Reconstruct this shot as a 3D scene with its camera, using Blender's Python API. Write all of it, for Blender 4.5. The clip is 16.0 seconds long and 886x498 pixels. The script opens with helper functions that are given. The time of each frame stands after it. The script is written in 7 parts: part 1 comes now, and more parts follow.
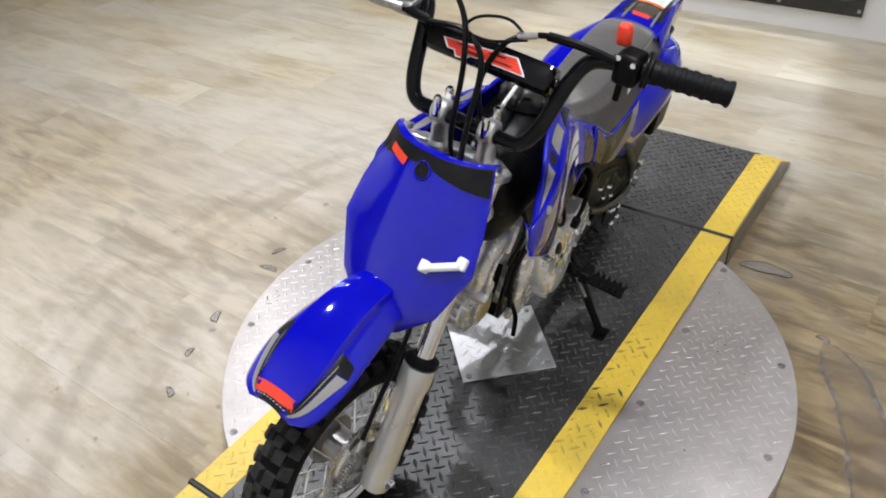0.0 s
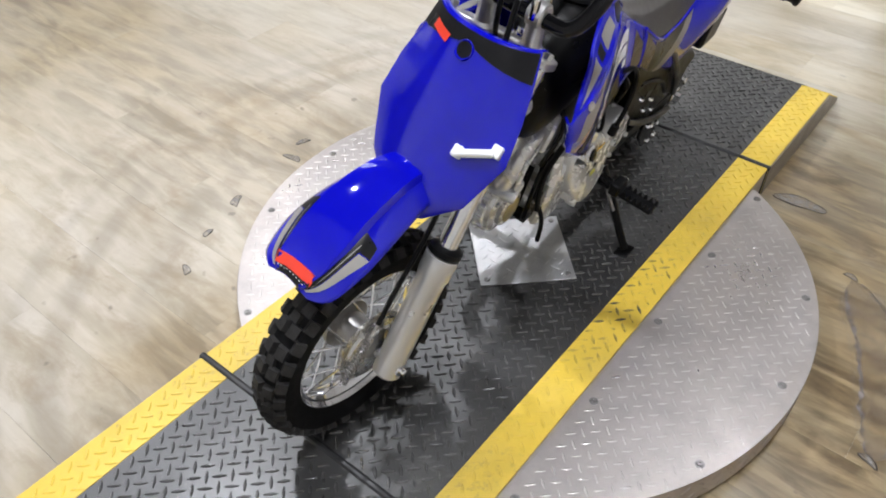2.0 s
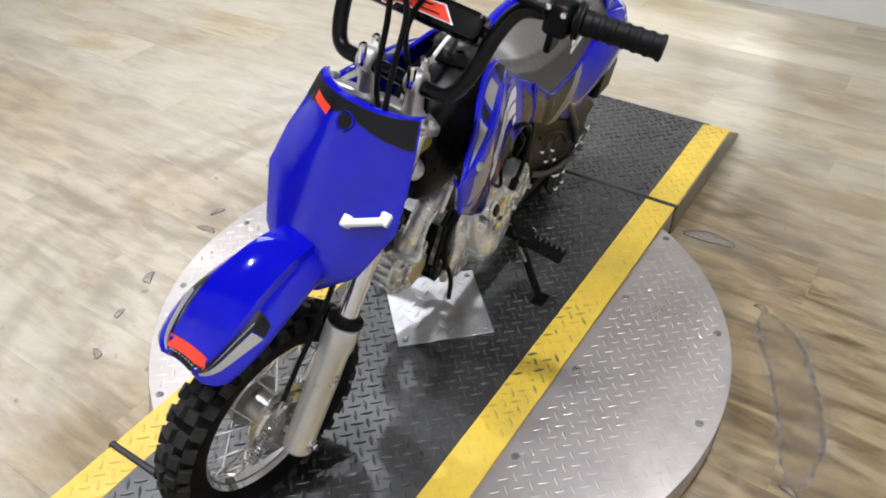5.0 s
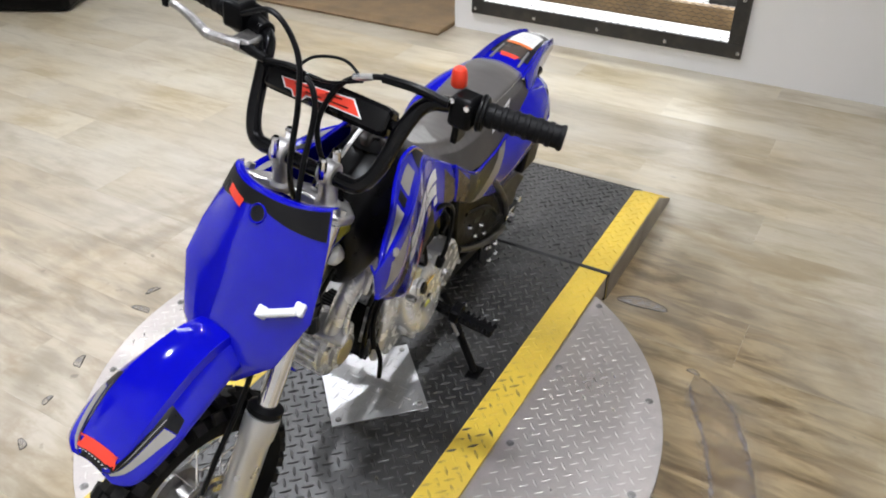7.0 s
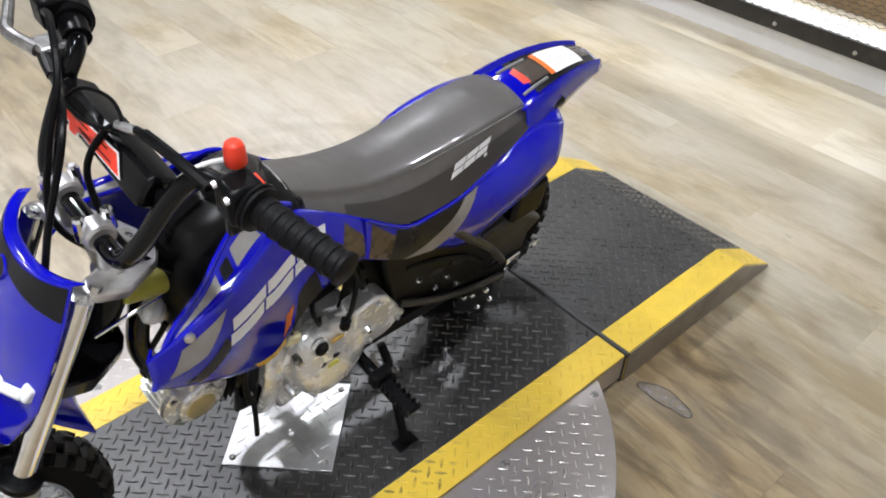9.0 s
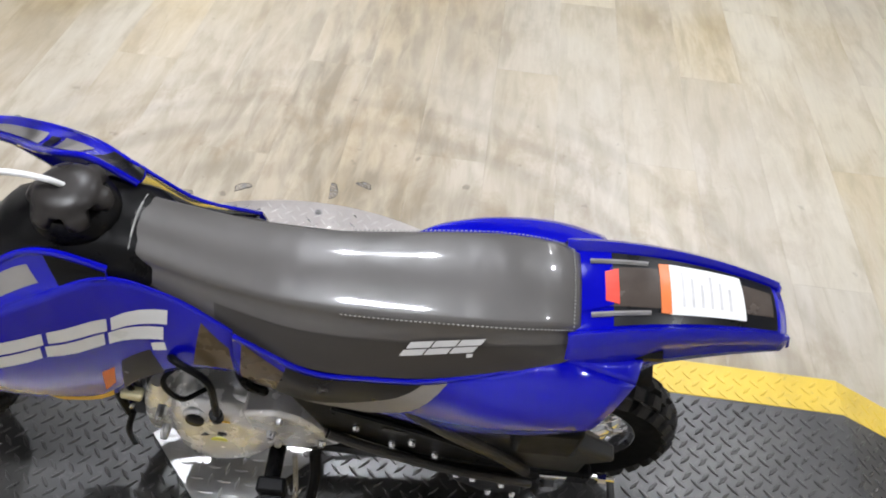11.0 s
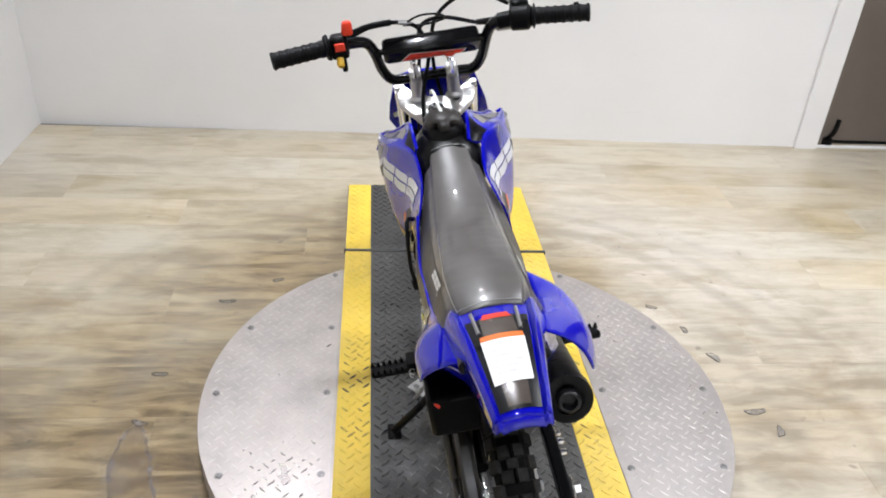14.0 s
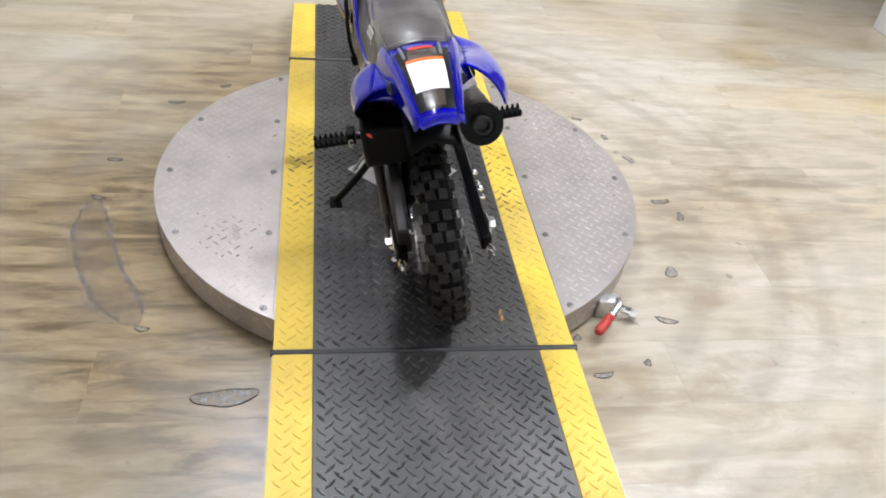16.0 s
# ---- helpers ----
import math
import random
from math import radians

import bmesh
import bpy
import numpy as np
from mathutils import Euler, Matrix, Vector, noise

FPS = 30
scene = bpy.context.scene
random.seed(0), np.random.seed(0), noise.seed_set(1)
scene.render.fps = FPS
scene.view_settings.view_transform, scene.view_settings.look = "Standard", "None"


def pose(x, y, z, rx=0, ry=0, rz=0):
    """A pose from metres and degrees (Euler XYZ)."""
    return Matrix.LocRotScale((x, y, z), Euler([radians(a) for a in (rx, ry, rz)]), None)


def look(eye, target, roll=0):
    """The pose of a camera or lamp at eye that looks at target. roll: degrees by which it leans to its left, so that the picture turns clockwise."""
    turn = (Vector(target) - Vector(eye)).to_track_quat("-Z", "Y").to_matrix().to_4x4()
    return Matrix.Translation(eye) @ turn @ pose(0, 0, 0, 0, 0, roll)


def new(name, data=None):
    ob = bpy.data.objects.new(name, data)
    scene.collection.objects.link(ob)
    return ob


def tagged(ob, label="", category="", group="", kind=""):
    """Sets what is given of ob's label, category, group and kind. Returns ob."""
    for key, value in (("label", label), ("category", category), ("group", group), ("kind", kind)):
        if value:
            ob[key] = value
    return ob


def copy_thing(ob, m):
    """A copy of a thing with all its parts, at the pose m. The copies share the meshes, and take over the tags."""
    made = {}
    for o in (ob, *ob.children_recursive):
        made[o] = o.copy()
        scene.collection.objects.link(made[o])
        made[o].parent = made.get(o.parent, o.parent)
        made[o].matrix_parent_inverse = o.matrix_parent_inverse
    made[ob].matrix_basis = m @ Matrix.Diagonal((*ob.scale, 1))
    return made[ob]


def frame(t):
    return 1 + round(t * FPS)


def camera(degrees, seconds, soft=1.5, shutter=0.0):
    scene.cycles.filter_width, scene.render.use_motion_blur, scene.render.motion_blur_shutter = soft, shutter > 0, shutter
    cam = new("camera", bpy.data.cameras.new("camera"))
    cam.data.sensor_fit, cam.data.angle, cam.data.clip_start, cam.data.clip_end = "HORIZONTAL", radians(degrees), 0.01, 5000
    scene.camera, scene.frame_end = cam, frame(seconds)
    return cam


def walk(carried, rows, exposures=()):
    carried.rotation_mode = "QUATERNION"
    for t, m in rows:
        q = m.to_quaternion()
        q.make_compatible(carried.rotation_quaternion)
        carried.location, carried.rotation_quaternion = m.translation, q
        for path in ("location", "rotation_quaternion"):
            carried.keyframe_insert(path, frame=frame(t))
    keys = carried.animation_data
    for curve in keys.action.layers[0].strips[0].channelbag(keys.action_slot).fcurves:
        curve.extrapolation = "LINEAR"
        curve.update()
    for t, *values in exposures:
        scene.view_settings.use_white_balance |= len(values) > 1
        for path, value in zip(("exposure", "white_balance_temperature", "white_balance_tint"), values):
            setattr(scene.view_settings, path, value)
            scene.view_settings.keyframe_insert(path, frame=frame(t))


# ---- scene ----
cam = camera(59.4, 16.0, soft=1.9)
PATH = [
    (0, (-0.666, 1.063, 1.305), (0.299, -0.206, 0.098), -4.2),
    (0.5, (-0.668, 1.074, 1.288), (0.288, -0.168, 0.045), -2.8),
    (1, (-0.663, 1.076, 1.271), (0.285, -0.121, -0.021), -1.8),
    (1.5, (-0.659, 1.077, 1.257), (0.273, -0.092, -0.072), -1.0),
    (2, (-0.653, 1.081, 1.244), (0.273, -0.061, -0.112), -0.2),
    (2.5, (-0.648, 1.085, 1.236), (0.258, -0.039, -0.148), 0.4),
    (3, (-0.648, 1.074, 1.237), (0.245, -0.07, -0.138), -0.3),
    (3.5, (-0.655, 1.052, 1.251), (0.231, -0.17, -0.061), -0.7),
    (4, (-0.667, 1.041, 1.256), (0.224, -0.201, -0.034), -0.7),
    (4.2, (-0.674, 1.038, 1.255), (0.209, -0.211, -0.033), -0.9),
    (6.5, (-0.737, 0.994, 1.285), (0.112, -0.384, 0.11), -0.8),
    (7, (-0.75, 0.974, 1.301), (0.078, -0.437, 0.151), -0.6),
    (7.5, (-0.831, 0.857, 1.333), (0.073, -0.498, 0.174), -2.4),
    (8, (-0.96, 0.702, 1.329), (0.093, -0.547, 0.175), -0.8),
    (8.5, (-0.94, 0.555, 1.31), (0.206, -0.555, 0.104), -2.6),
    (9, (-0.881, 0.388, 1.309), (0.268, -0.613, 0.014), 0.5),
    (9.5, (-0.856, 0.235, 1.296), (0.393, -0.561, -0.047), -4.0),
    (9.7, (-0.875, 0.143, 1.301), (0.455, -0.541, -0.026), -3.0),
    (11.8, (-0.426, -0.575, 1.273), (0.672, 0.241, -0.186), -0.1),
    (12, (-0.408, -0.631, 1.261), (0.556, 0.433, -0.131), -1.8),
    (12.5, (-0.422, -0.8, 1.257), (0.282, 0.635, 0.054), -0.5),
    (13, (-0.409, -1.004, 1.318), (0.127, 0.561, 0.195), 2.7),
    (13.5, (-0.276, -1.234, 1.336), (-0.015, 0.464, 0.312), 5.8),
    (14, (-0.238, -1.39, 1.326), (-0.045, 0.31, 0.289), 3.9),
    (14.5, (-0.254, -1.539, 1.288), (0.005, 0.103, 0.176), 5.1),
    (15, (-0.243, -1.613, 1.259), (0.058, -0.019, 0.089), 6.4),
    (15.5, (-0.23, -1.651, 1.237), (0.1, -0.112, 0.003), 7.5),
    (16, (-0.222, -1.682, 1.226), (0.1, -0.164, -0.036), 7.8),
]
walk(cam, [(t, look(eye, target, roll)) for t, eye, target, roll in PATH],
     [(0, -0.05), (1.5, -0.02), (2.6, 0.05), (4.2, 0.08), (7, 0.05), (9.7, 0.12), (12.2, -0.09), (12.8, -0.03), (14, 0.18), (16, 0.16)])

# ---- light ----
world = bpy.data.worlds.new("world")
scene.world = world
world.use_nodes = True
world.node_tree.nodes["Background"].inputs[0].default_value = (0.8, 0.88, 1.0, 1)
world.node_tree.nodes["Background"].inputs[1].default_value = 0.05
scene.view_settings.exposure = 0.0


def lamp(name, kind, energy, matrix, size=0.2, color=(0.905, 0.93, 1.0), size_y=None):
    data = bpy.data.lights.new(name, kind)
    data.energy, data.color = energy, color
    if kind == "AREA":
        data.size = size
        if size_y:
            data.shape, data.size_y = "RECTANGLE", size_y
    ob = new(name, data)
    ob.matrix_world = matrix
    return ob


# ---- materials ----
class Nodes:
    """Short hand for building a node material."""

    def __init__(self, name):
        self.mat = bpy.data.materials.new(name)
        self.mat.use_nodes = True
        self.tree = self.mat.node_tree
        self.bsdf = self.tree.nodes["Principled BSDF"]
        self.coord = None

    def add(self, kind, **values):
        node = self.tree.nodes.new(kind)
        for key, value in values.items():
            if key == "operation":
                node.operation = value
            elif key == "blend":
                node.blend_type = value
            elif key == "data":
                node.data_type = value
        return node

    def put(self, socket, value):
        if isinstance(value, bpy.types.NodeSocket):
            self.tree.links.new(value, socket)
        else:
            socket.default_value = value

    def pos(self):
        if not self.coord:
            self.coord = self.add("ShaderNodeTexCoord")
        return self.coord.outputs["Object"]

    def world(self):
        return self.add("ShaderNodeNewGeometry").outputs["Position"]

    def scaled(self, vector, scale, offset=None):
        node = self.add("ShaderNodeVectorMath", operation="MULTIPLY")
        self.put(node.inputs[0], vector)
        self.put(node.inputs[1], scale)
        if offset is None:
            return node.outputs[0]
        plus = self.add("ShaderNodeVectorMath", operation="ADD")
        self.put(plus.inputs[0], node.outputs[0])
        self.put(plus.inputs[1], offset)
        return plus.outputs[0]

    def noise(self, vector, scale, detail=4.0, rough=0.55, distortion=0.0):
        node = self.add("ShaderNodeTexNoise")
        self.put(node.inputs["Vector"], vector)
        node.inputs["Scale"].default_value = scale
        node.inputs["Detail"].default_value = detail
        node.inputs["Roughness"].default_value = rough
        node.inputs["Distortion"].default_value = distortion
        return node.outputs["Fac"]

    def math(self, op, a, b=0.0, c=None):
        node = self.add("ShaderNodeMath", operation=op)
        self.put(node.inputs[0], a)
        self.put(node.inputs[1], b)
        if c is not None:
            self.put(node.inputs[2], c)
        return node.outputs[0]

    def ramp(self, value, low, high, a=0.0, b=1.0):
        node = self.add("ShaderNodeMapRange")
        self.put(node.inputs["Value"], value)
        for key, v in (("From Min", low), ("From Max", high), ("To Min", a), ("To Max", b)):
            node.inputs[key].default_value = v
        return node.outputs[0]

    def mix(self, fac, a, b, blend="MIX"):
        node = self.add("ShaderNodeMix", data="RGBA", blend=blend)
        self.put(node.inputs[0], fac)
        self.put(node.inputs[6], (*a, 1) if isinstance(a, tuple) else a)
        self.put(node.inputs[7], (*b, 1) if isinstance(b, tuple) else b)
        return node.outputs[2]

    def bump(self, height, strength=0.2, distance=0.002):
        node = self.add("ShaderNodeBump")
        node.inputs["Strength"].default_value = strength
        node.inputs["Distance"].default_value = distance
        self.put(node.inputs["Height"], height)
        self.put(self.bsdf.inputs["Normal"], node.outputs[0])

    def set(self, **values):
        names = dict(color="Base Color", rough="Roughness", metal="Metallic", coat="Coat Weight", coat_rough="Coat Roughness",
                     spec="Specular IOR Level", emit="Emission Color", power="Emission Strength", sheen="Sheen Weight",
                     trans="Transmission Weight", ior="IOR", alpha="Alpha")
        for key, value in values.items():
            self.put(self.bsdf.inputs[names[key]], (*value, 1) if isinstance(value, tuple) else value)
        return self.mat


def worn(name, color, rough, metal=0.0, vary=0.25, scale=30.0, grain=0.1, grain_scale=400.0, coat=0.0, spec=0.5, dirt=None):
    """A surface with stains at a large scale, grain at a fine one, and uneven gloss."""
    n = Nodes(name)
    big = n.noise(n.pos(), scale, 5.0)
    small = n.noise(n.pos(), grain_scale, 3.0)
    dark = tuple(c * (1 - vary) for c in color)
    light = tuple(min(1.0, c * (1 + vary * 0.5)) for c in color)
    col = n.mix(n.ramp(big, 0.3, 0.7), dark, light)
    if dirt:
        col = n.mix(n.ramp(n.noise(n.pos(), scale * 0.4, 6.0), 0.5, 0.75, 0.0, 0.6), col, dirt)
    n.set(color=col, metal=metal, rough=n.ramp(big, 0.3, 0.7, max(0.02, rough - 0.08), rough + 0.08), coat=coat, spec=spec)
    n.bump(small, grain, 0.0006)
    return n.mat


def floor_material():
    """Wood-look vinyl planks: grain along x, worn rings round the turntable."""
    n = Nodes("vinyl_plank")
    rnd = n.add("ShaderNodeObjectInfo").outputs["Random"]
    place = n.world()
    shift = n.add("ShaderNodeCombineXYZ")
    n.put(shift.inputs[0], n.math("MULTIPLY", rnd, 17.0))
    n.put(shift.inputs[1], n.math("MULTIPLY", rnd, 31.0))
    here = n.scaled(place, (1, 1, 1), shift.outputs[0])
    cloud = n.noise(n.scaled(here, (1.0, 2.6, 1)), 2.3, 6.0, 0.62, 0.35)
    grain = n.noise(n.scaled(here, (2.0, 9.0, 1)), 2.2, 5.0, 0.60, 0.5)
    fine = n.noise(n.scaled(here, (5.0, 60.0, 1)), 1.8, 3.0, 0.55)
    pick = n.math("FRACT", n.math("MULTIPLY", rnd, 13.7))
    col = n.mix(n.ramp(pick, 0.2, 0.8), (0.455, 0.375, 0.245), (0.50, 0.445, 0.335))
    col = n.mix(n.ramp(cloud, 0.53, 0.36, 0.0, 0.85), col, (0.285, 0.215, 0.112))
    col = n.mix(n.ramp(cloud, 0.56, 0.72, 0.0, 0.65), col, (0.56, 0.52, 0.44))
    col = n.mix(n.ramp(grain, 0.47, 0.31, 0.0, 0.55), col, (0.25, 0.195, 0.115))
    col = n.mix(n.ramp(grain, 0.54, 0.72, 0.0, 0.45), col, (0.57, 0.52, 0.42))
    col = n.mix(n.ramp(fine, 0.38, 0.66, 0.0, 0.13), col, (0.14, 0.11, 0.08))
    tone = n.ramp(rnd, 0.0, 1.0, 0.86, 1.09)
    bright = n.add("ShaderNodeHueSaturation")
    n.put(bright.inputs["Value"], tone)
    n.put(bright.inputs["Saturation"], n.ramp(n.math("FRACT", n.math("MULTIPLY", rnd, 7.3)), 0.0, 1.0, 0.88, 1.25))
    n.put(bright.inputs["Color"], col)
    col = bright.outputs[0]
    flat = n.scaled(place, (1, 1, 0))
    length = n.add("ShaderNodeVectorMath", operation="LENGTH")
    n.put(length.inputs[0], flat)
    r = n.math("ADD", length.outputs["Value"], n.math("MULTIPLY", n.math("SUBTRACT", n.noise(flat, 4.0, 2.0), 0.5), 0.06))
    smear = n.noise(flat, 2.6, 3.0)
    streak = n.noise(n.scaled(flat, (1.2, 9.0, 1)), 1.6, 5.0, 0.62, 0.2)
    axis = n.add("ShaderNodeSeparateXYZ")
    n.put(axis.inputs[0], place)
    # paler away from the turntable
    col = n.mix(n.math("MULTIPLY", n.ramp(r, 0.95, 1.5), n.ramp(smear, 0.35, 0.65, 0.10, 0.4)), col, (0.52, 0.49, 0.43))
    # brown stain ring beside the disc, weaker in painted glare; brown band straight across the room
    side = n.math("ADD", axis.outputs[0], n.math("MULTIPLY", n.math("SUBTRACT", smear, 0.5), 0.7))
    # pale glare on the +x side, painted into the floor colour
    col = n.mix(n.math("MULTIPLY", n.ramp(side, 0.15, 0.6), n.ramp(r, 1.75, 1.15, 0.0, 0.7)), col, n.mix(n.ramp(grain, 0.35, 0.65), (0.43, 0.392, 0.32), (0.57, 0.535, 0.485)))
    out_of_glare = n.ramp(side, 0.15, 0.55, 1.0, 0.16)
    ring = n.math("MULTIPLY", n.ramp(n.math("ABSOLUTE", n.math("SUBTRACT", r, 0.78)), 0.46, 0.12), n.math("MULTIPLY", out_of_glare, n.ramp(streak, 0.30, 0.56, 0.62, 1.0)))
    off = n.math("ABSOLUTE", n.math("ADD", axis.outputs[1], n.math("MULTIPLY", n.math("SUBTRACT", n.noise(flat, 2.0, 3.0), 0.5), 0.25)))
    band_across = n.math("MULTIPLY", n.math("MULTIPLY", n.ramp(off, 0.56, 0.10), n.ramp(out_of_glare, 0.16, 1.0, 0.60, 1.0)), n.ramp(streak, 0.32, 0.58, 0.55, 1.0))
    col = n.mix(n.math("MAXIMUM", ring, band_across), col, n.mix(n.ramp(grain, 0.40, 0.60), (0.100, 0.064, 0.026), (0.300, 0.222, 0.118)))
    # grey tyre and scuff rings
    for centre, half, strength, tint in ((0.82, 0.05, 0.34, (0.14, 0.115, 0.085)), (1.00, 0.040, 0.31, (0.15, 0.125, 0.095)), (1.11, 0.030, 0.24, (0.16, 0.135, 0.105)), (1.22, 0.034, 0.20, (0.18, 0.155, 0.125))):
        away = n.math("ABSOLUTE", n.math("SUBTRACT", r, centre))
        col = n.mix(n.math("MULTIPLY", n.ramp(away, half, half * 0.35), n.ramp(smear, 0.42, 0.58, 0.06, strength)), col, tint)
    # smudges and specks of dirt trodden in near the turntable
    near = n.ramp(r, 1.9, 1.0)
    smudge = n.noise(n.scaled(flat, (1.0, 1.7, 1)), 5.5, 6.0, 0.66, 0.4)
    col = n.mix(n.math("MULTIPLY", near, n.ramp(smudge, 0.50, 0.66, 0.0, 0.45)), col, (0.215, 0.15, 0.078))
    col = n.mix(n.math("MULTIPLY", near, n.ramp(n.noise(flat, 24.0, 2.0, 0.4), 0.71, 0.77, 0.0, 0.5)), col, (0.08, 0.065, 0.05))
    # grey traffic dirt in broad patches
    col = n.mix(n.ramp(n.noise(flat, 1.1, 5.0, 0.6), 0.5, 0.72, 0.0, 0.4), col, (0.41, 0.375, 0.31))
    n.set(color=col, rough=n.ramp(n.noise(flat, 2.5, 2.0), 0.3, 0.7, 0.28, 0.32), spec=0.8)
    n.bump(n.math("ADD", n.math("MULTIPLY", fine, 0.3), grain), 0.05, 0.0006)
    return n.mat


def wall_material():
    n = Nodes("white_wall_paint")
    place = n.world()
    big = n.noise(place, 1.4, 5.0)
    col = n.mix(n.ramp(big, 0.3, 0.75), (0.85, 0.84, 0.83), (0.79, 0.785, 0.78))
    marks = n.noise(n.scaled(place, (3, 3, 14)), 3.0, 6.0, 0.7)
    col = n.mix(n.ramp(marks, 0.66, 0.8, 0.0, 0.3), col, (0.45, 0.43, 0.40))
    n.set(color=col, rough=0.5, spec=0.35)
    n.bump(n.noise(place, 260.0, 3.0), 0.08, 0.001)
    return n.mat


def metal_plate(name, tint, rough, scratch=0.5):
    """Rolled aluminium: brushed haze, drag scratches, grey grime."""
    n = Nodes(name)
    place = n.world()
    haze = n.noise(place, 7.0, 6.0, 0.65)
    spots = n.noise(place, 60.0, 4.0, 0.6)
    fine = n.noise(n.scaled(place, (40, 900, 1)), 1.0, 2.0)
    col = n.mix(n.ramp(haze, 0.35, 0.7), tint, tuple(c * 0.72 for c in tint))
    col = n.mix(n.ramp(spots, 0.58, 0.75, 0.0, scratch), col, (0.34, 0.31, 0.28))
    n.set(color=col, metal=0.85, rough=n.ramp(haze, 0.3, 0.7, rough - 0.07, rough + 0.12))
    n.bump(fine, 0.1, 0.0004)
    return n.mat


def deck_paint(name, color, worn_to, wear, rough, band=0.0, spec=0.5):
    """Painted tread plate, rubbed where tyres and shoes go."""
    n = Nodes(name)
    place = n.world()
    rub = n.noise(place, 5.0, 6.0, 0.65)
    chips = n.noise(place, 85.0, 4.0, 0.7)
    dust = n.noise(place, 2.2, 5.0)
    col = n.mix(n.ramp(rub, 0.35, 0.75), color, tuple(c * 0.7 for c in color))
    col = n.mix(n.ramp(n.math("MULTIPLY", chips, n.ramp(rub, 0.3, 0.7, 0.8, 1.2)), 0.6, 0.74, 0.0, wear), col, worn_to)
    if band:  # shoes have rubbed the paint dark beside the footpegs
        axis = n.add("ShaderNodeSeparateXYZ")
        n.put(axis.inputs[0], place)
        off = n.math("ABSOLUTE", n.math("ADD", axis.outputs[1], 0.0))
        col = n.mix(n.math("MULTIPLY", n.ramp(off, band + 0.08, band - 0.08), n.ramp(n.noise(place, 30.0, 4.0), 0.42, 0.58)), col, (0.06, 0.05, 0.03))
    col = n.mix(n.ramp(dust, 0.5, 0.75, 0.0, 0.16), col, (0.42, 0.40, 0.37))
    n.set(color=col, rough=n.ramp(rub, 0.3, 0.7, rough - 0.08, rough + 0.1), spec=spec)
    n.bump(n.noise(place, 700.0, 3.0), 0.15, 0.0005)
    return n.mat


def gloss_plastic(name, color, rough=0.16, coat=0.5):
    n = Nodes(name)
    scuff = n.noise(n.pos(), 14.0, 6.0, 0.7)
    hair = n.noise(n.scaled(n.pos(), (30, 260, 60)), 2.0, 4.0, 0.7)
    col = n.mix(n.ramp(scuff, 0.35, 0.7), color, tuple(c * 0.82 for c in color))
    n.set(color=col, rough=n.ramp(hair, 0.4, 0.75, rough, rough + 0.07), coat=coat, coat_rough=0.02, spec=0.3)
    n.bump(scuff, 0.04, 0.001)
    return n.mat


def seat_vinyl():
    """Grained grey vinyl stretched over foam, with slack ripples that break up its highlights."""
    n = Nodes("seat_vinyl")
    place = n.pos()
    slack = n.noise(n.scaled(place, (9, 16, 9)), 1.0, 2.0)
    tone = n.noise(place, 16.0, 5.0)
    leather = n.noise(place, 900.0, 3.0)
    n.set(color=n.mix(n.ramp(tone, 0.3, 0.7), (0.080, 0.074, 0.069), (0.090, 0.083, 0.078)), rough=n.ramp(tone, 0.3, 0.7, 0.34, 0.42), coat=0.65, coat_rough=0.07, spec=0.5)
    n.bump(n.math("ADD", n.math("MULTIPLY", slack, 1.0), n.math("MULTIPLY", leather, 0.02)), 0.20, 0.02)
    return n.mat


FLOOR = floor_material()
WALL = wall_material()
DARK_GREY = worn("dull_dark_grey", (0.10, 0.10, 0.105), 0.7, vary=0.2, scale=3)
ALU = metal_plate("tread_plate_aluminium", (0.575, 0.53, 0.505), 0.34, 0.22)
ALU_LUG = metal_plate("rubbed_lug_aluminium", (0.66, 0.63, 0.60), 0.30, 0.08)
ALU_SIDE = metal_plate("grimy_side_plate", (0.36, 0.335, 0.30), 0.42, 0.9)
ALU_BRIGHT = metal_plate("bright_tread_plate", (0.62, 0.62, 0.62), 0.36, 0.12)
DECK_BLACK = deck_paint("black_deck_paint", (0.0165, 0.016, 0.0155), (0.085, 0.083, 0.08), 0.5, 0.40, spec=0.9)
DECK_YELLOW = deck_paint("yellow_safety_paint", (0.74, 0.52, 0.06), (0.22, 0.17, 0.07), 0.4, 0.40)
LUG_BLACK = deck_paint("rubbed_black_lug", (0.034, 0.033, 0.032), (0.13, 0.125, 0.12), 0.7, 0.28, spec=0.8)
LUG_YELLOW = deck_paint("rubbed_yellow_lug", (0.74, 0.52, 0.06), (0.20, 0.16, 0.07), 0.3, 0.40, 0.16)
SEAM = worn("black_hinge_rubber", (0.012, 0.012, 0.013), 0.45, grain=0.3)
BLUE = gloss_plastic("blue_plastic", (0.0025, 0.0032, 0.40), 0.055, 0.6)
BLACK_PLASTIC = worn("black_plastic", (0.004, 0.004, 0.0044), 0.34, grain=0.25, vary=0.3, spec=0.10)
BLACK_GLOSS = worn("black_gloss_paint", (0.004, 0.004, 0.0045), 0.15, coat=0.25, grain=0.03, spec=0.10)
TANK_GREY = worn("black_tank_plastic", (0.0055, 0.0054, 0.0054), 0.32, spec=0.15, grain=0.12)
CAP_BROWN = worn("dusty_cap_plastic", (0.026, 0.023, 0.021), 0.34, vary=0.3, grain=0.15, spec=0.3)
RUBBER = worn("tyre_rubber", (0.007, 0.007, 0.0075), 0.65, spec=0.08, grain=0.4, vary=0.4, scale=60)
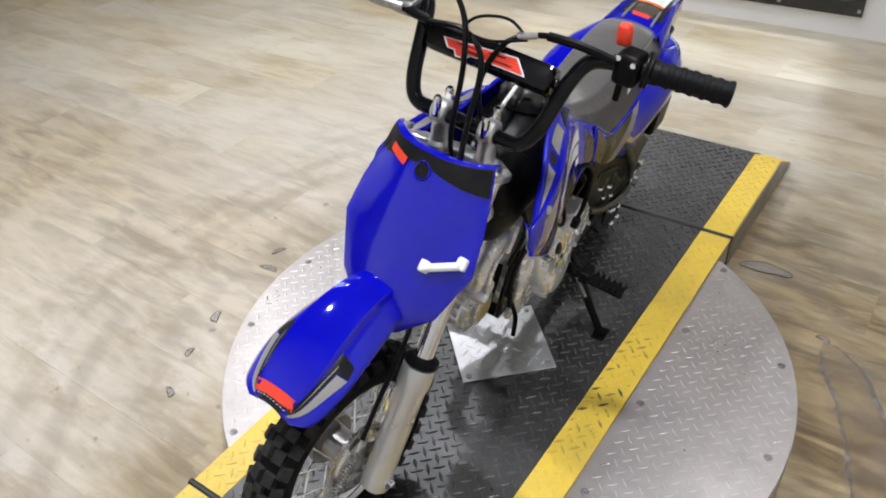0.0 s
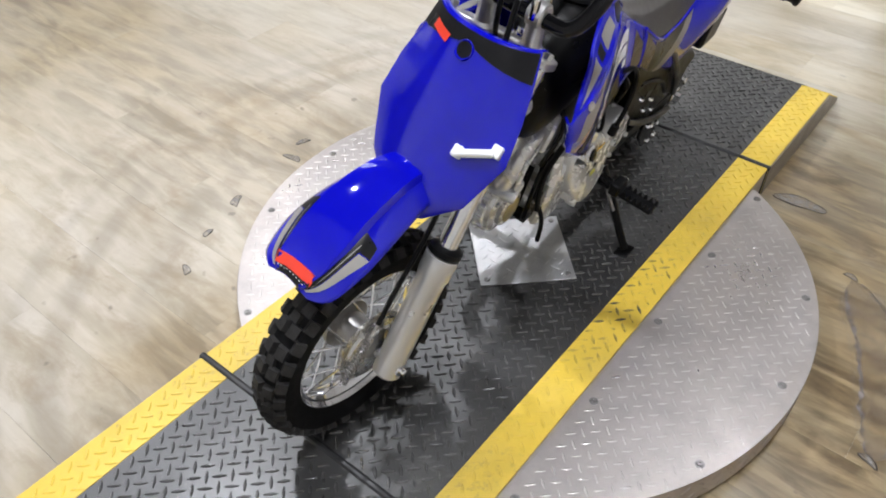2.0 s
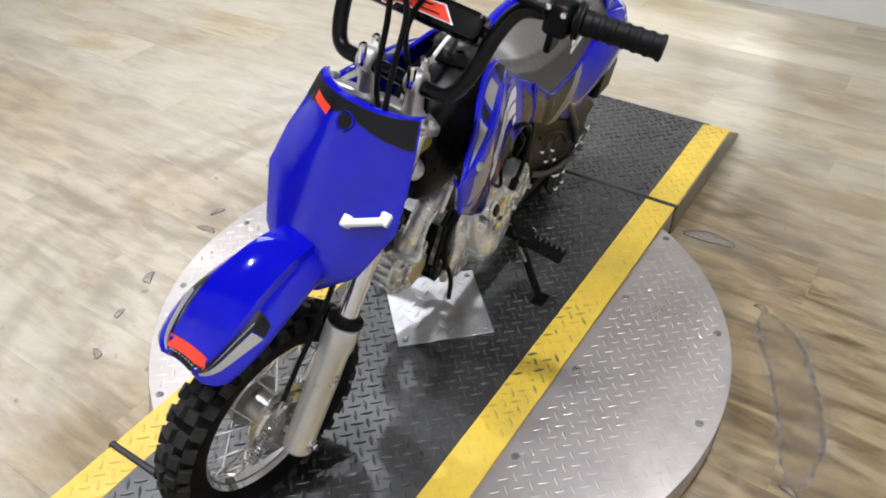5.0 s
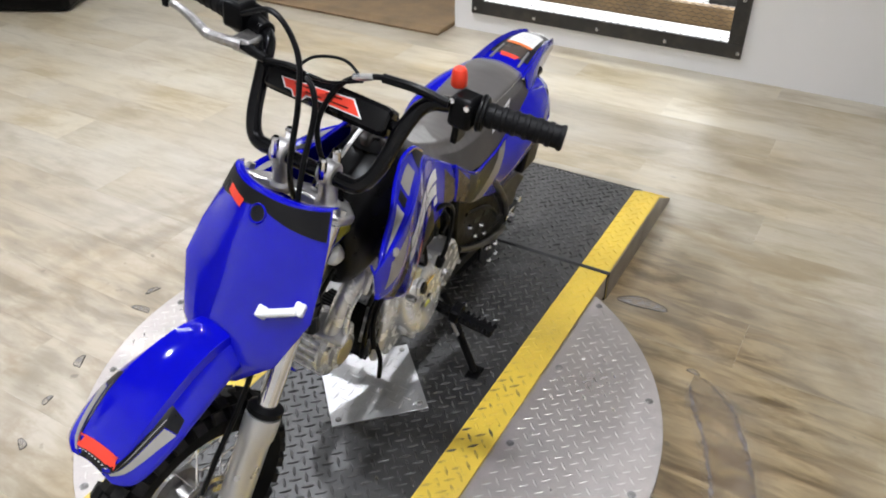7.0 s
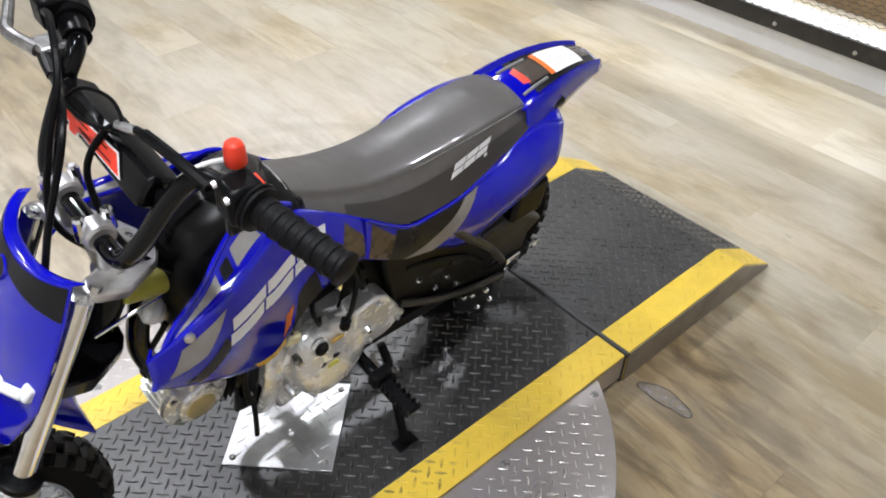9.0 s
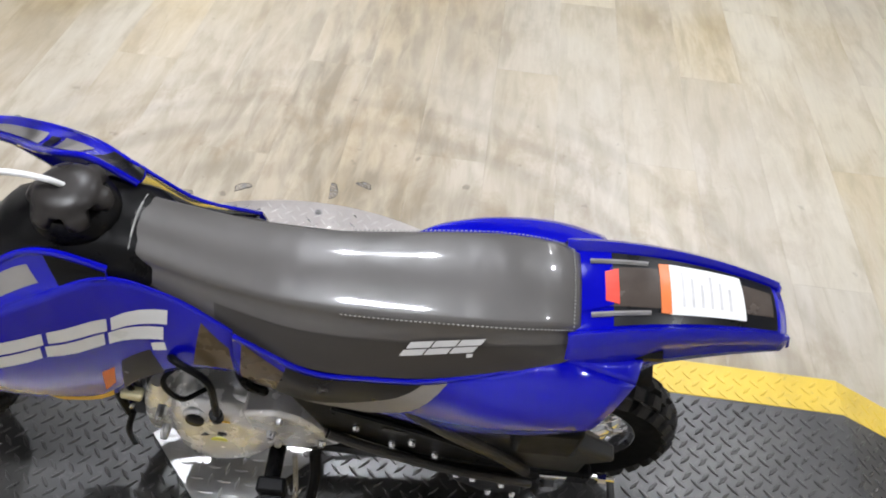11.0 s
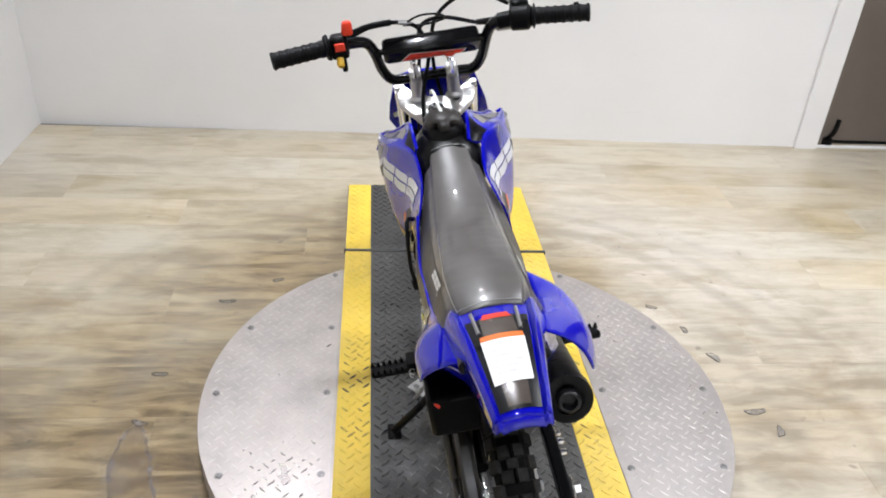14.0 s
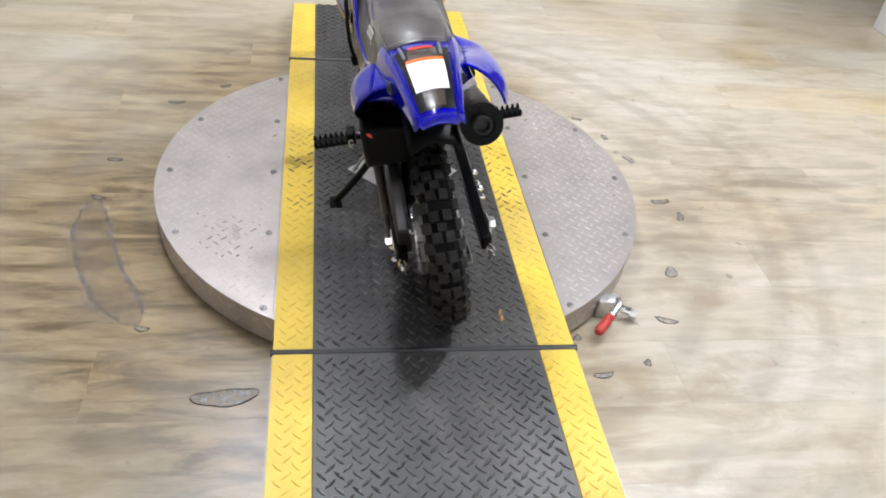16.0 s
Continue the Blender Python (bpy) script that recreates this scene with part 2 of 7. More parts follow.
RUBBER_WORN = worn("scuffed_knob_rubber", (0.026, 0.025, 0.024), 0.72, spec=0.2, grain=0.4, vary=0.5, scale=90)
GRIP = worn("grip_rubber", (0.005, 0.005, 0.0055), 0.5, spec=0.13, grain=0.3)
CHROME = worn("chrome", (0.78, 0.78, 0.80), 0.12, metal=1.0, vary=0.12, grain=0.02)
ZINC = worn("zinc_steel", (0.60, 0.60, 0.60), 0.3, metal=1.0, vary=0.3)
CAST = worn("cast_aluminium", (0.82, 0.82, 0.815), 0.26, metal=0.5, vary=0.12, scale=40, grain=0.15, dirt=(0.70, 0.69, 0.675))
HEAD = worn("oxidised_cast_head", (0.80, 0.80, 0.79), 0.26, metal=0.5, vary=0.3, scale=60, grain=0.25, dirt=(0.42, 0.405, 0.38))
FORK_GREY = worn("silver_painted_slider", (0.56, 0.56, 0.56), 0.32, metal=0.7, vary=0.05, scale=12)
CAST_DARK = worn("dull_cast_hub", (0.34, 0.33, 0.32), 0.38, metal=0.8, vary=0.3, scale=50, grain=0.25)
HUB = worn("polished_drum", (0.62, 0.61, 0.59), 0.24, metal=0.95, vary=0.2, scale=50, grain=0.08)
CLAMP = worn("machined_aluminium", (0.66, 0.65, 0.64), 0.40, metal=0.95, vary=0.25)
RED = gloss_plastic("red_orange_plastic", (0.78, 0.05, 0.02), 0.3, 0.2)
CLAMP_RED = worn("dull_red_rubber", (0.42, 0.030, 0.022), 0.4, vary=0.25)
RED_PRINT = worn("red_print", (0.72, 0.05, 0.025), 0.35, vary=0.12, grain=0.02)
WHITE_PRINT = worn("white_print", (0.74, 0.74, 0.74), 0.35, vary=0.08, grain=0.02)
SILVER_PRINT = worn("silver_print", (0.27, 0.255, 0.24), 0.42, metal=0.1, vary=0.15, grain=0.03)
BLACK_PRINT = worn("black_print", (0.006, 0.006, 0.007), 0.32, vary=0.2, grain=0.02, spec=0.25)
BRONZE_PRINT = worn("bronze_print", (0.11, 0.078, 0.040), 0.3, metal=0.35, vary=0.25, grain=0.03)
YELLOW_PRINT = worn("yellow_print", (0.70, 0.42, 0.03), 0.4, vary=0.1)
ORANGE_PRINT = worn("orange_print", (0.72, 0.17, 0.03), 0.4, vary=0.1)
ORANGE_MARK = worn("dried_orange_paint", (0.55, 0.27, 0.05), 0.6, vary=0.4, scale=90)
LENS_GREY = worn("smoked_grey_lens", (0.075, 0.060, 0.050), 0.22, vary=0.2, grain=0.04, coat=0.4)
GREY_PLASTIC = worn("grey_plastic", (0.22, 0.21, 0.20), 0.4, vary=0.2)
PAPER = worn("paper_label", (0.80, 0.79, 0.77), 0.6, vary=0.06)
WHITE_PLASTIC = worn("white_plastic", (0.78, 0.78, 0.77), 0.35, vary=0.06)
CREAM = worn("cream_plastic", (0.66, 0.60, 0.36), 0.4, vary=0.1)
YELLOW_FILTER = worn("yellow_olive_can", (0.42, 0.40, 0.05), 0.4, vary=0.2)
YELLOWED = worn("yellowed_metal", (0.50, 0.42, 0.22), 0.4, metal=0.6, vary=0.3)
VINYL = seat_vinyl()
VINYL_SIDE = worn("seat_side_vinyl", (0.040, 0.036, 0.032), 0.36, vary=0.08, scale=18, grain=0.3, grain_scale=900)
THREAD = worn("light_thread", (0.33, 0.33, 0.31), 0.6)
BOLT = worn("worn_bolt_steel", (0.34, 0.33, 0.32), 0.35, metal=0.9, vary=0.4, scale=90)
STEEL_BLACK = worn("black_steel_frame", (0.022, 0.021, 0.020), 0.42, vary=0.35, scale=25, dirt=(0.09, 0.07, 0.05))
DOOR_BROWN = worn("brown_grey_door", (0.165, 0.135, 0.112), 0.5, vary=0.15, scale=3)
WOOD_BROWN = worn("rough_brown_board", (0.24, 0.16, 0.085), 0.6, vary=0.35, scale=8, grain=0.4)
CARTON = worn("white_carton", (0.66, 0.65, 0.64), 0.6, vary=0.08, scale=5)
TEAR = worn("torn_vinyl_edge", (0.045, 0.040, 0.035), 0.6, vary=0.5, scale=50)


# ---- mesh helpers ----
def part(name, bm, material, parent=None, label="", smooth=True, bevel=0.0, solid=0.0, offset=0.0, angle=35):
    """Link a bmesh as one mesh object, under a thing or a part where parent is given."""
    bmesh.ops.recalc_face_normals(bm, faces=bm.faces)
    mesh = bpy.data.meshes.new(name)
    bm.to_mesh(mesh)
    bm.free()
    mesh.materials.append(material)
    ob = new(name, mesh)
    if parent:
        ob.parent = parent
    if solid:
        m = ob.modifiers.new("thickness", "SOLIDIFY")
        m.thickness, m.offset = solid, offset
    if bevel:
        m = ob.modifiers.new("edges", "BEVEL")
        m.width, m.segments, m.limit_method, m.angle_limit = bevel, 2, "ANGLE", radians(angle)
    if smooth:
        mesh.polygons.foreach_set("use_smooth", [True] * len(mesh.polygons))
        mesh.set_sharp_from_angle(angle=radians(angle))
    if label:
        tagged(ob, label)
    return ob


def thing(name, label, category, group="", kind="", matrix=None):
    ob = new(name)
    ob.empty_display_size = 0.1
    if matrix is not None:
        ob.matrix_world = matrix
    return tagged(ob, label, category, group, kind)


def cuboid(size, centre=(0, 0, 0), bm=None, matrix=None):
    bm = bm or bmesh.new()
    m = (matrix or Matrix()) @ Matrix.Translation(centre) @ Matrix.Diagonal((*size, 1))
    bmesh.ops.create_cube(bm, size=1.0, matrix=m)
    return bm


def between(a, b, spin=0.0):
    """A matrix whose z axis runs from a towards b, set at a."""
    a, b = Vector(a), Vector(b)
    return Matrix.Translation(a) @ (b - a).to_track_quat("Z", "Y").to_matrix().to_4x4() @ Matrix.Rotation(spin, 4, "Z")


def turned(profile, a, b, segments=24, bm=None, closed=False, spin=0.0):
    """Turn (radius, fraction of the way from a to b) rings about the line a to b."""
    bm = bm or bmesh.new()
    m, length = between(a, b, spin), (Vector(b) - Vector(a)).length
    rings = []
    for radius, f in profile:
        rings.append([bm.verts.new(m @ Vector((radius * math.cos(k * math.tau / segments), radius * math.sin(k * math.tau / segments), f * length)))
                      for k in range(segments)])
    for one, two in zip(rings, rings[1:] + rings[:1] if closed else rings[1:]):
        for k in range(segments):
            bm.faces.new((one[k], one[(k + 1) % segments], two[(k + 1) % segments], two[k]))
    if not closed:
        bm.faces.new(rings[0][::-1])
        bm.faces.new(rings[-1])
    return bm


def rod(a, b, radius, segments=14, bm=None, edge=0.0015):
    length = max(1e-5, (Vector(b) - Vector(a)).length)
    e = min(0.4, edge / length)
    return turned([(radius - edge, 0), (radius, e), (radius, 1 - e), (radius - edge, 1)], a, b, segments, bm)


def spline(points, steps=8):
    """Points of a smooth line through the given ones."""
    pts = [Vector(p) for p in points]
    pts = [pts[0] * 2 - pts[1]] + pts + [pts[-1] * 2 - pts[-2]]
    out = []
    for i in range(1, len(pts) - 2):
        p0, p1, p2, p3 = pts[i - 1:i + 3]
        for k in range(steps):
            t = k / steps
            out.append(0.5 * ((2 * p1) + (p2 - p0) * t + (2 * p0 - 5 * p1 + 4 * p2 - p3) * t * t + (3 * p1 - p0 - 3 * p2 + p3) * t ** 3))
    out.append(pts[-2])
    return out


def tube(points, radius, segments=12, steps=8, bm=None, smooth=True):
    """Sweep a circle (or radii from first to last) along a smooth line."""
    bm = bm or bmesh.new()
    line = spline(points, steps) if smooth else [Vector(p) for p in points]
    up = Vector((0.31, 0.17, 0.93))
    rings = []
    for i, p in enumerate(line):
        way = (line[min(i + 1, len(line) - 1)] - line[max(i - 1, 0)]).normalized()
        side = way.cross(up).normalized()
        up = side.cross(way).normalized()
        r = radius if not isinstance(radius, tuple) else radius[0] + (radius[1] - radius[0]) * i / (len(line) - 1)
        rings.append([bm.verts.new(p + side * (r * math.cos(k * math.tau / segments)) + up * (r * math.sin(k * math.tau / segments))) for k in range(segments)])
    for one, two in zip(rings, rings[1:]):
        for k in range(segments):
            bm.faces.new((one[k], one[(k + 1) % segments], two[(k + 1) % segments], two[k]))
    bm.faces.new(rings[0][::-1])
    bm.faces.new(rings[-1])
    return bm


def loft(rings, bm=None, closed=True, caps=True):
    bm = bm or bmesh.new()
    made = [[bm.verts.new(p) for p in ring] for ring in rings]
    n = len(made[0])
    for one, two in zip(made, made[1:]):
        for k in range(n if closed else n - 1):
            bm.faces.new((one[k], one[(k + 1) % n], two[(k + 1) % n], two[k]))
    if caps and closed:
        bm.faces.new(made[0][::-1])
        bm.faces.new(made[-1])
    return bm


def sheet(f, nu, nv, u0=0.0, u1=1.0, v0=0.0, v1=1.0):
    """A grid over the surface f(u, v)."""
    bm = bmesh.new()
    rows = [[bm.verts.new(f(u0 + (u1 - u0) * i / nu, v0 + (v1 - v0) * j / nv)) for j in range(nv + 1)] for i in range(nu + 1)]
    for i in range(nu):
        for j in range(nv):
            bm.faces.new((rows[i][j], rows[i + 1][j], rows[i + 1][j + 1], rows[i][j + 1]))
    return bm


def decal(f, quads, lift, n=6, out=(0, 0, 1), bm=None):
    """Thin print that follows f on its side that looks out: each quad is four (u, v) corners in order."""
    bm = bm or bmesh.new()
    e = 0.004

    def at(u, v):
        p = f(u, v)
        normal = (f(u + e, v) - f(u - e, v)).cross(f(u, v + e) - f(u, v - e)).normalized()
        return p + normal * math.copysign(lift + 0.0020, normal.dot(Vector(out)))

    for a, b, c, d in quads:
        rows = []
        for i in range(n + 1):
            s = i / n
            row = []
            for j in range(n + 1):
                t = j / n
                u = (1 - s) * ((1 - t) * a[0] + t * d[0]) + s * ((1 - t) * b[0] + t * c[0])
                v = (1 - s) * ((1 - t) * a[1] + t * d[1]) + s * ((1 - t) * b[1] + t * c[1])
                row.append(bm.verts.new(at(u, v)))
            rows.append(row)
        for i in range(n):
            for j in range(n):
                bm.faces.new((rows[i][j], rows[i + 1][j], rows[i + 1][j + 1], rows[i][j + 1]))
    return bm


def stations(rows, smooth=True):
    """f(u, v) between a low and a high edge, each given by points; rows of (low, high, bulge)."""
    lows, highs = [Vector(r[0]) for r in rows], [Vector(r[1]) for r in rows]
    bulges = [Vector(r[2]) if len(r) > 2 else Vector() for r in rows]

    def along(points, u):
        x = min(max(u, -0.05), 1.05) * (len(points) - 1)
        i = min(max(int(x), 0), len(points) - 2)
        t = x - i
        if not smooth:
            return points[i].lerp(points[i + 1], t)
        p1, p2 = points[i], points[i + 1]
        p0 = points[i - 1] if i > 0 else p1 * 2 - p2
        p3 = points[i + 2] if i + 2 < len(points) else p2 * 2 - p1
        return 0.5 * ((2 * p1) + (p2 - p0) * t + (2 * p0 - 5 * p1 + 4 * p2 - p3) * t * t + (3 * p1 - p0 - 3 * p2 + p3) * t ** 3)

    def f(u, v):
        return along(lows, u).lerp(along(highs, u), v) + along(bulges, u) * (4 * v * (1 - v))

    return f


def badge(u0, length, edge, lean):
    """Quads of a slanted printed badge: two rows of solid slabs with thin gaps, and a short tail below."""
    quads = []
    for low, high, shift in ((0.0, 0.46, 0.0), (0.54, 1.0, 0.06)):
        for k in range(3):
            a, b = u0 + length / 3 * (k + shift), u0 + length / 3 * (k + shift + 0.93)
            quads.append((edge(a + lean * low, low), edge(b + lean * low, low), edge(b + lean * high, high), edge(a + lean * high, high)))
    end = u0 + length
    quads.append((edge(end - length * 0.10, -0.42), edge(end - length * 0.02, -0.42), edge(end - length * 0.02, -0.10), edge(end - length * 0.10, -0.10)))
    return quads


def mirrored(f):
    def g(u, v):
        p = f(u, v)
        return Vector((-p.x, p.y, p.z))

    return g


# ---- the room ----
def block(name, x0, x1, y0, y1, z0, z1, material, parent=None, label="", bevel=0.0):
    return part(name, cuboid((x1 - x0, y1 - y0, z1 - z0), ((x0 + x1) / 2, (y0 + y1) / 2, (z0 + z1) / 2)), material, parent, label, smooth=False, bevel=bevel)


CEILING = 3.0
structure = dict(kind="structure")
sub = tagged(block("floor", -1.75, 5.1, -5.2, 2.0, -0.14, -0.006, DARK_GREY), "wood-look vinyl plank floor, scuffed round the turntable", "floor", **structure)
north = tagged(part("wall_north", loft([[(-1.75, 1.772, z), (1.757, 1.690, z), (1.757, 1.9, z), (-1.75, 1.9, z)] for z in (-0.005, CEILING)]), WALL, smooth=False), "plain white painted wall with a thin gap at the floor", "wall", **structure)
tagged(block("wall_north_2", 2.72, 5.1, 1.70, 1.9, -0.005, CEILING, WALL), "plain white painted wall beside the door", "wall", **structure)
tagged(block("wall_north_3", 1.757, 2.72, 1.72, 1.9, 2.06, CEILING, WALL), "white wall above the brown door", "wall", **structure)
tagged(block("wall_west", -1.75, -1.60, -5.2, 1.768, -0.005, CEILING, WALL), "plain white painted side wall", "wall", **structure)
tagged(block("wall_east", 4.95, 5.1, -5.2, 1.70, -0.005, CEILING, WALL), "plain white painted far wall", "wall", **structure)
tagged(block("ceiling", -1.75, 5.1, -5.2, 2.0, CEILING, CEILING + 0.1, DARK_GREY), "dark open ceiling", "ceiling", **structure)
# wall with the caged window: four blocks round the opening
WX0, WX1, WZ0, WZ1 = -0.215, 0.94, 0.14, 1.10
for name, box in (("wall_south", (-1.60, WX0, -2.45, -2.30, -0.005, CEILING)), ("wall_south_2", (WX1, 1.09, -2.45, -2.30, -0.005, CEILING)),
                  ("wall_south_3", (WX0, WX1, -2.45, -2.30, -0.005, WZ0)), ("wall_south_4", (WX0, WX1, -2.45, -2.30, WZ1, CEILING))):
    tagged(block(name, *box, WALL), "white painted wall round the caged window", "wall", **structure)
tagged(block("wall_south_5", 1.09, 5.1, -2.78, -2.66, 2.3, CEILING, WALL), "white wall above the ribbed door", "wall", **structure)
tagged(block("wall_south_6", 3.95, 5.1, -2.78, -2.66, -0.005, 2.3, WALL), "white wall beside the ribbed door", "wall", **structure)
tagged(block("wall_south_7", 1.0, 1.09, -2.78, -2.43, -0.005, CEILING, WALL), "white wall return beside the ribbed door", "wall", **structure)
tagged(block("wall_back", -1.60, 5.1, -5.2, -5.05, -0.005, CEILING, WALL), "white wall of the storeroom behind the cage", "wall", **structure)


def window_cage():
    cage = thing("window_1", "black steel framed window with diamond mesh in the white wall", "window", kind="structure")
    y = -2.294
    bars = ((-0.265, 0.99, 0.088, 0.150), (-0.265, 0.99, 1.08, 1.142), (-0.265, -0.203, 0.150, 1.08), (0.928, 0.99, 0.150, 1.08))
    for x0, x1, z0, z1 in bars:
        block("window_frame", x0, x1, y - 0.004, y + 0.010, z0, z1, STEEL_BLACK, cage, bevel=0.002)
    head = turned([(0.0075, 0), (0.0085, 0.3), (0.006, 0.9), (0.002, 1.0)], (0, 0, 0), (0, 0.006, 0), 10)
    first = part("bolt", head, ZINC, cage, "bright round bolt head")
    spots = [(-0.25 + 0.305 * k, 0.112) for k in range(5)] + [(x, 0.33 + 0.28 * k) for x in (-0.235, 0.958) for k in range(3)]
    for k, (x, z) in enumerate(spots):
        ob = first if k == 0 else new("bolt", first.data)
        ob.parent = cage
        ob.location = (x, y + 0.010, z)
    # expanded metal: flat strands crossing in diamonds
    verts, faces = [], []
    wide, high, y = 0.034, 0.0165, -2.303
    nx, nz = int(1.22 / wide), int(0.96 / high)
    for j in range(nz + 1):
        for i in range(2 * nx):
            up = (i + j) % 2
            x0, x1 = -0.24 + i * wide / 2, -0.24 + (i + 1) * wide / 2
            z0, z1 = 0.125 + (j + up * 0.5) * high * 1.0, 0.125 + (j + 0.5 - up * 0.5) * high * 1.0
            base = len(verts)
            for x, z in ((x0, z0), (x1, z1)):
                verts += [(x, y - 0.0012, z - 0.0016), (x, y + 0.0012, z - 0.0010), (x, y + 0.0012, z + 0.0016), (x, y - 0.0012, z + 0.0010)]
            faces += [(base + a, base + (a + 1) % 4, base + 4 + (a + 1) % 4, base + 4 + a) for a in range(4)]
    mesh = bpy.data.meshes.new("mesh_screen")
    mesh.from_pydata(verts, [], faces)
    mesh.materials.append(STEEL_BLACK)
    ob = new("mesh_screen", mesh)
    ob.parent = cage
    tagged(ob, "black expanded diamond mesh", kind="stuff")


window_cage()
# storeroom things behind the mesh
post = tagged(block("timber_post", 0.28, 0.37, -3.02, -2.92, -0.002, 1.6, WOOD_BROWN, bevel=0.004), "rough brown timber post behind the mesh", "post")
rail = tagged(block("timber_rail", -0.9, 1.6, -2.915, -2.87, -0.002, 0.10, WOOD_BROWN, bevel=0.004), "weathered timber rail behind the mesh", "rail")
tagged(block("storage_crate", -0.62, 0.1, -3.7, -3.25, -0.002, 0.36, STEEL_BLACK, bevel=0.01), "dark crate on the storeroom floor", "crate")

# brown door in the north wall
door = thing("door_1", "plain brown-grey flush door, closed, above a pale threshold", "door", kind="structure")
block("door_leaf", 1.80, 2.68, 1.745, 1.79, 0.014, 2.03, DOOR_BROWN, door, bevel=0.002)
block("door_jamb", 1.757, 1.795, 1.705, 1.86, -0.002, 2.06, DOOR_BROWN, door, bevel=0.002)
block("door_jamb", 2.685, 2.72, 1.705, 1.86, -0.002, 2.06, DOOR_BROWN, door, bevel=0.002)
block("door_head", 1.795, 2.685, 1.705, 1.86, 2.035, 2.06, DOOR_BROWN, door)
block("threshold", 1.76, 2.40, 1.685, 1.705, -0.001, 0.010, WHITE_PLASTIC, door, "pale threshold strip", bevel=0.003)
tagged(block("trim", 1.655, 1.757, 1.672, 1.688, -0.001, 2.1, WALL, bevel=0.002), "white door casing", "trim", **structure)
stop = thing("door_stop", "small black rubber door stop with a bent arm", "door stop")
part("foot", turned([(0.02, 0), (0.026, 0.2), (0.024, 0.9), (0.012, 1)], (1.825, 1.72, 0.0), (1.825, 1.72, 0.035), 14), BLACK_PLASTIC, stop)
part("arm", tube([(1.825, 1.72, 0.03), (1.835, 1.70, 0.075), (1.85, 1.715, 0.125)], 0.011, 8), BLACK_PLASTIC, stop)


def carton():
    """A tall white shipping carton with printed handling marks."""
    box = thing("carton", "tall white shipping carton with black handling marks, on the floor", "box", matrix=pose(2.22, 1.345, 0, 0, 0, 4.8))
    part("body", cuboid((0.75, 1.25, 1.05), (0.375, -0.625, 0.526)), CARTON, box, smooth=False, bevel=0.004)
    ink = dict(material=BLACK_PRINT, parent=box, smooth=False)
    face = Matrix(((0, 0, -1, -0.0015), (-1, 0, 0, 0), (0, 1, 0, 0), (0, 0, 0, 1)))  # plan x along the face, y up

    def marks(name, shapes):
        bm = bmesh.new()
        for shape in shapes:
            bm.faces.new([bm.verts.new(face @ Vector((x, z, 0))) for x, z in shape])
        part(name, bm, label="black printed mark", **ink)

    marks("glass_mark", [[(0.185, 0.15), (0.22, 0.15), (0.215, 0.115), (0.205, 0.105), (0.205, 0.08), (0.2, 0.08), (0.2, 0.105), (0.19, 0.115)],
                         [(0.188, 0.074), (0.217, 0.074), (0.217, 0.079), (0.188, 0.079)]])
    arc = [(0.27 + 0.024 * math.cos(a * math.pi / 8), 0.128 + 0.02 * math.sin(a * math.pi / 8)) for a in range(9)]
    marks("umbrella_mark", [arc, [(0.268, 0.08), (0.272, 0.08), (0.272, 0.127), (0.268, 0.127)]])
    marks("care_mark", [[(0.315, 0.09), (0.322, 0.085), (0.335, 0.14), (0.328, 0.148)], [(0.34, 0.085), (0.347, 0.085), (0.36, 0.148), (0.353, 0.148)],
                        [(0.365, 0.085), (0.372, 0.09), (0.362, 0.13), (0.356, 0.125)]])
    marks("writing_bar", [[(0.205, 0.235), (0.275, 0.240), (0.275, 0.255), (0.205, 0.250)], [(0.30, 0.225), (0.36, 0.225), (0.36, 0.262), (0.30, 0.262)],
                          [(0.22, 0.285), (0.37, 0.292), (0.37, 0.307), (0.22, 0.30)], [(0.40, 0.225), (0.55, 0.225), (0.55, 0.25), (0.40, 0.25)]])


carton()


def roller_door():
    """White ribbed door above a brown threshold board."""
    ob = thing("door_2", "white ribbed roll-up door with a steel guide rail", "door", kind="structure")
    for k in range(22):
        block("slat", 1.16 + 0.125 * k, 1.16 + 0.125 * k + 0.118, -2.735, -2.70, 0.065, 2.3, WHITE_PLASTIC, ob, bevel=0.006)
    block("guide_rail", 1.094, 1.155, -2.75, -2.665, 0.0, 2.3, ZINC, ob, "grey steel guide rail", bevel=0.004)
    block("bottom_seal", 1.16, 3.94, -2.742, -2.692, 0.012, 0.065, SEAM, ob, "black rubber bottom seal", bevel=0.005)
    bm = loft([[(x, -2.655, 0.001), (x, -2.14, 0.001), (x, -2.14, 0.012), (x, -2.20, 0.022), (x, -2.655, 0.030)] for x in (1.06 + 0.035, 3.6)])
    tagged(part("threshold_board", bm, WOOD_BROWN, None, smooth=False, bevel=0.002), "brown wooden threshold board in front of the ribbed door", "board")


roller_door()
case = thing("black_case", "black hard case with a handle on the floor by the wall", "case", matrix=pose(3.2, -1.55, 0, 0, 0, 28))
part("body", cuboid((0.42, 0.30, 0.36), (0, 0, 0.182)), BLACK_PLASTIC, case, bevel=0.03)
part("handle", tube([(-0.21, -0.06, 0.27), (-0.25, -0.06, 0.26), (-0.25, 0.06, 0.26), (-0.21, 0.06, 0.27)], 0.012, 8), BLACK_PLASTIC, case)


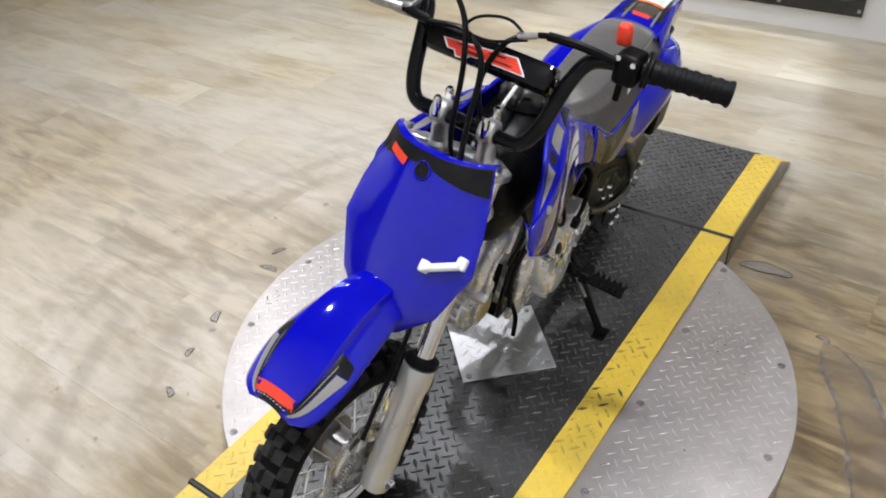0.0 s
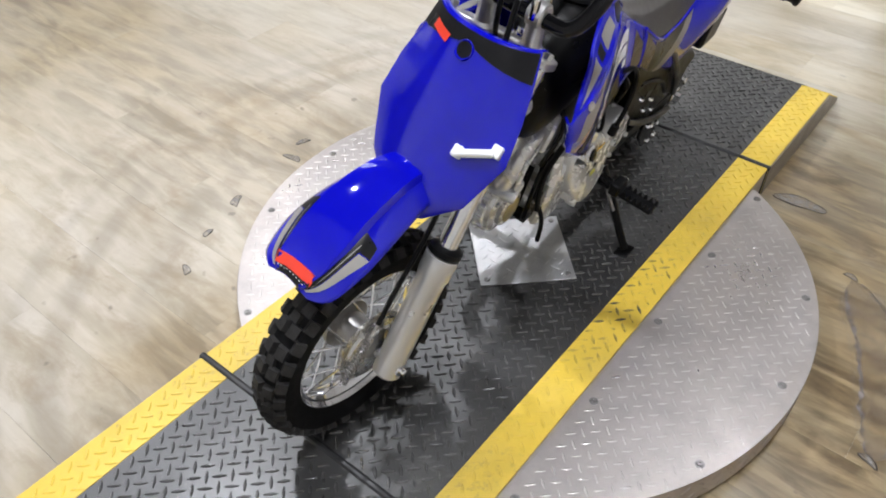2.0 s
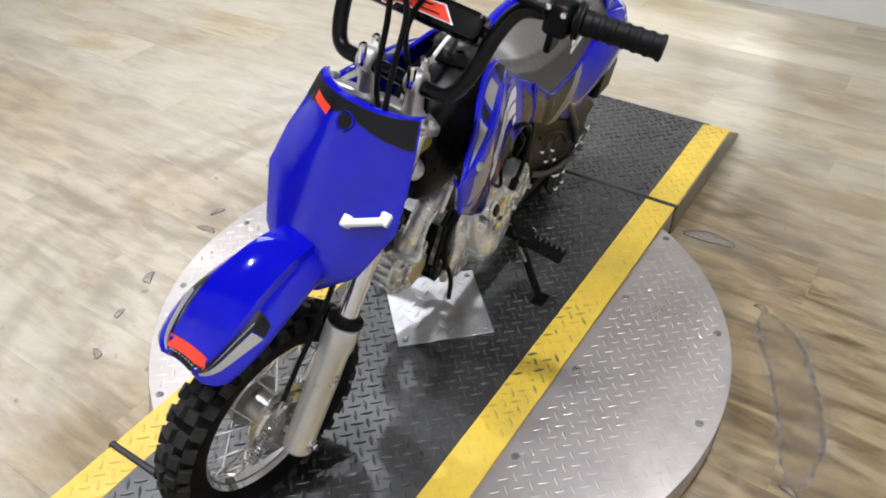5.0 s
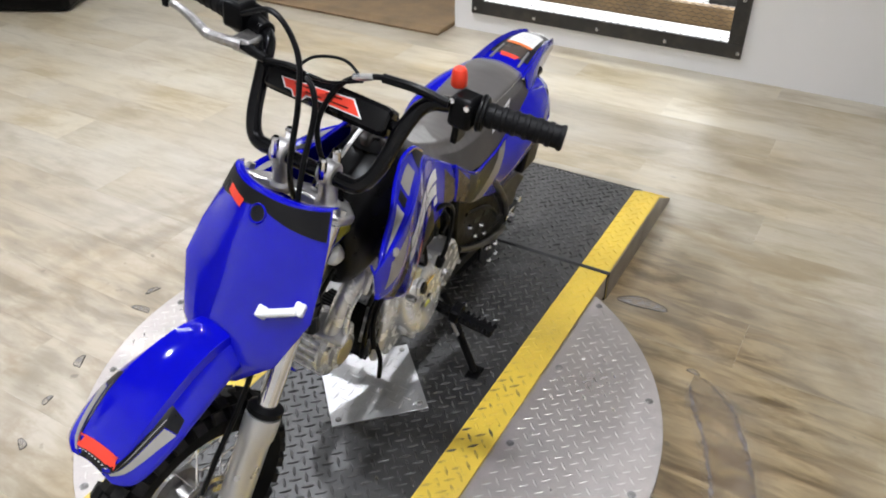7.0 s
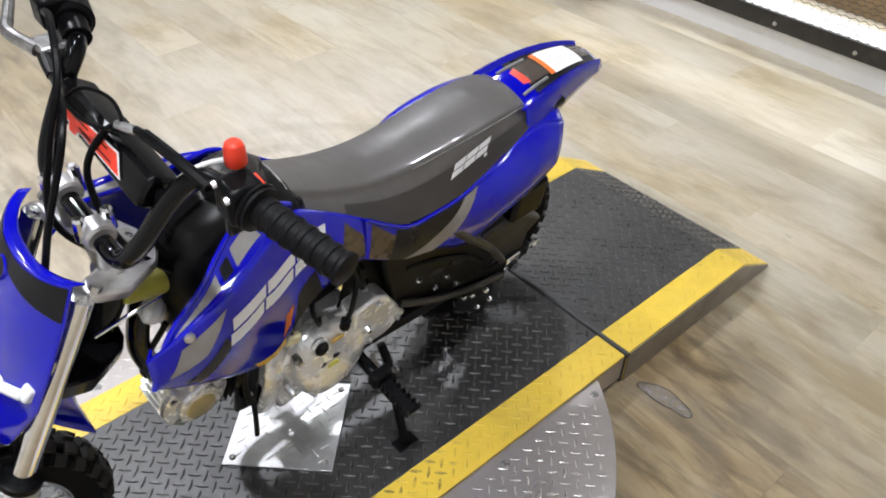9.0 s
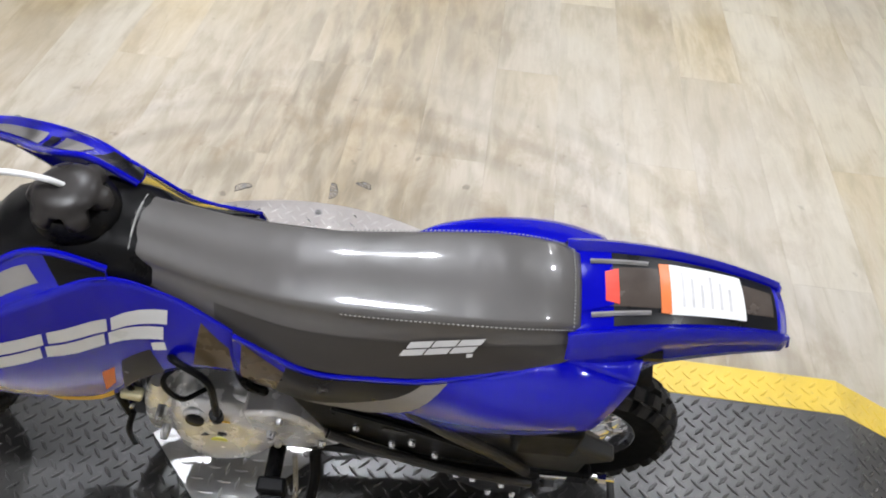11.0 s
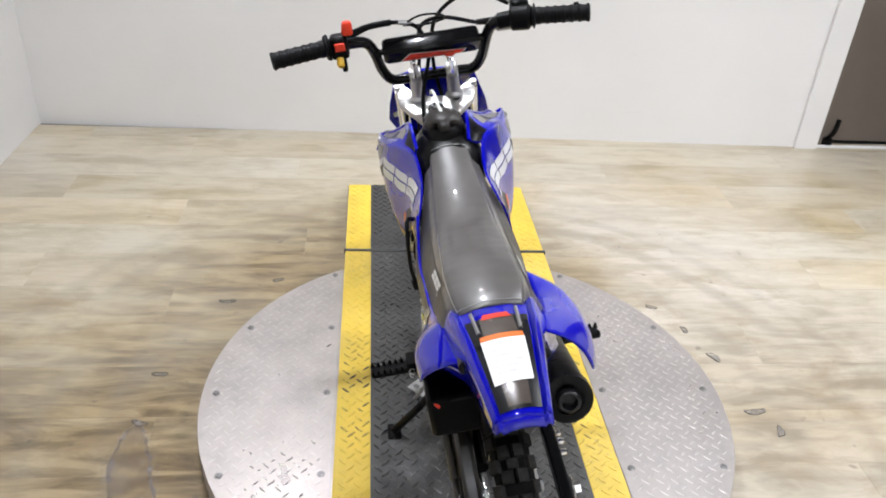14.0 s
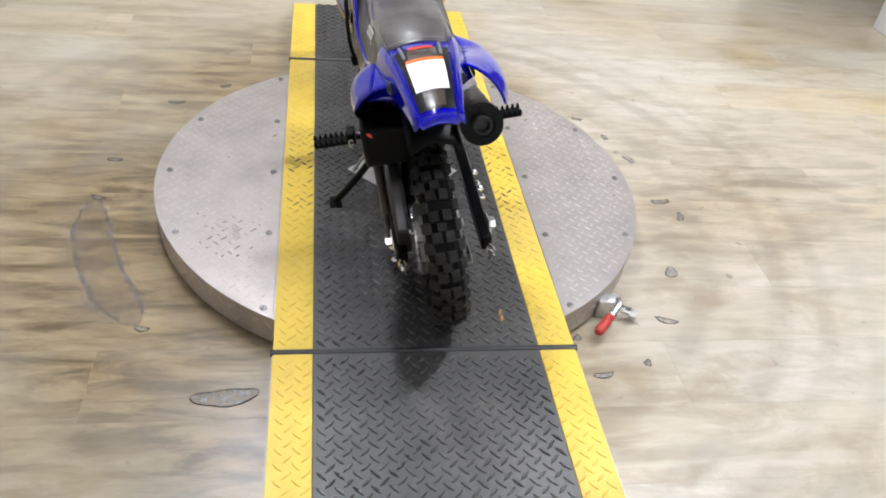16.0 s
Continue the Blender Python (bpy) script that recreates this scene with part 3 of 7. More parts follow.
# ---- lamps ----
def ceiling_lights():
    cup = turned([(0.075, 0), (0.075, 0.7), (0.05, 1.0)], (0, 0, 0), (0, 0, 0.06), 20)
    glow = Nodes("lamp_glow")
    glow.set(color=(1, 0.97, 0.92), emit=(0.98, 0.985, 1.0), power=6.0)
    disc = turned([(0.062, 0), (0.062, 1)], (0, 0, -0.004), (0, 0, 0.004), 20)
    first = thing("ceiling_light", "small round white ceiling spotlight, lit", "lamp", "ceiling spotlights", matrix=pose(*list(SPOTS)[0], CEILING - 0.07))
    part("housing", cup, WHITE_PLASTIC, first)
    part("bulb", disc, glow.mat, first)
    for x, y in list(SPOTS)[1:]:
        copy_thing(first, pose(x, y, CEILING - 0.07))
    for (x, y), power in SPOTS.items():
        lamp("spot_light", "AREA", power, pose(x, y, CEILING - 0.085), 0.08).data.spread = radians(110)


SPOTS = {(-0.6, -1.3): 8, (1.4, -1.3): 22, (2.4, -1.3): 5, (-0.6, 0.35): 18, (1.4, 0.35): 34, (-0.6, 1.35): 10}
ceiling_lights()
# unseen fitting, added above the storeroom behind the mesh
added_tube = thing("tube_light", "long white light fitting added out of view, lit", "lamp", "long ceiling lights", matrix=pose(0.2, -3.6, CEILING - 0.06))
part("housing", cuboid((1.4, 0.2, 0.05), (0, 0, 0.03)), WHITE_PLASTIC, added_tube, bevel=0.008)
lamp("added_tube_glow", "AREA", 190.0, pose(0.2, -3.6, CEILING - 0.07), 1.3, (0.93, 0.97, 1.0), 0.16)
# two more unseen fittings, added to give the +x floor its glare
for x, y, power in ((2.9, -1.35, 5.0), (3.7, -1.75, 8.0)):
    copy_thing(added_tube, pose(x, y, CEILING - 0.06))
    lamp("added_tube_glow", "AREA", power, pose(x, y, CEILING - 0.07), 1.2, (0.97, 0.985, 1.0), 0.16)


# ---- turntable and ramps ----
DECK, DISC, RADIUS, IN, OUT, SEAM_Y = 0.088, 0.082, 0.615, 0.228, 0.305, 0.628


def tread(name, inside, place, pitch, length, width, height, material, parent, label):
    """Raised lens-shaped lugs, alternating at right angles, joined into one part."""
    verts, faces = [], []
    n = 8
    diag = math.sqrt(0.5) * pitch
    for i in range(-int(1.9 / pitch), int(1.9 / pitch)):
        for j in range(-int(1.9 / pitch), int(1.9 / pitch)):
            x, y = (i - j) * diag, (i + j) * diag
            if not inside(x, y):
                continue
            turn = radians(45 if (i + j) % 2 else -45) + random.uniform(-0.03, 0.03)
            c, s = math.cos(turn), math.sin(turn)
            base = len(verts)
            for scale, rise in ((1.0, 0.0), (0.72, 0.75), (0.35, 1.0)):
                for k in range(n):
                    a = k * math.tau / n
                    px = length / 2 * math.cos(a) * (0.5 + 0.5 * scale)
                    py = width / 2 * math.sin(a) * (1 - 0.35 * abs(math.cos(a))) * scale
                    verts.append(place(x + px * c - py * s, y + px * s + py * c, height * rise))
            for ring in range(2):
                for k in range(n):
                    a, b = base + ring * n + k, base + ring * n + (k + 1) % n
                    faces.append((a, b, b + n, a + n))
            faces.append(tuple(base + 2 * n + k for k in range(n)))
    mesh = bpy.data.meshes.new(name)
    mesh.from_pydata(verts, [], faces)
    mesh.materials.append(material)
    mesh.polygons.foreach_set("use_smooth", [True] * len(mesh.polygons))
    ob = new(name, mesh)
    ob.parent = parent
    return tagged(ob, label, kind="stuff")


def turntable():
    table = thing("turntable", "round aluminium tread-plate vehicle turntable with a black and yellow deck", "turntable")
    part("skirt", turned([(RADIUS - 0.03, 0), (RADIUS - 0.03, 0.12), (RADIUS - 0.002, 0.14), (RADIUS - 0.002, 1.0)], (0, 0, 0), (0, 0, DISC - 0.004), 128), ALU, table,
         "aluminium tread-plate skirt", smooth=True)
    verts, faces, n = [], [], 8  # lugs on the skirt
    for row in range(2):
        for k in range(120):
            ang, z = (k + 0.5 * row) * math.tau / 120, 0.028 + 0.028 * row
            turn = radians(45 if (k + row) % 2 else -45)
            base = len(verts)
            for scale, rise in ((1.0, 0.0), (0.4, 0.0016)):
                for q in range(n):
                    a = q * math.tau / n
                    px, py = 0.0125 * math.cos(a) * (0.5 + 0.5 * scale), 0.0033 * math.sin(a) * scale
                    u, w = px * math.cos(turn) - py * math.sin(turn), px * math.sin(turn) + py * math.cos(turn)
                    r, a2 = RADIUS - 0.002 + rise, ang + u / RADIUS
                    verts.append((r * math.cos(a2), r * math.sin(a2), z + w))
            faces += [(base + q, base + (q + 1) % n, base + n + (q + 1) % n, base + n + q) for q in range(n)] + [tuple(base + n + q for q in range(n))]
    mesh = bpy.data.meshes.new("skirt_tread")
    mesh.from_pydata(verts, [], faces)
    mesh.materials.append(ALU)
    ob = new("skirt_tread", mesh)
    ob.parent = table
    tagged(ob, "raised lugs of the skirt", kind="stuff")
    head = turned([(0.0085, 0), (0.0085, 0.35), (0.0062, 0.40), (0.0055, 1.0), (0.0025, 1.0), (0.0020, 0.6)], (0, 0, 0), (0, 0, 0.0042), 12)
    bolt_mesh = None
    for side in (-1, 1):
        edge = math.acos(0.309 / RADIUS)
        line = [(side * RADIUS * math.cos(a), RADIUS * math.sin(a)) for a in np.linspace(-edge, edge, 64)]
        bm = loft([[(x, y, z) for x, y in line] for z in (DISC - 0.004, DISC)])
        plate = part("top_plate", bm, ALU, table, "worn aluminium tread plate half", smooth=False, bevel=0.0008)
        tread("plate_tread", lambda x, y: side * x > 0.322 and math.hypot(x, y) < RADIUS - 0.012, lambda x, y, h: (x, y, DISC - 0.0001 + h),
              0.0225, 0.022, 0.0055, 0.0010, ALU_LUG, plate, "worn raised lugs")
        for x, y in [(0.33, 0.249 * k) for k in range(-2, 3)] + [(0.537, -0.249), (0.583, 0.0), (0.537, 0.249)]:
            if bolt_mesh is None:
                ob = part("bolt", head, BOLT, plate, "dark screw head")
                bolt_mesh = ob.data
            else:
                ob = new("bolt", bolt_mesh)
                ob.parent = plate
            ob.location = (side * x, y, DISC)
    # deck across the disc
    y0, y1 = -SEAM_Y + 0.004, SEAM_Y - 0.004
    block("deck_frame", -OUT + 0.002, OUT - 0.002, y0, y1, 0.014, DECK - 0.0065, ALU, table, "aluminium deck frame")
    block("deck", -IN, IN, y0, y1, DECK - 0.006, DECK, DECK_BLACK, table, "black tread-plate deck", bevel=0.001)
    tread("deck_tread", lambda x, y: abs(x) < IN - 0.008 and abs(y) < y1 - 0.008, lambda x, y, h: (x, y, DECK - 0.0001 + h), 0.0215, 0.0265, 0.0066, 0.0028, LUG_BLACK, table,
          "rubbed black lugs")
    for side in (-1, 1):
        a, b = sorted((side * (IN + 0.0004), side * OUT))
        strip = block("edge_strip", a, b, y0, y1, DECK - 0.006, DECK, DECK_YELLOW, table, "yellow safety edge, rubbed dark in the middle", bevel=0.001)
        tread("strip_tread", lambda x, y: IN + 0.008 < side * x < OUT - 0.008 and abs(y) < y1 - 0.008, lambda x, y, h: (x, y, DECK - 0.0001 + h), 0.0225, 0.0255, 0.0066, 0.0020,
              LUG_YELLOW, strip, "yellow lugs")
    return table


turntable()


def ramp(sign, label):
    ob = thing("approach_ramp", label, "ramp", "approach ramps")
    flat, low, tip = 1.065, 1.205, 0.013

    def height(y):
        y = abs(y)
        return DECK if y < flat else DECK + (tip - DECK) * (y - flat) / (low - flat)

    def slab(name, x0, x1, material, text):
        ys = [SEAM_Y + 0.004, flat, low]
        ring = [(y, height(y)) for y in ys] + [(low, 0.0005), (SEAM_Y + 0.004, 0.0005)]
        bm = loft([[(x, sign * y, z) for y, z in ring] for x in (x0, x1)])
        return part(name, bm, material, ob, text, smooth=False, bevel=0.0012)

    slab("deck", -IN, IN, DECK_BLACK, "black tread-plate deck")
    top = lambda x, y, h: (x, y, height(y) - 0.0001 + h)
    span = lambda y: SEAM_Y + 0.012 < sign * y < low - 0.012
    tread("deck_tread", lambda x, y: abs(x) < IN - 0.008 and span(y), top, 0.0215, 0.0265, 0.0066, 0.0028, LUG_BLACK, ob, "rubbed black lugs")
    for side in (-1, 1):
        a, b = sorted((side * (IN + 0.0004), side * OUT))
        strip = slab("edge_strip", a, b, DECK_YELLOW, "yellow safety edge")
        tread("strip_tread", lambda x, y: IN + 0.008 < side * x < OUT - 0.008 and span(y), top, 0.0225, 0.0255, 0.0066, 0.0020, LUG_YELLOW, strip, "yellow lugs")
        ring = [(SEAM_Y + 0.006, DECK - 0.004), (flat, DECK - 0.004), (low, tip - 0.003), (low, 0.001), (SEAM_Y + 0.006, 0.001)]
        x = side * OUT
        bm = loft([[(q, sign * y, z) for y, z in ring] for q in (x + side * 0.0002, x + side * 0.0028)])
        part("side_plate", bm, ALU_SIDE, ob, "aluminium side plate", smooth=False)
    part("hinge", tube([(-OUT - 0.004, sign * SEAM_Y, DECK - 0.003), (0, sign * SEAM_Y, DECK - 0.003), (OUT + 0.004, sign * SEAM_Y, DECK - 0.003)], 0.0075, 10, 3), SEAM, ob,
         "black rubber hinge strip")
    part("gap_filler", cuboid((2 * OUT, 0.006, DECK - 0.012), (0, sign * SEAM_Y, (DECK - 0.012) / 2 + 0.001)), SEAM, ob, smooth=False)
    return ob


ramp(1, "front approach ramp of black tread plate with yellow edges")
ramp(-1, "rear approach ramp of black tread plate with yellow edges")

# bright square of tread plate on the deck, set at 45 degrees
patch = thing("patch_plate", "bright aluminium tread-plate square bolted diagonally on the black deck", "plate", matrix=pose(0.001, 0.006, DECK + 0.002, 0, 0, 45))
part("sheet", cuboid((0.203, 0.203, 0.003), (0, 0, 0.0015)), ALU_BRIGHT, patch, smooth=False, bevel=0.0008)
tread("sheet_tread", lambda x, y: abs(x) < 0.094 and abs(y) < 0.094, lambda x, y, h: (x, y, 0.003 - 0.0001 + h), 0.0225, 0.025, 0.006, 0.0014, ALU_BRIGHT, patch, "bright raised lugs")
for x, y in ((0.086, 0.086), (-0.086, 0.086), (-0.086, -0.086), (0.086, -0.086)):
    part("bolt", turned([(0.0065, 0), (0.0065, 0.5), (0.004, 1.0), (0.0016, 0.7)], (x, y, 0.003), (x, y, 0.0065), 12), BOLT, patch, "steel screw head")


def toggle_clamp():
    """The lever that locks the disc, lying on the floor side of the skirt."""
    ob = thing("toggle_clamp", "steel toggle clamp with a red rubber handle at the turntable's rim", "clamp", matrix=pose(0.020, -0.004, 0))
    part("bracket", cuboid((0.055, 0.03, 0.05), (0.425, -0.437, 0.026), matrix=None), ZINC, ob, bevel=0.003)
    part("lever", tube([(0.425, -0.445, 0.045), (0.445, -0.455, 0.048), (0.43, -0.475, 0.045), (0.405, -0.50, 0.040)], 0.007, 10, 5), ZINC, ob)
    part("plunger", rod((0.43, -0.44, 0.03), (0.492, -0.465, 0.022), 0.009, 12), CHROME, ob)
    part("pivot_pin", rod((0.44, -0.452, 0.02), (0.44, -0.452, 0.062), 0.006, 10), CHROME, ob)
    part("plunger_nut", turned([(0.013, 0), (0.013, 1)], (0.475, -0.4575, 0.024), (0.49, -0.464, 0.022), 6), ZINC, ob, smooth=False)
    part("handle", turned([(0.007, 0), (0.0105, 0.08), (0.0115, 0.5), (0.012, 0.9), (0.008, 1.0)], (0.418, -0.488, 0.043), (0.374, -0.532, 0.033), 16), CLAMP_RED, ob, "red rubber handle")


toggle_clamp()
blob = bmesh.new()
ring = [blob.verts.new((0.008 * math.cos(a) * random.uniform(0.4, 1.3) * 0.6, 0.022 * math.sin(a) * random.uniform(0.6, 1.1), 0)) for a in (k * math.tau / 14 for k in range(14))]
blob.faces.new(ring)
mark = tagged(part("paint_mark", blob, ORANGE_MARK, smooth=False, solid=0.0008), "small dried orange paint spill on the black deck", "paint mark")
mark.location = (0.166, -0.535, DECK + 0.0012)


# ---- the dirt bike; its own axes: x to its right, y ahead, z up, wheels on z = 0 ----
BIKE = thing("dirt_bike", "small blue dirt bike leaning on its side stand", "motorcycle",
             matrix=pose(0.036, 0.023, DECK + 0.001, 0, 0, 2.37) @ pose(0, 0, 0, 0, -11.0, 0))
RAKE, TURN = radians(28.0), radians(-7.0)
STEM = Vector((0, 0.188, 0.628))
DOWN, AHEAD = Vector((0, math.sin(RAKE), -math.cos(RAKE))), Vector((0, math.cos(RAKE), math.sin(RAKE)))
STEER = Matrix.Translation(STEM) @ Matrix.Rotation(TURN, 4, -DOWN) @ Matrix.Translation(-STEM)
BAR_TURN = Matrix.Translation(STEM) @ Matrix.Rotation(radians(-1.0), 4, -DOWN) @ Matrix.Translation(Vector((0.006, 0.010, 0)) - STEM)
FORK_TOP = Vector((0, 0.262, 0.655))
FRONT_AXLE = Vector((0, 0.495, 0.196))
FORK_WAY = (FRONT_AXLE - FORK_TOP).normalized()
REAR_AXLE = Vector((-0.008, -0.500, 0.197))


def bp(name, bm, material, parent=None, label="", steer=False, **more):
    """A part of the bike; steer: it turns with the handlebar."""
    if steer:
        bm.transform(BAR_TURN if steer == "bar" else STEER)
    return part(name, bm, material, parent or BIKE, label, **more)


def fork_at(s, x=0.0, off=0.0):
    return FORK_TOP + FORK_WAY * s + AHEAD * off + Vector((x, 0, 0))


def wheel(name, axle, turn, radius, width, front):
    """A spoked wheel with a knobbly tyre, built upright in its own plane and set on its axle."""
    hub = thing_part(name, Matrix.Translation(axle) if not turn else STEER @ Matrix.Translation(axle))
    rim_r = radius - 0.056
    prof = [(rim_r - 0.002, -0.36), (rim_r + 0.016, -0.46), (radius - 0.022, -0.5), (radius - 0.010, -0.38), (radius - 0.006, 0.0), (radius - 0.010, 0.38),
            (radius - 0.022, 0.5), (rim_r + 0.016, 0.46), (rim_r - 0.002, 0.36), (rim_r - 0.004, 0.0)]
    ax = lambda f: (f * width, 0, 0)
    tyre = turned([(r, f + 0.5) for r, f in prof], ax(-0.5), ax(0.5), 56, closed=True)
    tyre_ob = part("tyre", tyre, RUBBER, hub, "black knobbly off-road tyre")
    # knobs: centre pairs and shoulder blocks
    bm = bmesh.new()
    count = 32
    for k in range(count):
        for across, wide, long, rise, shift in ((-0.17, 0.019, 0.022, 0.013, 0.0), (0.17, 0.019, 0.022, 0.013, 0.0), (0.0, 0.018, 0.017, 0.012, 0.5),
                                                (-0.42, 0.019, 0.022, 0.013, 0.5), (0.42, 0.019, 0.022, 0.013, 0.5)):
            if across == 0.0 and k % 2:
                continue
            a = (k + shift) * math.tau / count
            tilt = across * 1.9
            m = Matrix.Rotation(a, 4, "X") @ Matrix.Translation((across * width, 0, radius - 0.004 - (0.010 if abs(across) > 0.3 else 0.002))) @ Matrix.Rotation(tilt, 4, "Y")
            geo = bmesh.ops.create_cube(bm, size=1.0, matrix=m @ Matrix.Diagonal((wide, long, rise, 1)))
            for v in geo["verts"]:
                q = m.inverted() @ v.co
                if q.z > 0:
                    v.co = m @ Vector((q.x * 0.86, q.y * 0.86, q.z))
    tagged(part("tread_block", bm, RUBBER_WORN, tyre_ob, "scuffed rubber tread blocks", smooth=False), kind="stuff")
    rim = [(rim_r - 0.012, 0.30), (rim_r + 0.006, 0.22), (rim_r + 0.008, 0.16), (rim_r - 0.004, 0.15), (rim_r - 0.010, 0.35), (rim_r - 0.016, 0.5), (rim_r - 0.010, 0.65),
           (rim_r - 0.004, 0.85), (rim_r + 0.008, 0.84), (rim_r + 0.006, 0.78), (rim_r - 0.012, 0.70), (rim_r - 0.020, 0.5)]
    part("rim", turned(rim, ax(-0.5), ax(0.5), 64, closed=True), CHROME, hub, "bright chrome rim")
    part("hub", turned([(0.020, 0), (0.046, 0.06), (0.046, 0.16), (0.030, 0.22), (0.030, 0.78), (0.046, 0.84), (0.046, 0.94), (0.020, 1)], (-0.036, 0, 0), (0.036, 0, 0), 28), CAST_DARK, hub,
         "cast hub")
    spoke_mesh = None
    for k in range(28):
        side = -1 if k % 2 else 1
        a, lean = k * math.tau / 28, (0.34 if (k // 2) % 2 else -0.34)
        m = Matrix.Rotation(a, 4, "X")
        if spoke_mesh is None:
            bm = rod((0.031, 0.044 * math.sin(lean), 0.044 * math.cos(lean)), (0.004, 0, rim_r - 0.014), 0.0017, 6, edge=0.0003)
            bm = rod((0.006, 0, rim_r - 0.030), (0.004, 0, rim_r - 0.012), 0.0030, 6, bm=bm, edge=0.0003)
            ob = part("spoke", bm, CHROME, hub, "thin chrome spoke")
            spoke_mesh = ob.data
        else:
            ob = new("spoke", spoke_mesh)
            ob.parent = hub
        ob.matrix_local = m @ Matrix.Diagonal((side, 1 if (k // 2) % 2 else -1, 1, 1))
    return hub


def thing_part(name, matrix):
    """A part of the bike that has pieces of its own: an axle sleeve carries them."""
    ob = part(name, rod((-0.058, 0, 0), (0.058, 0, 0), 0.0095, 12), ZINC, BIKE)
    ob.matrix_local = matrix
    return ob


front = wheel("front_wheel", FRONT_AXLE, True, 0.196, 0.062, True)
rear = wheel("rear_wheel", REAR_AXLE, False, 0.197, 0.062, False)
# front brake drum plate and arm on the bike's left, rear drum on the right
part("brake_plate", turned([(0.062, 0), (0.068, 0.15), (0.068, 0.35), (0.060, 0.40), (0.058, 0.62), (0.048, 0.70), (0.046, 0.88), (0.026, 0.92), (0.022, 1.0)], (-0.026, 0, 0), (-0.050, 0, 0), 40), HUB, front, "grey cast brake plate")
part("brake_arm", tube([(-0.052, 0.0, -0.035), (-0.056, -0.02, -0.05), (-0.056, -0.055, -0.055)], 0.006, 8), ZINC, front)
part("brake_spring", tube([(-0.058 + 0.006 * math.cos(k * 1.3), -0.055 + 0.0075 * k * 0.42, -0.055 + 0.006 * math.sin(k * 1.3) + 0.0034 * k) for k in range(24)], 0.0012, 5, 2), ZINC, front,
     "coiled return spring")
part("brake_plate", turned([(0.060, 0), (0.064, 0.3), (0.058, 0.8), (0.028, 1.0)], (0.030, 0, 0), (0.050, 0, 0), 28), CAST_DARK, rear, "grey cast brake plate")
part("brake_arm", tube([(0.054, 0.0, -0.030), (0.058, -0.02, -0.055), (0.058, -0.05, -0.065)], 0.006, 8), ZINC, rear)
sprocket = turned([(0.050, 0), (0.074, 0.05), (0.074, 0.95), (0.050, 1)], (-0.046, 0, 0), (-0.042, 0, 0), 36)
for k in range(36):
    m = Matrix.Rotation(k * math.tau / 36, 4, "X") @ Matrix.Translation((-0.044, 0, 0.0765))
    bmesh.ops.create_cube(sprocket, size=1.0, matrix=m @ Matrix.Diagonal((0.004, 0.006, 0.007, 1)))
part("sprocket", sprocket, ZINC, rear, "steel sprocket", smooth=False)


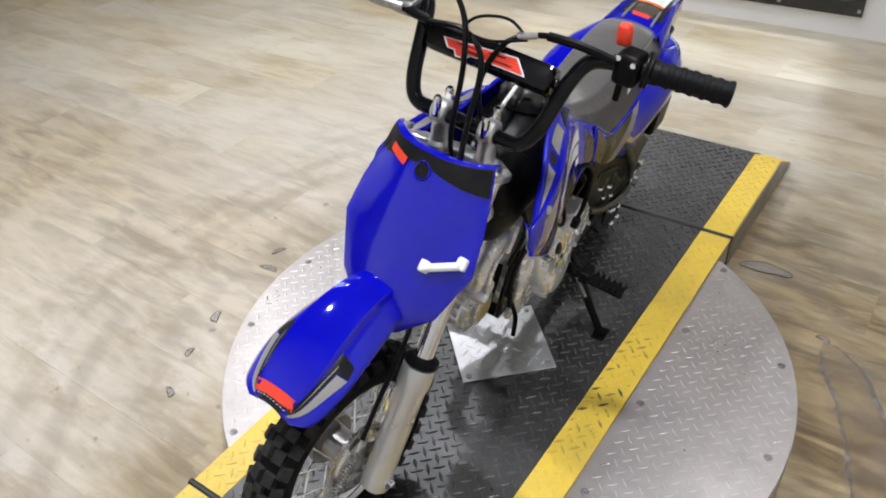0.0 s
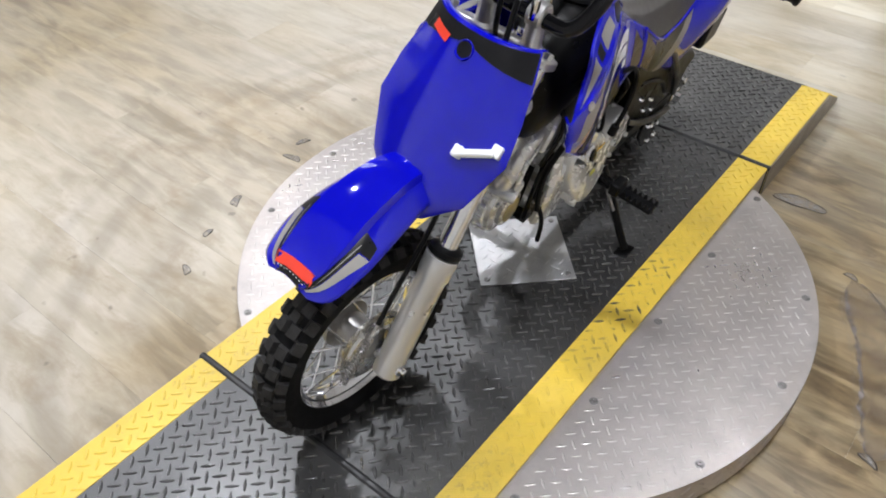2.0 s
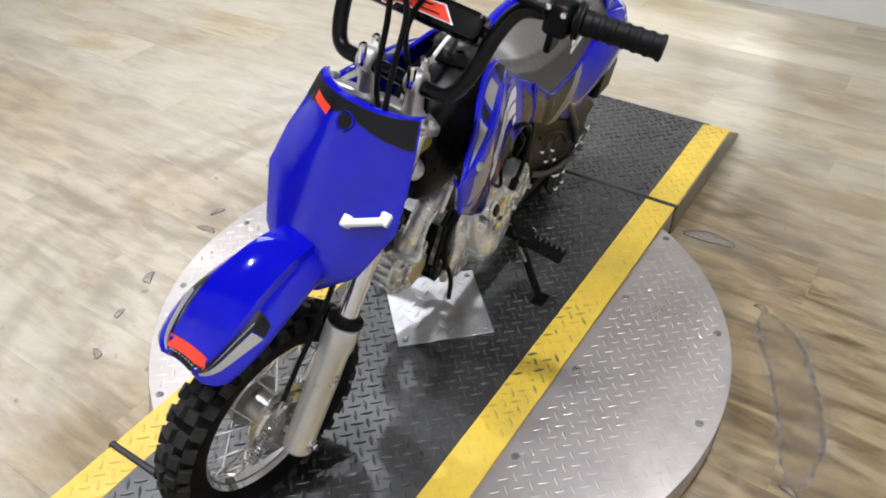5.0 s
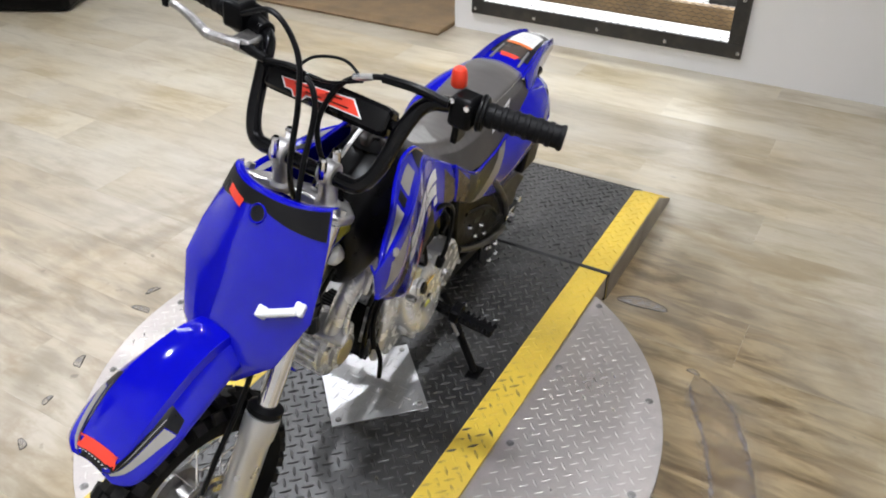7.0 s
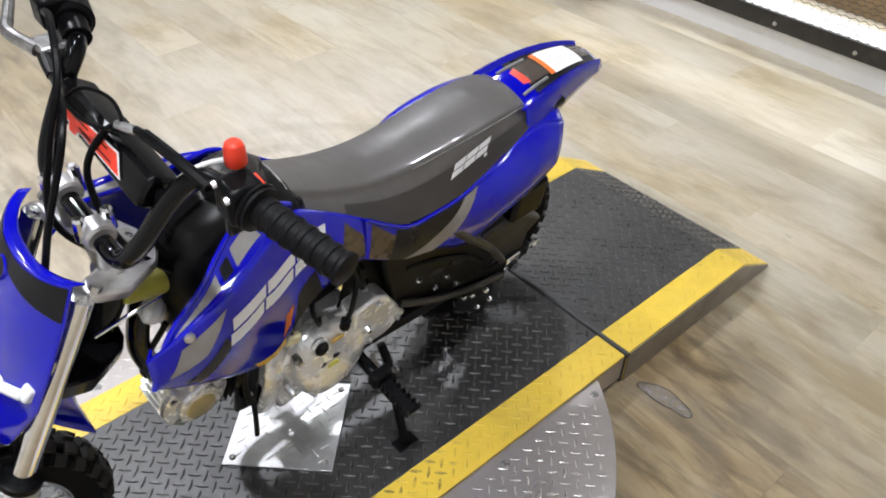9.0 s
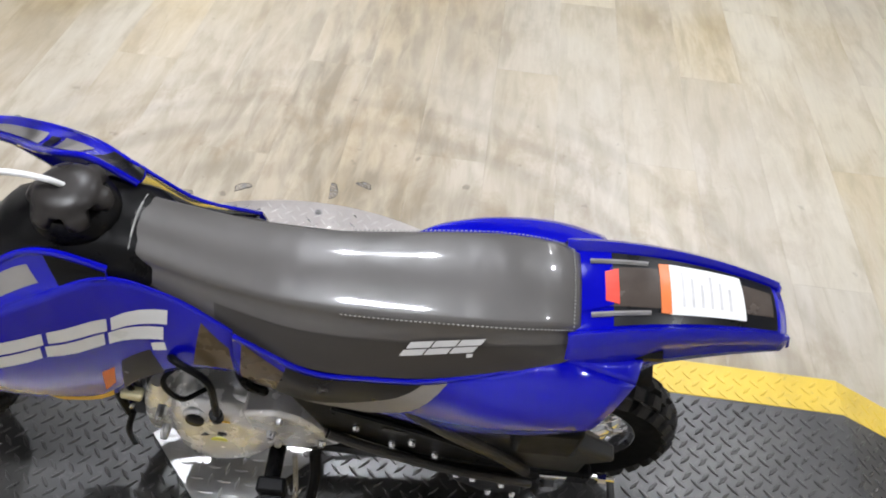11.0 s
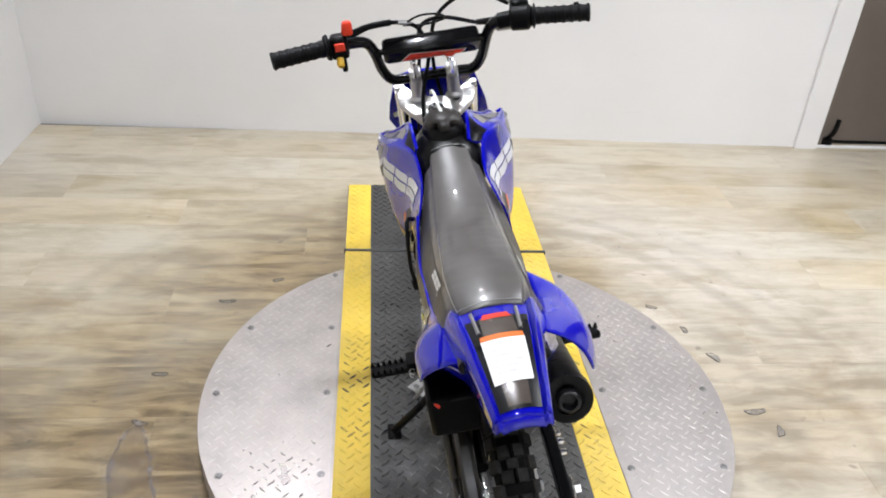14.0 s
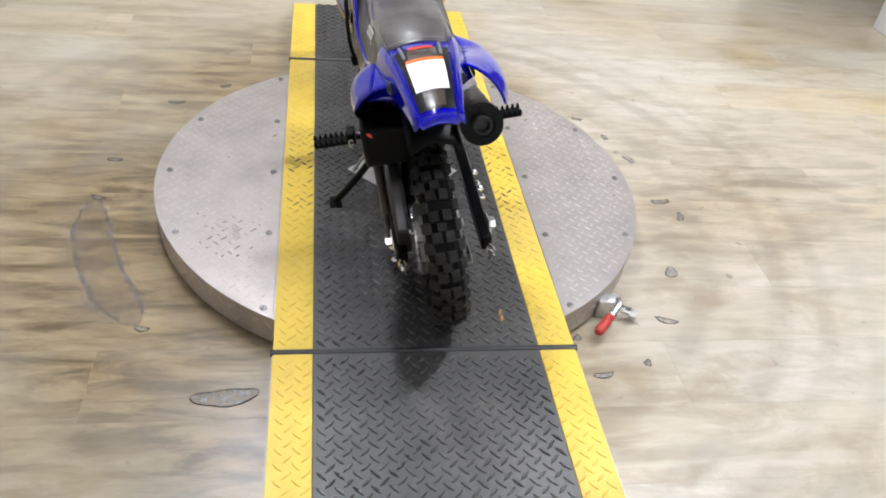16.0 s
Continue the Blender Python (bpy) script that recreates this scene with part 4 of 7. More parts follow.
def front_end():
    for side in (-1, 1):
        x = side * 0.078
        leg = bp("fork_slider", turned([(0.016, 0), (0.0235, 0.03), (0.0235, 0.80), (0.0265, 0.84), (0.0270, 0.99), (0.022, 1.0)], fork_at(0.541, x), fork_at(0.304, x), 22), FORK_GREY, None,
                 "silver painted fork slider", steer=True)
        bp("fork_tube", rod(fork_at(0.32, x), fork_at(0.0, x), 0.0155, 20), CHROME, leg, "chrome fork tube", steer=True)
        bp("dust_seal", turned([(0.0225, 0), (0.0272, 0.25), (0.0272, 0.75), (0.0195, 1.0)], fork_at(0.306, x), fork_at(0.290, x), 20), BLACK_PLASTIC, leg, "black dust seal", steer=True)
        bp("fork_cap", turned([(0.012, 0), (0.012, 0.7), (0.009, 1.0)], fork_at(0.001, x), fork_at(-0.008, x), 6), ZINC, leg, steer=True, smooth=False)
        lug = turned([(0.019, 0), (0.021, 0.1), (0.021, 0.9), (0.019, 1)], FRONT_AXLE + Vector((x - 0.014, 0, 0)), FRONT_AXLE + Vector((x + 0.014, 0, 0)), 18)
        bp("axle_lug", lug, FORK_GREY, leg, steer=True)
        bp("axle_nut", turned([(0.012, 0), (0.012, 1)], FRONT_AXLE + Vector((x + side * 0.014, 0, 0)), FRONT_AXLE + Vector((x + side * 0.024, 0, 0)), 6), CHROME, leg, "chrome axle nut", steer=True, smooth=False)
        bp("axle_stud", rod(FRONT_AXLE + Vector((x + side * 0.02, 0, 0)), FRONT_AXLE + Vector((x + side * 0.032, 0, 0)), 0.006, 10), CHROME, leg, steer=True)
    # triangular top yoke and a lower yoke
    frame_m = Matrix(((1, 0, 0, STEM.x), (0, AHEAD.y, -DOWN.y, STEM.y), (0, AHEAD.z, -DOWN.z, STEM.z), (0, 0, 0, 1)))
    outline = [(-0.088, 0.058), (-0.087, 0.074), (-0.078, 0.080), (-0.062, 0.074), (-0.035, 0.044), (0.035, 0.044), (0.062, 0.074), (0.078, 0.080), (0.087, 0.074), (0.088, 0.058), (0.082, 0.026), (0.035, -0.026), (0.014, -0.036),
               (-0.014, -0.036), (-0.035, -0.026), (-0.082, 0.026)]
    yoke = bp("top_yoke", loft([[frame_m @ Vector((x, y, z)) for x, y in outline] for z in (-0.016, 0.0)]), CLAMP, None, "bare aluminium top yoke", steer=True, bevel=0.004)
    # no holes are cut: black discs stand in for their shade
    for x in (-0.045, 0.045):
        bp("yoke_hole", turned([(0.009, 0), (0.009, 1)], frame_m @ Vector((x, 0.046 - 0.012, 0.0006)), frame_m @ Vector((x, 0.046 - 0.012, 0.0016)), 16), BLACK_PRINT, yoke, "black disc for a round hole's shaded inside", steer=True, smooth=False)
    bp("stem_nut", turned([(0.018, 0), (0.018, 0.4), (0.013, 0.45), (0.013, 1.0), (0.006, 1.0), (0.006, 0.5)], frame_m @ Vector((0, 0, 0.002)), frame_m @ Vector((0, 0, 0.014)), 18), CHROME, yoke,
       "steel stem nut", steer=True)
    for x in (-0.085, 0.085):
        bp("pinch_bolt", turned([(0.007, 0), (0.007, 1)], frame_m @ Vector((x, 0.070, 0.002)), frame_m @ Vector((x, 0.070, 0.010)), 6), ZINC, yoke, steer=True, smooth=False)
    bp("lower_yoke", loft([[frame_m @ Vector((x, y, z)) for x, y in outline] for z in (-0.165, -0.140)]), BLACK_GLOSS, None, "black lower yoke", steer=True, bevel=0.004)
    bp("steering_head", rod(frame_m @ Vector((0, 0, -0.15)), frame_m @ Vector((0, 0, -0.02)), 0.024, 20), BLACK_GLOSS, None, "black steering head tube")
    # handlebar risers with split clamps
    for side in (-1, 1):
        x = side * 0.040
        low = frame_m @ Vector((x, 0.030, 0.0))
        high = BAR_LOW + Vector((x, 0, 0.004))
        riser = bp("bar_riser", turned([(0.019, 0), (0.019, 0.10), (0.0145, 0.2), (0.0135, 0.70), (0.016, 0.82), (0.015, 1.0)], low, high, 18), CLAMP, None, "cast aluminium bar riser", steer="bar")
        bp("clamp_cap", turned([(0.015, 0), (0.0185, 0.1), (0.0185, 0.9), (0.015, 1)], high + Vector((-0.0125, 0, 0)), high + Vector((0.0125, 0, 0)), 18), CLAMP, riser, steer="bar")
        for dy in (-0.017, 0.017):
            bp("clamp_bolt", turned([(0.0065, 0), (0.0065, 0.9), (0.004, 1.0)], high + Vector((0, dy, 0.0)), high + Vector((0, dy * 0.9, 0.032)), 10), CHROME, riser, steer="bar")


BAR_LOW = Vector((0, 0.216, 0.697))
BAR = [(0.0, 0.216, 0.697), (0.055, 0.216, 0.697), (0.088, 0.213, 0.700), (0.106, 0.196, 0.728), (0.118, 0.160, 0.785), (0.132, 0.135, 0.812), (0.165, 0.122, 0.819), (0.23, 0.108, 0.820),
       (0.312, 0.090, 0.818)]


def handlebar():
    full = [(-x, y, z) for x, y, z in BAR[:0:-1]] + BAR
    bar = bp("handlebar", tube(full, 0.0112, 14, 6), BLACK_GLOSS, None, "black steel handlebar", steer="bar")
    bp("crossbar", rod((-0.114, 0.163, 0.779), (0.114, 0.163, 0.779), 0.0075, 12), BLACK_GLOSS, bar, steer="bar")
    # foam pad round the crossbar, rounded square in section
    rings = []
    for x, s in ((-0.100, 0.72), (-0.097, 0.90), (-0.090, 1.0), (0.090, 1.0), (0.097, 0.90), (0.100, 0.72)):
        ring = []
        for k in range(20):
            a = k * math.tau / 20
            r = 0.0215 / max(abs(math.cos(a)), abs(math.sin(a))) ** 0.80
            ring.append(PAD @ Vector((x, r * math.cos(a) * s, r * math.sin(a) * s)))
        rings.append(ring)
    pad = bp("bar_pad", loft(rings), BLACK_GLOSS, bar, "glossy black crossbar pad", steer="bar")
    face = lambda u, v: BAR_TURN @ PAD @ Vector(((u - 0.5) * 0.165, 0.0214, (v - 0.5) * 0.044))
    back = lambda u, v: BAR_TURN @ PAD @ Vector(((u - 0.5) * 0.165, -0.0214, (v - 0.5) * 0.044))
    for f, s in ((face, 1), (back, -1)):
        way = BAR_TURN.to_3x3() @ PAD.to_3x3() @ Vector((0, s, 0))
        bp("pad_print", decal(f, [((0.10, 0.30), (0.86, 0.26), (0.93, 0.55), (0.22, 0.78)), ((0.66, 0.12), (0.76, 0.10), (0.80, 0.30), (0.62, 0.32))], 0.0004, 3, way), WHITE_PRINT, bar, "white outline of the printed badge", smooth=False)
        bp("pad_print", decal(f, [((0.125, 0.335), (0.85, 0.295), (0.905, 0.535), (0.23, 0.735)), ((0.67, 0.15), (0.75, 0.13), (0.785, 0.30), (0.645, 0.33))], 0.0010, 3, way), RED_PRINT, bar, "red printed badge", smooth=False)
        bp("pad_print", decal(f, [((0.24, 0.42), (0.44, 0.40), (0.44, 0.44), (0.24, 0.46)), ((0.50, 0.38), (0.66, 0.37), (0.66, 0.41), (0.50, 0.42)), ((0.32, 0.60), (0.48, 0.56), (0.48, 0.60), (0.32, 0.64)),
                                  ((0.56, 0.53), (0.78, 0.48), (0.78, 0.52), (0.56, 0.57))], 0.0016, 2, way), BLACK_PRINT, bar, "dark bars in the badge", smooth=False)
    for side in (-1, 1):
        inner, outer = Vector((side * 0.205, 0.1135, 0.820)), Vector((side * 0.315, 0.089, 0.817))
        prof = [(0.012, 0), (0.024, 0.01), (0.024, 0.04), (0.0165, 0.06)]
        for k in range(6):
            f = 0.10 + k * 0.14
            prof += [(0.0172, f), (0.0172, f + 0.045), (0.0158, f + 0.055), (0.0158, f + 0.125)]
        prof += [(0.0178, 0.95), (0.0178, 0.985), (0.014, 1.0)]
        bp("grip", turned(prof, inner, outer, 20), GRIP, bar, "ribbed black rubber grip", steer="bar")
    # left: switch box, red stop switch cap, small yellow button
    box = bp("switch_housing", cuboid((0.036, 0.040, 0.046), (-0.182, 0.118, 0.818)), BLACK_PLASTIC, bar, "black switch housing", steer="bar", bevel=0.008)
    bp("housing_flange", rod((-0.201, 0.114, 0.82), (-0.206, 0.113, 0.82), 0.026, 20), BLACK_PLASTIC, box, steer="bar")
    bp("stop_switch", turned([(0.0100, 0), (0.0115, 0.15), (0.0105, 0.75), (0.0080, 1.0)], (-0.162, 0.108, 0.840), (-0.159, 0.108, 0.868), 16), RED, box, "red rubber-capped stop switch", steer="bar", bevel=0.003)
    bp("red_slide", cuboid((0.020, 0.006, 0.016), (-0.180, 0.0955, 0.822)), RED, box, "red slide switch", steer="bar", bevel=0.002)
    bp("yellow_button", turned([(0.0075, 0), (0.0075, 0.8), (0.005, 1)], (-0.184, 0.102, 0.797), (-0.184, 0.088, 0.786), 12), YELLOW_PRINT, box, "yellow push button", steer="bar")
    bp("housing_clip", cuboid((0.010, 0.030, 0.034), (-0.178, 0.118, 0.786)), BLACK_PLASTIC, box, steer="bar", bevel=0.003)
    for x, z in ((-0.170, 0.836), (-0.192, 0.832)):
        bp("housing_screw", turned([(0.005, 0), (0.004, 1)], (x, 0.137, z), (x, 0.141, z), 8), CHROME, box, steer="bar")
    # right: throttle housing, brake lever with perch
    box = bp("throttle_housing", turned([(0.020, 0), (0.026, 0.1), (0.026, 0.8), (0.018, 1.0)], (0.162, 0.124, 0.820), (0.205, 0.113, 0.820), 18), BLACK_PLASTIC, bar, "black throttle housing", steer="bar")
    bp("housing_block", cuboid((0.034, 0.040, 0.040), (0.183, 0.134, 0.833)), BLACK_PLASTIC, box, steer="bar", bevel=0.006)
    perch = bp("lever_perch", cuboid((0.034, 0.050, 0.022), (0.150, 0.150, 0.806)), BOLT, bar, "dull steel lever perch", steer="bar", bevel=0.005)
    bp("perch_clamp", rod((0.138, 0.130, 0.815), (0.166, 0.123, 0.819), 0.0165, 16), BLACK_PLASTIC, perch, steer="bar")
    blade = [(0.150, 0.172, 0.808), (0.19, 0.186, 0.812), (0.215, 0.178, 0.812), (0.25, 0.162, 0.812), (0.285, 0.150, 0.812), (0.302, 0.152, 0.814)]
    bp("brake_lever", tube(blade, (0.0085, 0.0055), 10, 6), BOLT, perch, "dull steel brake lever", steer="bar")
    bp("lever_ball", turned([(0.003, 0), (0.0085, 0.3), (0.0085, 0.7), (0.003, 1)], (0.296, 0.1515, 0.814), (0.311, 0.154, 0.815), 12), BLACK_PLASTIC, perch, "black lever end", steer="bar")
    bp("lever_boot", tube([(0.150, 0.165, 0.806), (0.128, 0.172, 0.806), (0.10, 0.178, 0.806)], (0.010, 0.006), 10), BLACK_PLASTIC, perch, steer="bar")
    # cables
    for name, points, radius in (
            ("brake_cable", [(0.10, 0.178, 0.806), (0.03, 0.195, 0.822), (-0.015, 0.222, 0.80), (-0.025, 0.258, 0.72), (-0.040, 0.305, 0.60), (-0.050, 0.384, 0.472), (-0.050, 0.421, 0.404), (-0.050, 0.467, 0.344), (-0.050, 0.503, 0.288)], 0.0042),
            ("throttle_cable", [(0.165, 0.15, 0.842), (0.10, 0.165, 0.872), (0.04, 0.19, 0.845), (0.01, 0.225, 0.79), (0.005, 0.245, 0.70), (0.02, 0.20, 0.60), (0.03, 0.13, 0.52)], 0.0042),
            ("switch_cable", [(-0.165, 0.135, 0.825), (-0.11, 0.150, 0.838), (-0.06, 0.16, 0.835), (-0.02, 0.175, 0.812), (-0.005, 0.20, 0.75), (-0.03, 0.19, 0.66), (-0.04, 0.14, 0.58)], 0.0042),
            ("choke_wire", [(-0.05, 0.165, 0.828), (-0.015, 0.16, 0.842), (0.025, 0.172, 0.836), (0.035, 0.19, 0.820), (-0.005, 0.185, 0.816), (-0.05, 0.165, 0.826)], 0.0022)):
        bp(name, tube(points, radius, 8, 8), BLACK_PLASTIC, bar, "thin black cable", steer="bar")
    bp("cable_end", rod((-0.050, 0.500, 0.292), (-0.052, 0.580, 0.208), 0.0018, 6), ZINC, bar, "thin inner brake wire", steer="bar")
    coil = [(-0.051 + 0.0062 * math.cos(k * 1.3), 0.520 + 0.058 * k / 70, 0.272 - 0.062 * k / 70 + 0.0062 * math.sin(k * 1.3)) for k in range(71)]
    bp("cable_spring", tube(coil, 0.0013, 5, 2), BOLT, bar, "small steel return spring", steer="bar")
    bp("cable_joint", rod((-0.062, 0.160, 0.835), (-0.035, 0.168, 0.828), 0.0052, 8), ZINC, bar, steer="bar")
    bp("cable_sleeve", tube([(-0.165, 0.14, 0.83), (-0.12, 0.15, 0.838), (-0.075, 0.157, 0.838)], 0.0066, 8), BLACK_PLASTIC, bar, steer="bar")


PAD = Matrix.Translation((0, 0.163, 0.779)) @ Matrix.Rotation(radians(34), 4, "X")
front_end()
handlebar()


def number_plate():
    """Bowed blue front plate: a forward middle, sides swept back, a dark printed band along the top."""
    edge = [(0.088, 0.268, 0.684), (0.099, 0.288, 0.645), (0.112, 0.318, 0.600), (0.120, 0.348, 0.550), (0.090, 0.388, 0.478), (0.040, 0.414, 0.438)]
    fold = [(0.050, 0.294, 0.685), (0.052, 0.318, 0.645), (0.055, 0.342, 0.600), (0.057, 0.366, 0.550), (0.047, 0.404, 0.478), (0.022, 0.424, 0.438)]
    crest = [0.302, 0.327, 0.351, 0.376, 0.413, 0.428]

    def f(u, v):
        x = min(max(v, 0.0), 1.0) * 5
        i = min(int(x), 4)
        t = x - i
        e, g = Vector(edge[i]).lerp(Vector(edge[i + 1]), t), Vector(fold[i]).lerp(Vector(fold[i + 1]), t)
        c = Vector((0, crest[i] + (crest[i + 1] - crest[i]) * t, g.z + 0.001))
        w = (u - 0.5) * 2
        s = min(abs(w), 1.02)
        p = c * (2 * (s - 0.5) * (s - 1)) + g * (4 * s * (1 - s)) + e * (2 * s * (s - 0.5))
        return STEER @ Vector((math.copysign(p.x, w), p.y, p.z))

    plate = bp("number_plate", sheet(f, 28, 25), BLUE, None, "glossy blue bowed front number plate", solid=0.0035, bevel=0.001, angle=28)
    out = (0, 1, 0.3)
    bp("plate_print", decal(f, [((0.5, 0.014), (0.985, 0.014), (0.985, 0.19), (0.5, 0.082)), ((0.015, 0.014), (0.5, 0.014), (0.5, 0.082), (0.015, 0.20))], 0.0008, 10, out), BLACK_PRINT, plate, "black printed band")
    bp("plate_print", decal(f, [((0.64, 0.098), (0.83, 0.075), (0.84, 0.132), (0.655, 0.152))], 0.0014, 5, out), RED_PRINT, plate, "small red badge")
    mid = f(0.5, 0.128)
    n = (f(0.53, 0.128) - f(0.47, 0.128)).cross(f(0.5, 0.15) - f(0.5, 0.10)).normalized()
    n = n if n.y > 0 else -n
    bp("hole_rim", turned([(0.0135, 0), (0.0148, 0.5), (0.0135, 1), (0.0112, 0.6)], mid - n * 0.001, mid + n * 0.0052, 24, closed=True), BLUE, plate, "raised rim of the round hole")
    # black disc painted as the shade inside the rim
    bp("hole", turned([(0.0118, 0), (0.0118, 1)], mid + n * 0.0020, mid + n * 0.0030, 24), BLACK_PRINT, plate, "black disc for a round hole's shaded inside", smooth=False)
    # white cable clip near the lower corner: two flat ends and a bar between
    a, b = STEER @ Vector((-0.052, 0.371, 0.549)), STEER @ Vector((-0.101, 0.350, 0.568))
    m = Vector((0, 0.72, 0.69))
    low = Vector((0, 0.003, -0.006))
    clip = bp("cable_clip", cuboid((0.012, 0.009, (b - a).length), (0, 0, (b - a).length / 2), matrix=Matrix.Translation(low * 0.6 + m * 0.004) @ between(a, b)), WHITE_PLASTIC, plate, "white plastic cable clip", bevel=0.003)
    for p in (a, b):
        bp("clip_end", cuboid((0.016, 0.019, 0.014), (0, 0, 0), matrix=between(p - m * 0.004, p + m * 0.02)), WHITE_PLASTIC, clip, bevel=0.003)
    lip = lambda u, v: f(u, 0.0) + STEER.to_3x3() @ Vector((0, -0.012 * v, -0.004 * v))
    bp("top_lip", sheet(lip, 20, 3), BLUE, plate, solid=0.0025)


number_plate()


def front_fender():
    """Blade fender with a raised flat spine, falling sides and a chamfered nose."""
    spine = [(0.375, 0.492), (0.41, 0.502), (0.45, 0.501), (0.50, 0.487), (0.55, 0.460), (0.597, 0.424), (0.614, 0.408)]
    half = [0.052, 0.057, 0.065, 0.073, 0.076, 0.066, 0.040]
    drop = [0.030, 0.036, 0.040, 0.038, 0.030, 0.018, 0.007]

    def f(u, v):
        x = min(max(u, -0.02), 1.02) * 6
        i = min(max(int(x), 0), 5)
        t = x - i

        def mixed(q):
            a0, a1, a2, a3 = (q[min(max(i + k, 0), 6)] for k in (-1, 0, 1, 2))
            return 0.5 * (2 * a1 + (a2 - a0) * t + (2 * a0 - 5 * a1 + 4 * a2 - a3) * t * t + (3 * a1 - a0 - 3 * a2 + a3) * t ** 3)

        y, z = mixed([p[0] for p in spine]), mixed([p[1] for p in spine])
        w, d = mixed(half), mixed(drop)
        s = (v - 0.5) * 2
        a = abs(s)
        if a < 0.4:
            px, pz = w * 0.52 * a / 0.4, 0.0055 * (1 - (a / 0.4) ** 2)
        elif a < 0.55:
            px, pz = w * (0.52 + 0.05 * (a - 0.4) / 0.15), 0.0040 * math.sin((a - 0.4) / 0.15 * math.pi) - d * 0.28 * (a - 0.4) / 0.15
        else:
            q = (a - 0.55) / 0.45
            px, pz = w * (0.57 + 0.43 * q), -d * (0.28 + 0.72 * q ** 1.4)
        return STEER @ Vector((math.copysign(px, s) + 0.010 + 0.008 * u, y, z + pz))

    fender = bp("front_fender", sheet(f, 30, 28), BLUE, None, "glossy blue front fender", solid=0.0035)
    for side in (0, 1):
        v = lambda q: q if not side else 1 - q
        bp("fender_print", decal(f, [((0.61, v(0.05)), (0.93, v(0.165)), (0.93, v(0.205)), (0.63, v(0.145)))], 0.0010, 8), SILVER_PRINT, fender, "silver printed stripe")
        bp("fender_print", decal(f, [((0.55, v(0.07)), (0.605, v(0.05)), (0.625, v(0.15)), (0.55, v(0.21))), ((0.55, v(0.21)), (0.625, v(0.15)), (0.93, v(0.21)), (0.88, v(0.275)))], 0.0006, 8), BLACK_PRINT, fender, "black printed stripe")
        bp("fender_print", decal(f, [((0.60, v(0.178)), (0.60, v(0.170)), (0.90, v(0.228)), (0.90, v(0.236)))], 0.0010, 8), SILVER_PRINT, fender, "thin silver line")
    bp("fender_print", decal(f, [((0.885, 0.20), (0.985, 0.27), (0.985, 0.73), (0.885, 0.80))], 0.0008, 10), BLACK_PRINT, fender, "black printed nose")
    bp("fender_print", decal(f, [((0.815, 0.30), (0.885, 0.24), (0.905, 0.80), (0.825, 0.74))], 0.0016, 10), RED_PRINT, fender, "red printed badge")
    dots = [((0.908, 0.27 + 0.044 * k), (0.916, 0.27 + 0.044 * k), (0.916, 0.288 + 0.044 * k), (0.908, 0.288 + 0.044 * k)) for k in range(10)]
    bp("fender_print", decal(f, dots, 0.0014, 1), WHITE_PRINT, fender, "row of small pale marks", smooth=False)
    # rear blade that hangs behind the wheel's top
    g = lambda u, v: STEER @ Vector(((v - 0.5) * (0.09 + 0.01 * u), 0.35 - 0.045 * u - 0.012 * abs(v - 0.5), 0.44 - 0.060 * u - 0.06 * (v - 0.5) ** 2))
    bp("rear_blade", sheet(g, 10, 10), BLUE, fender, solid=0.003)


front_fender()


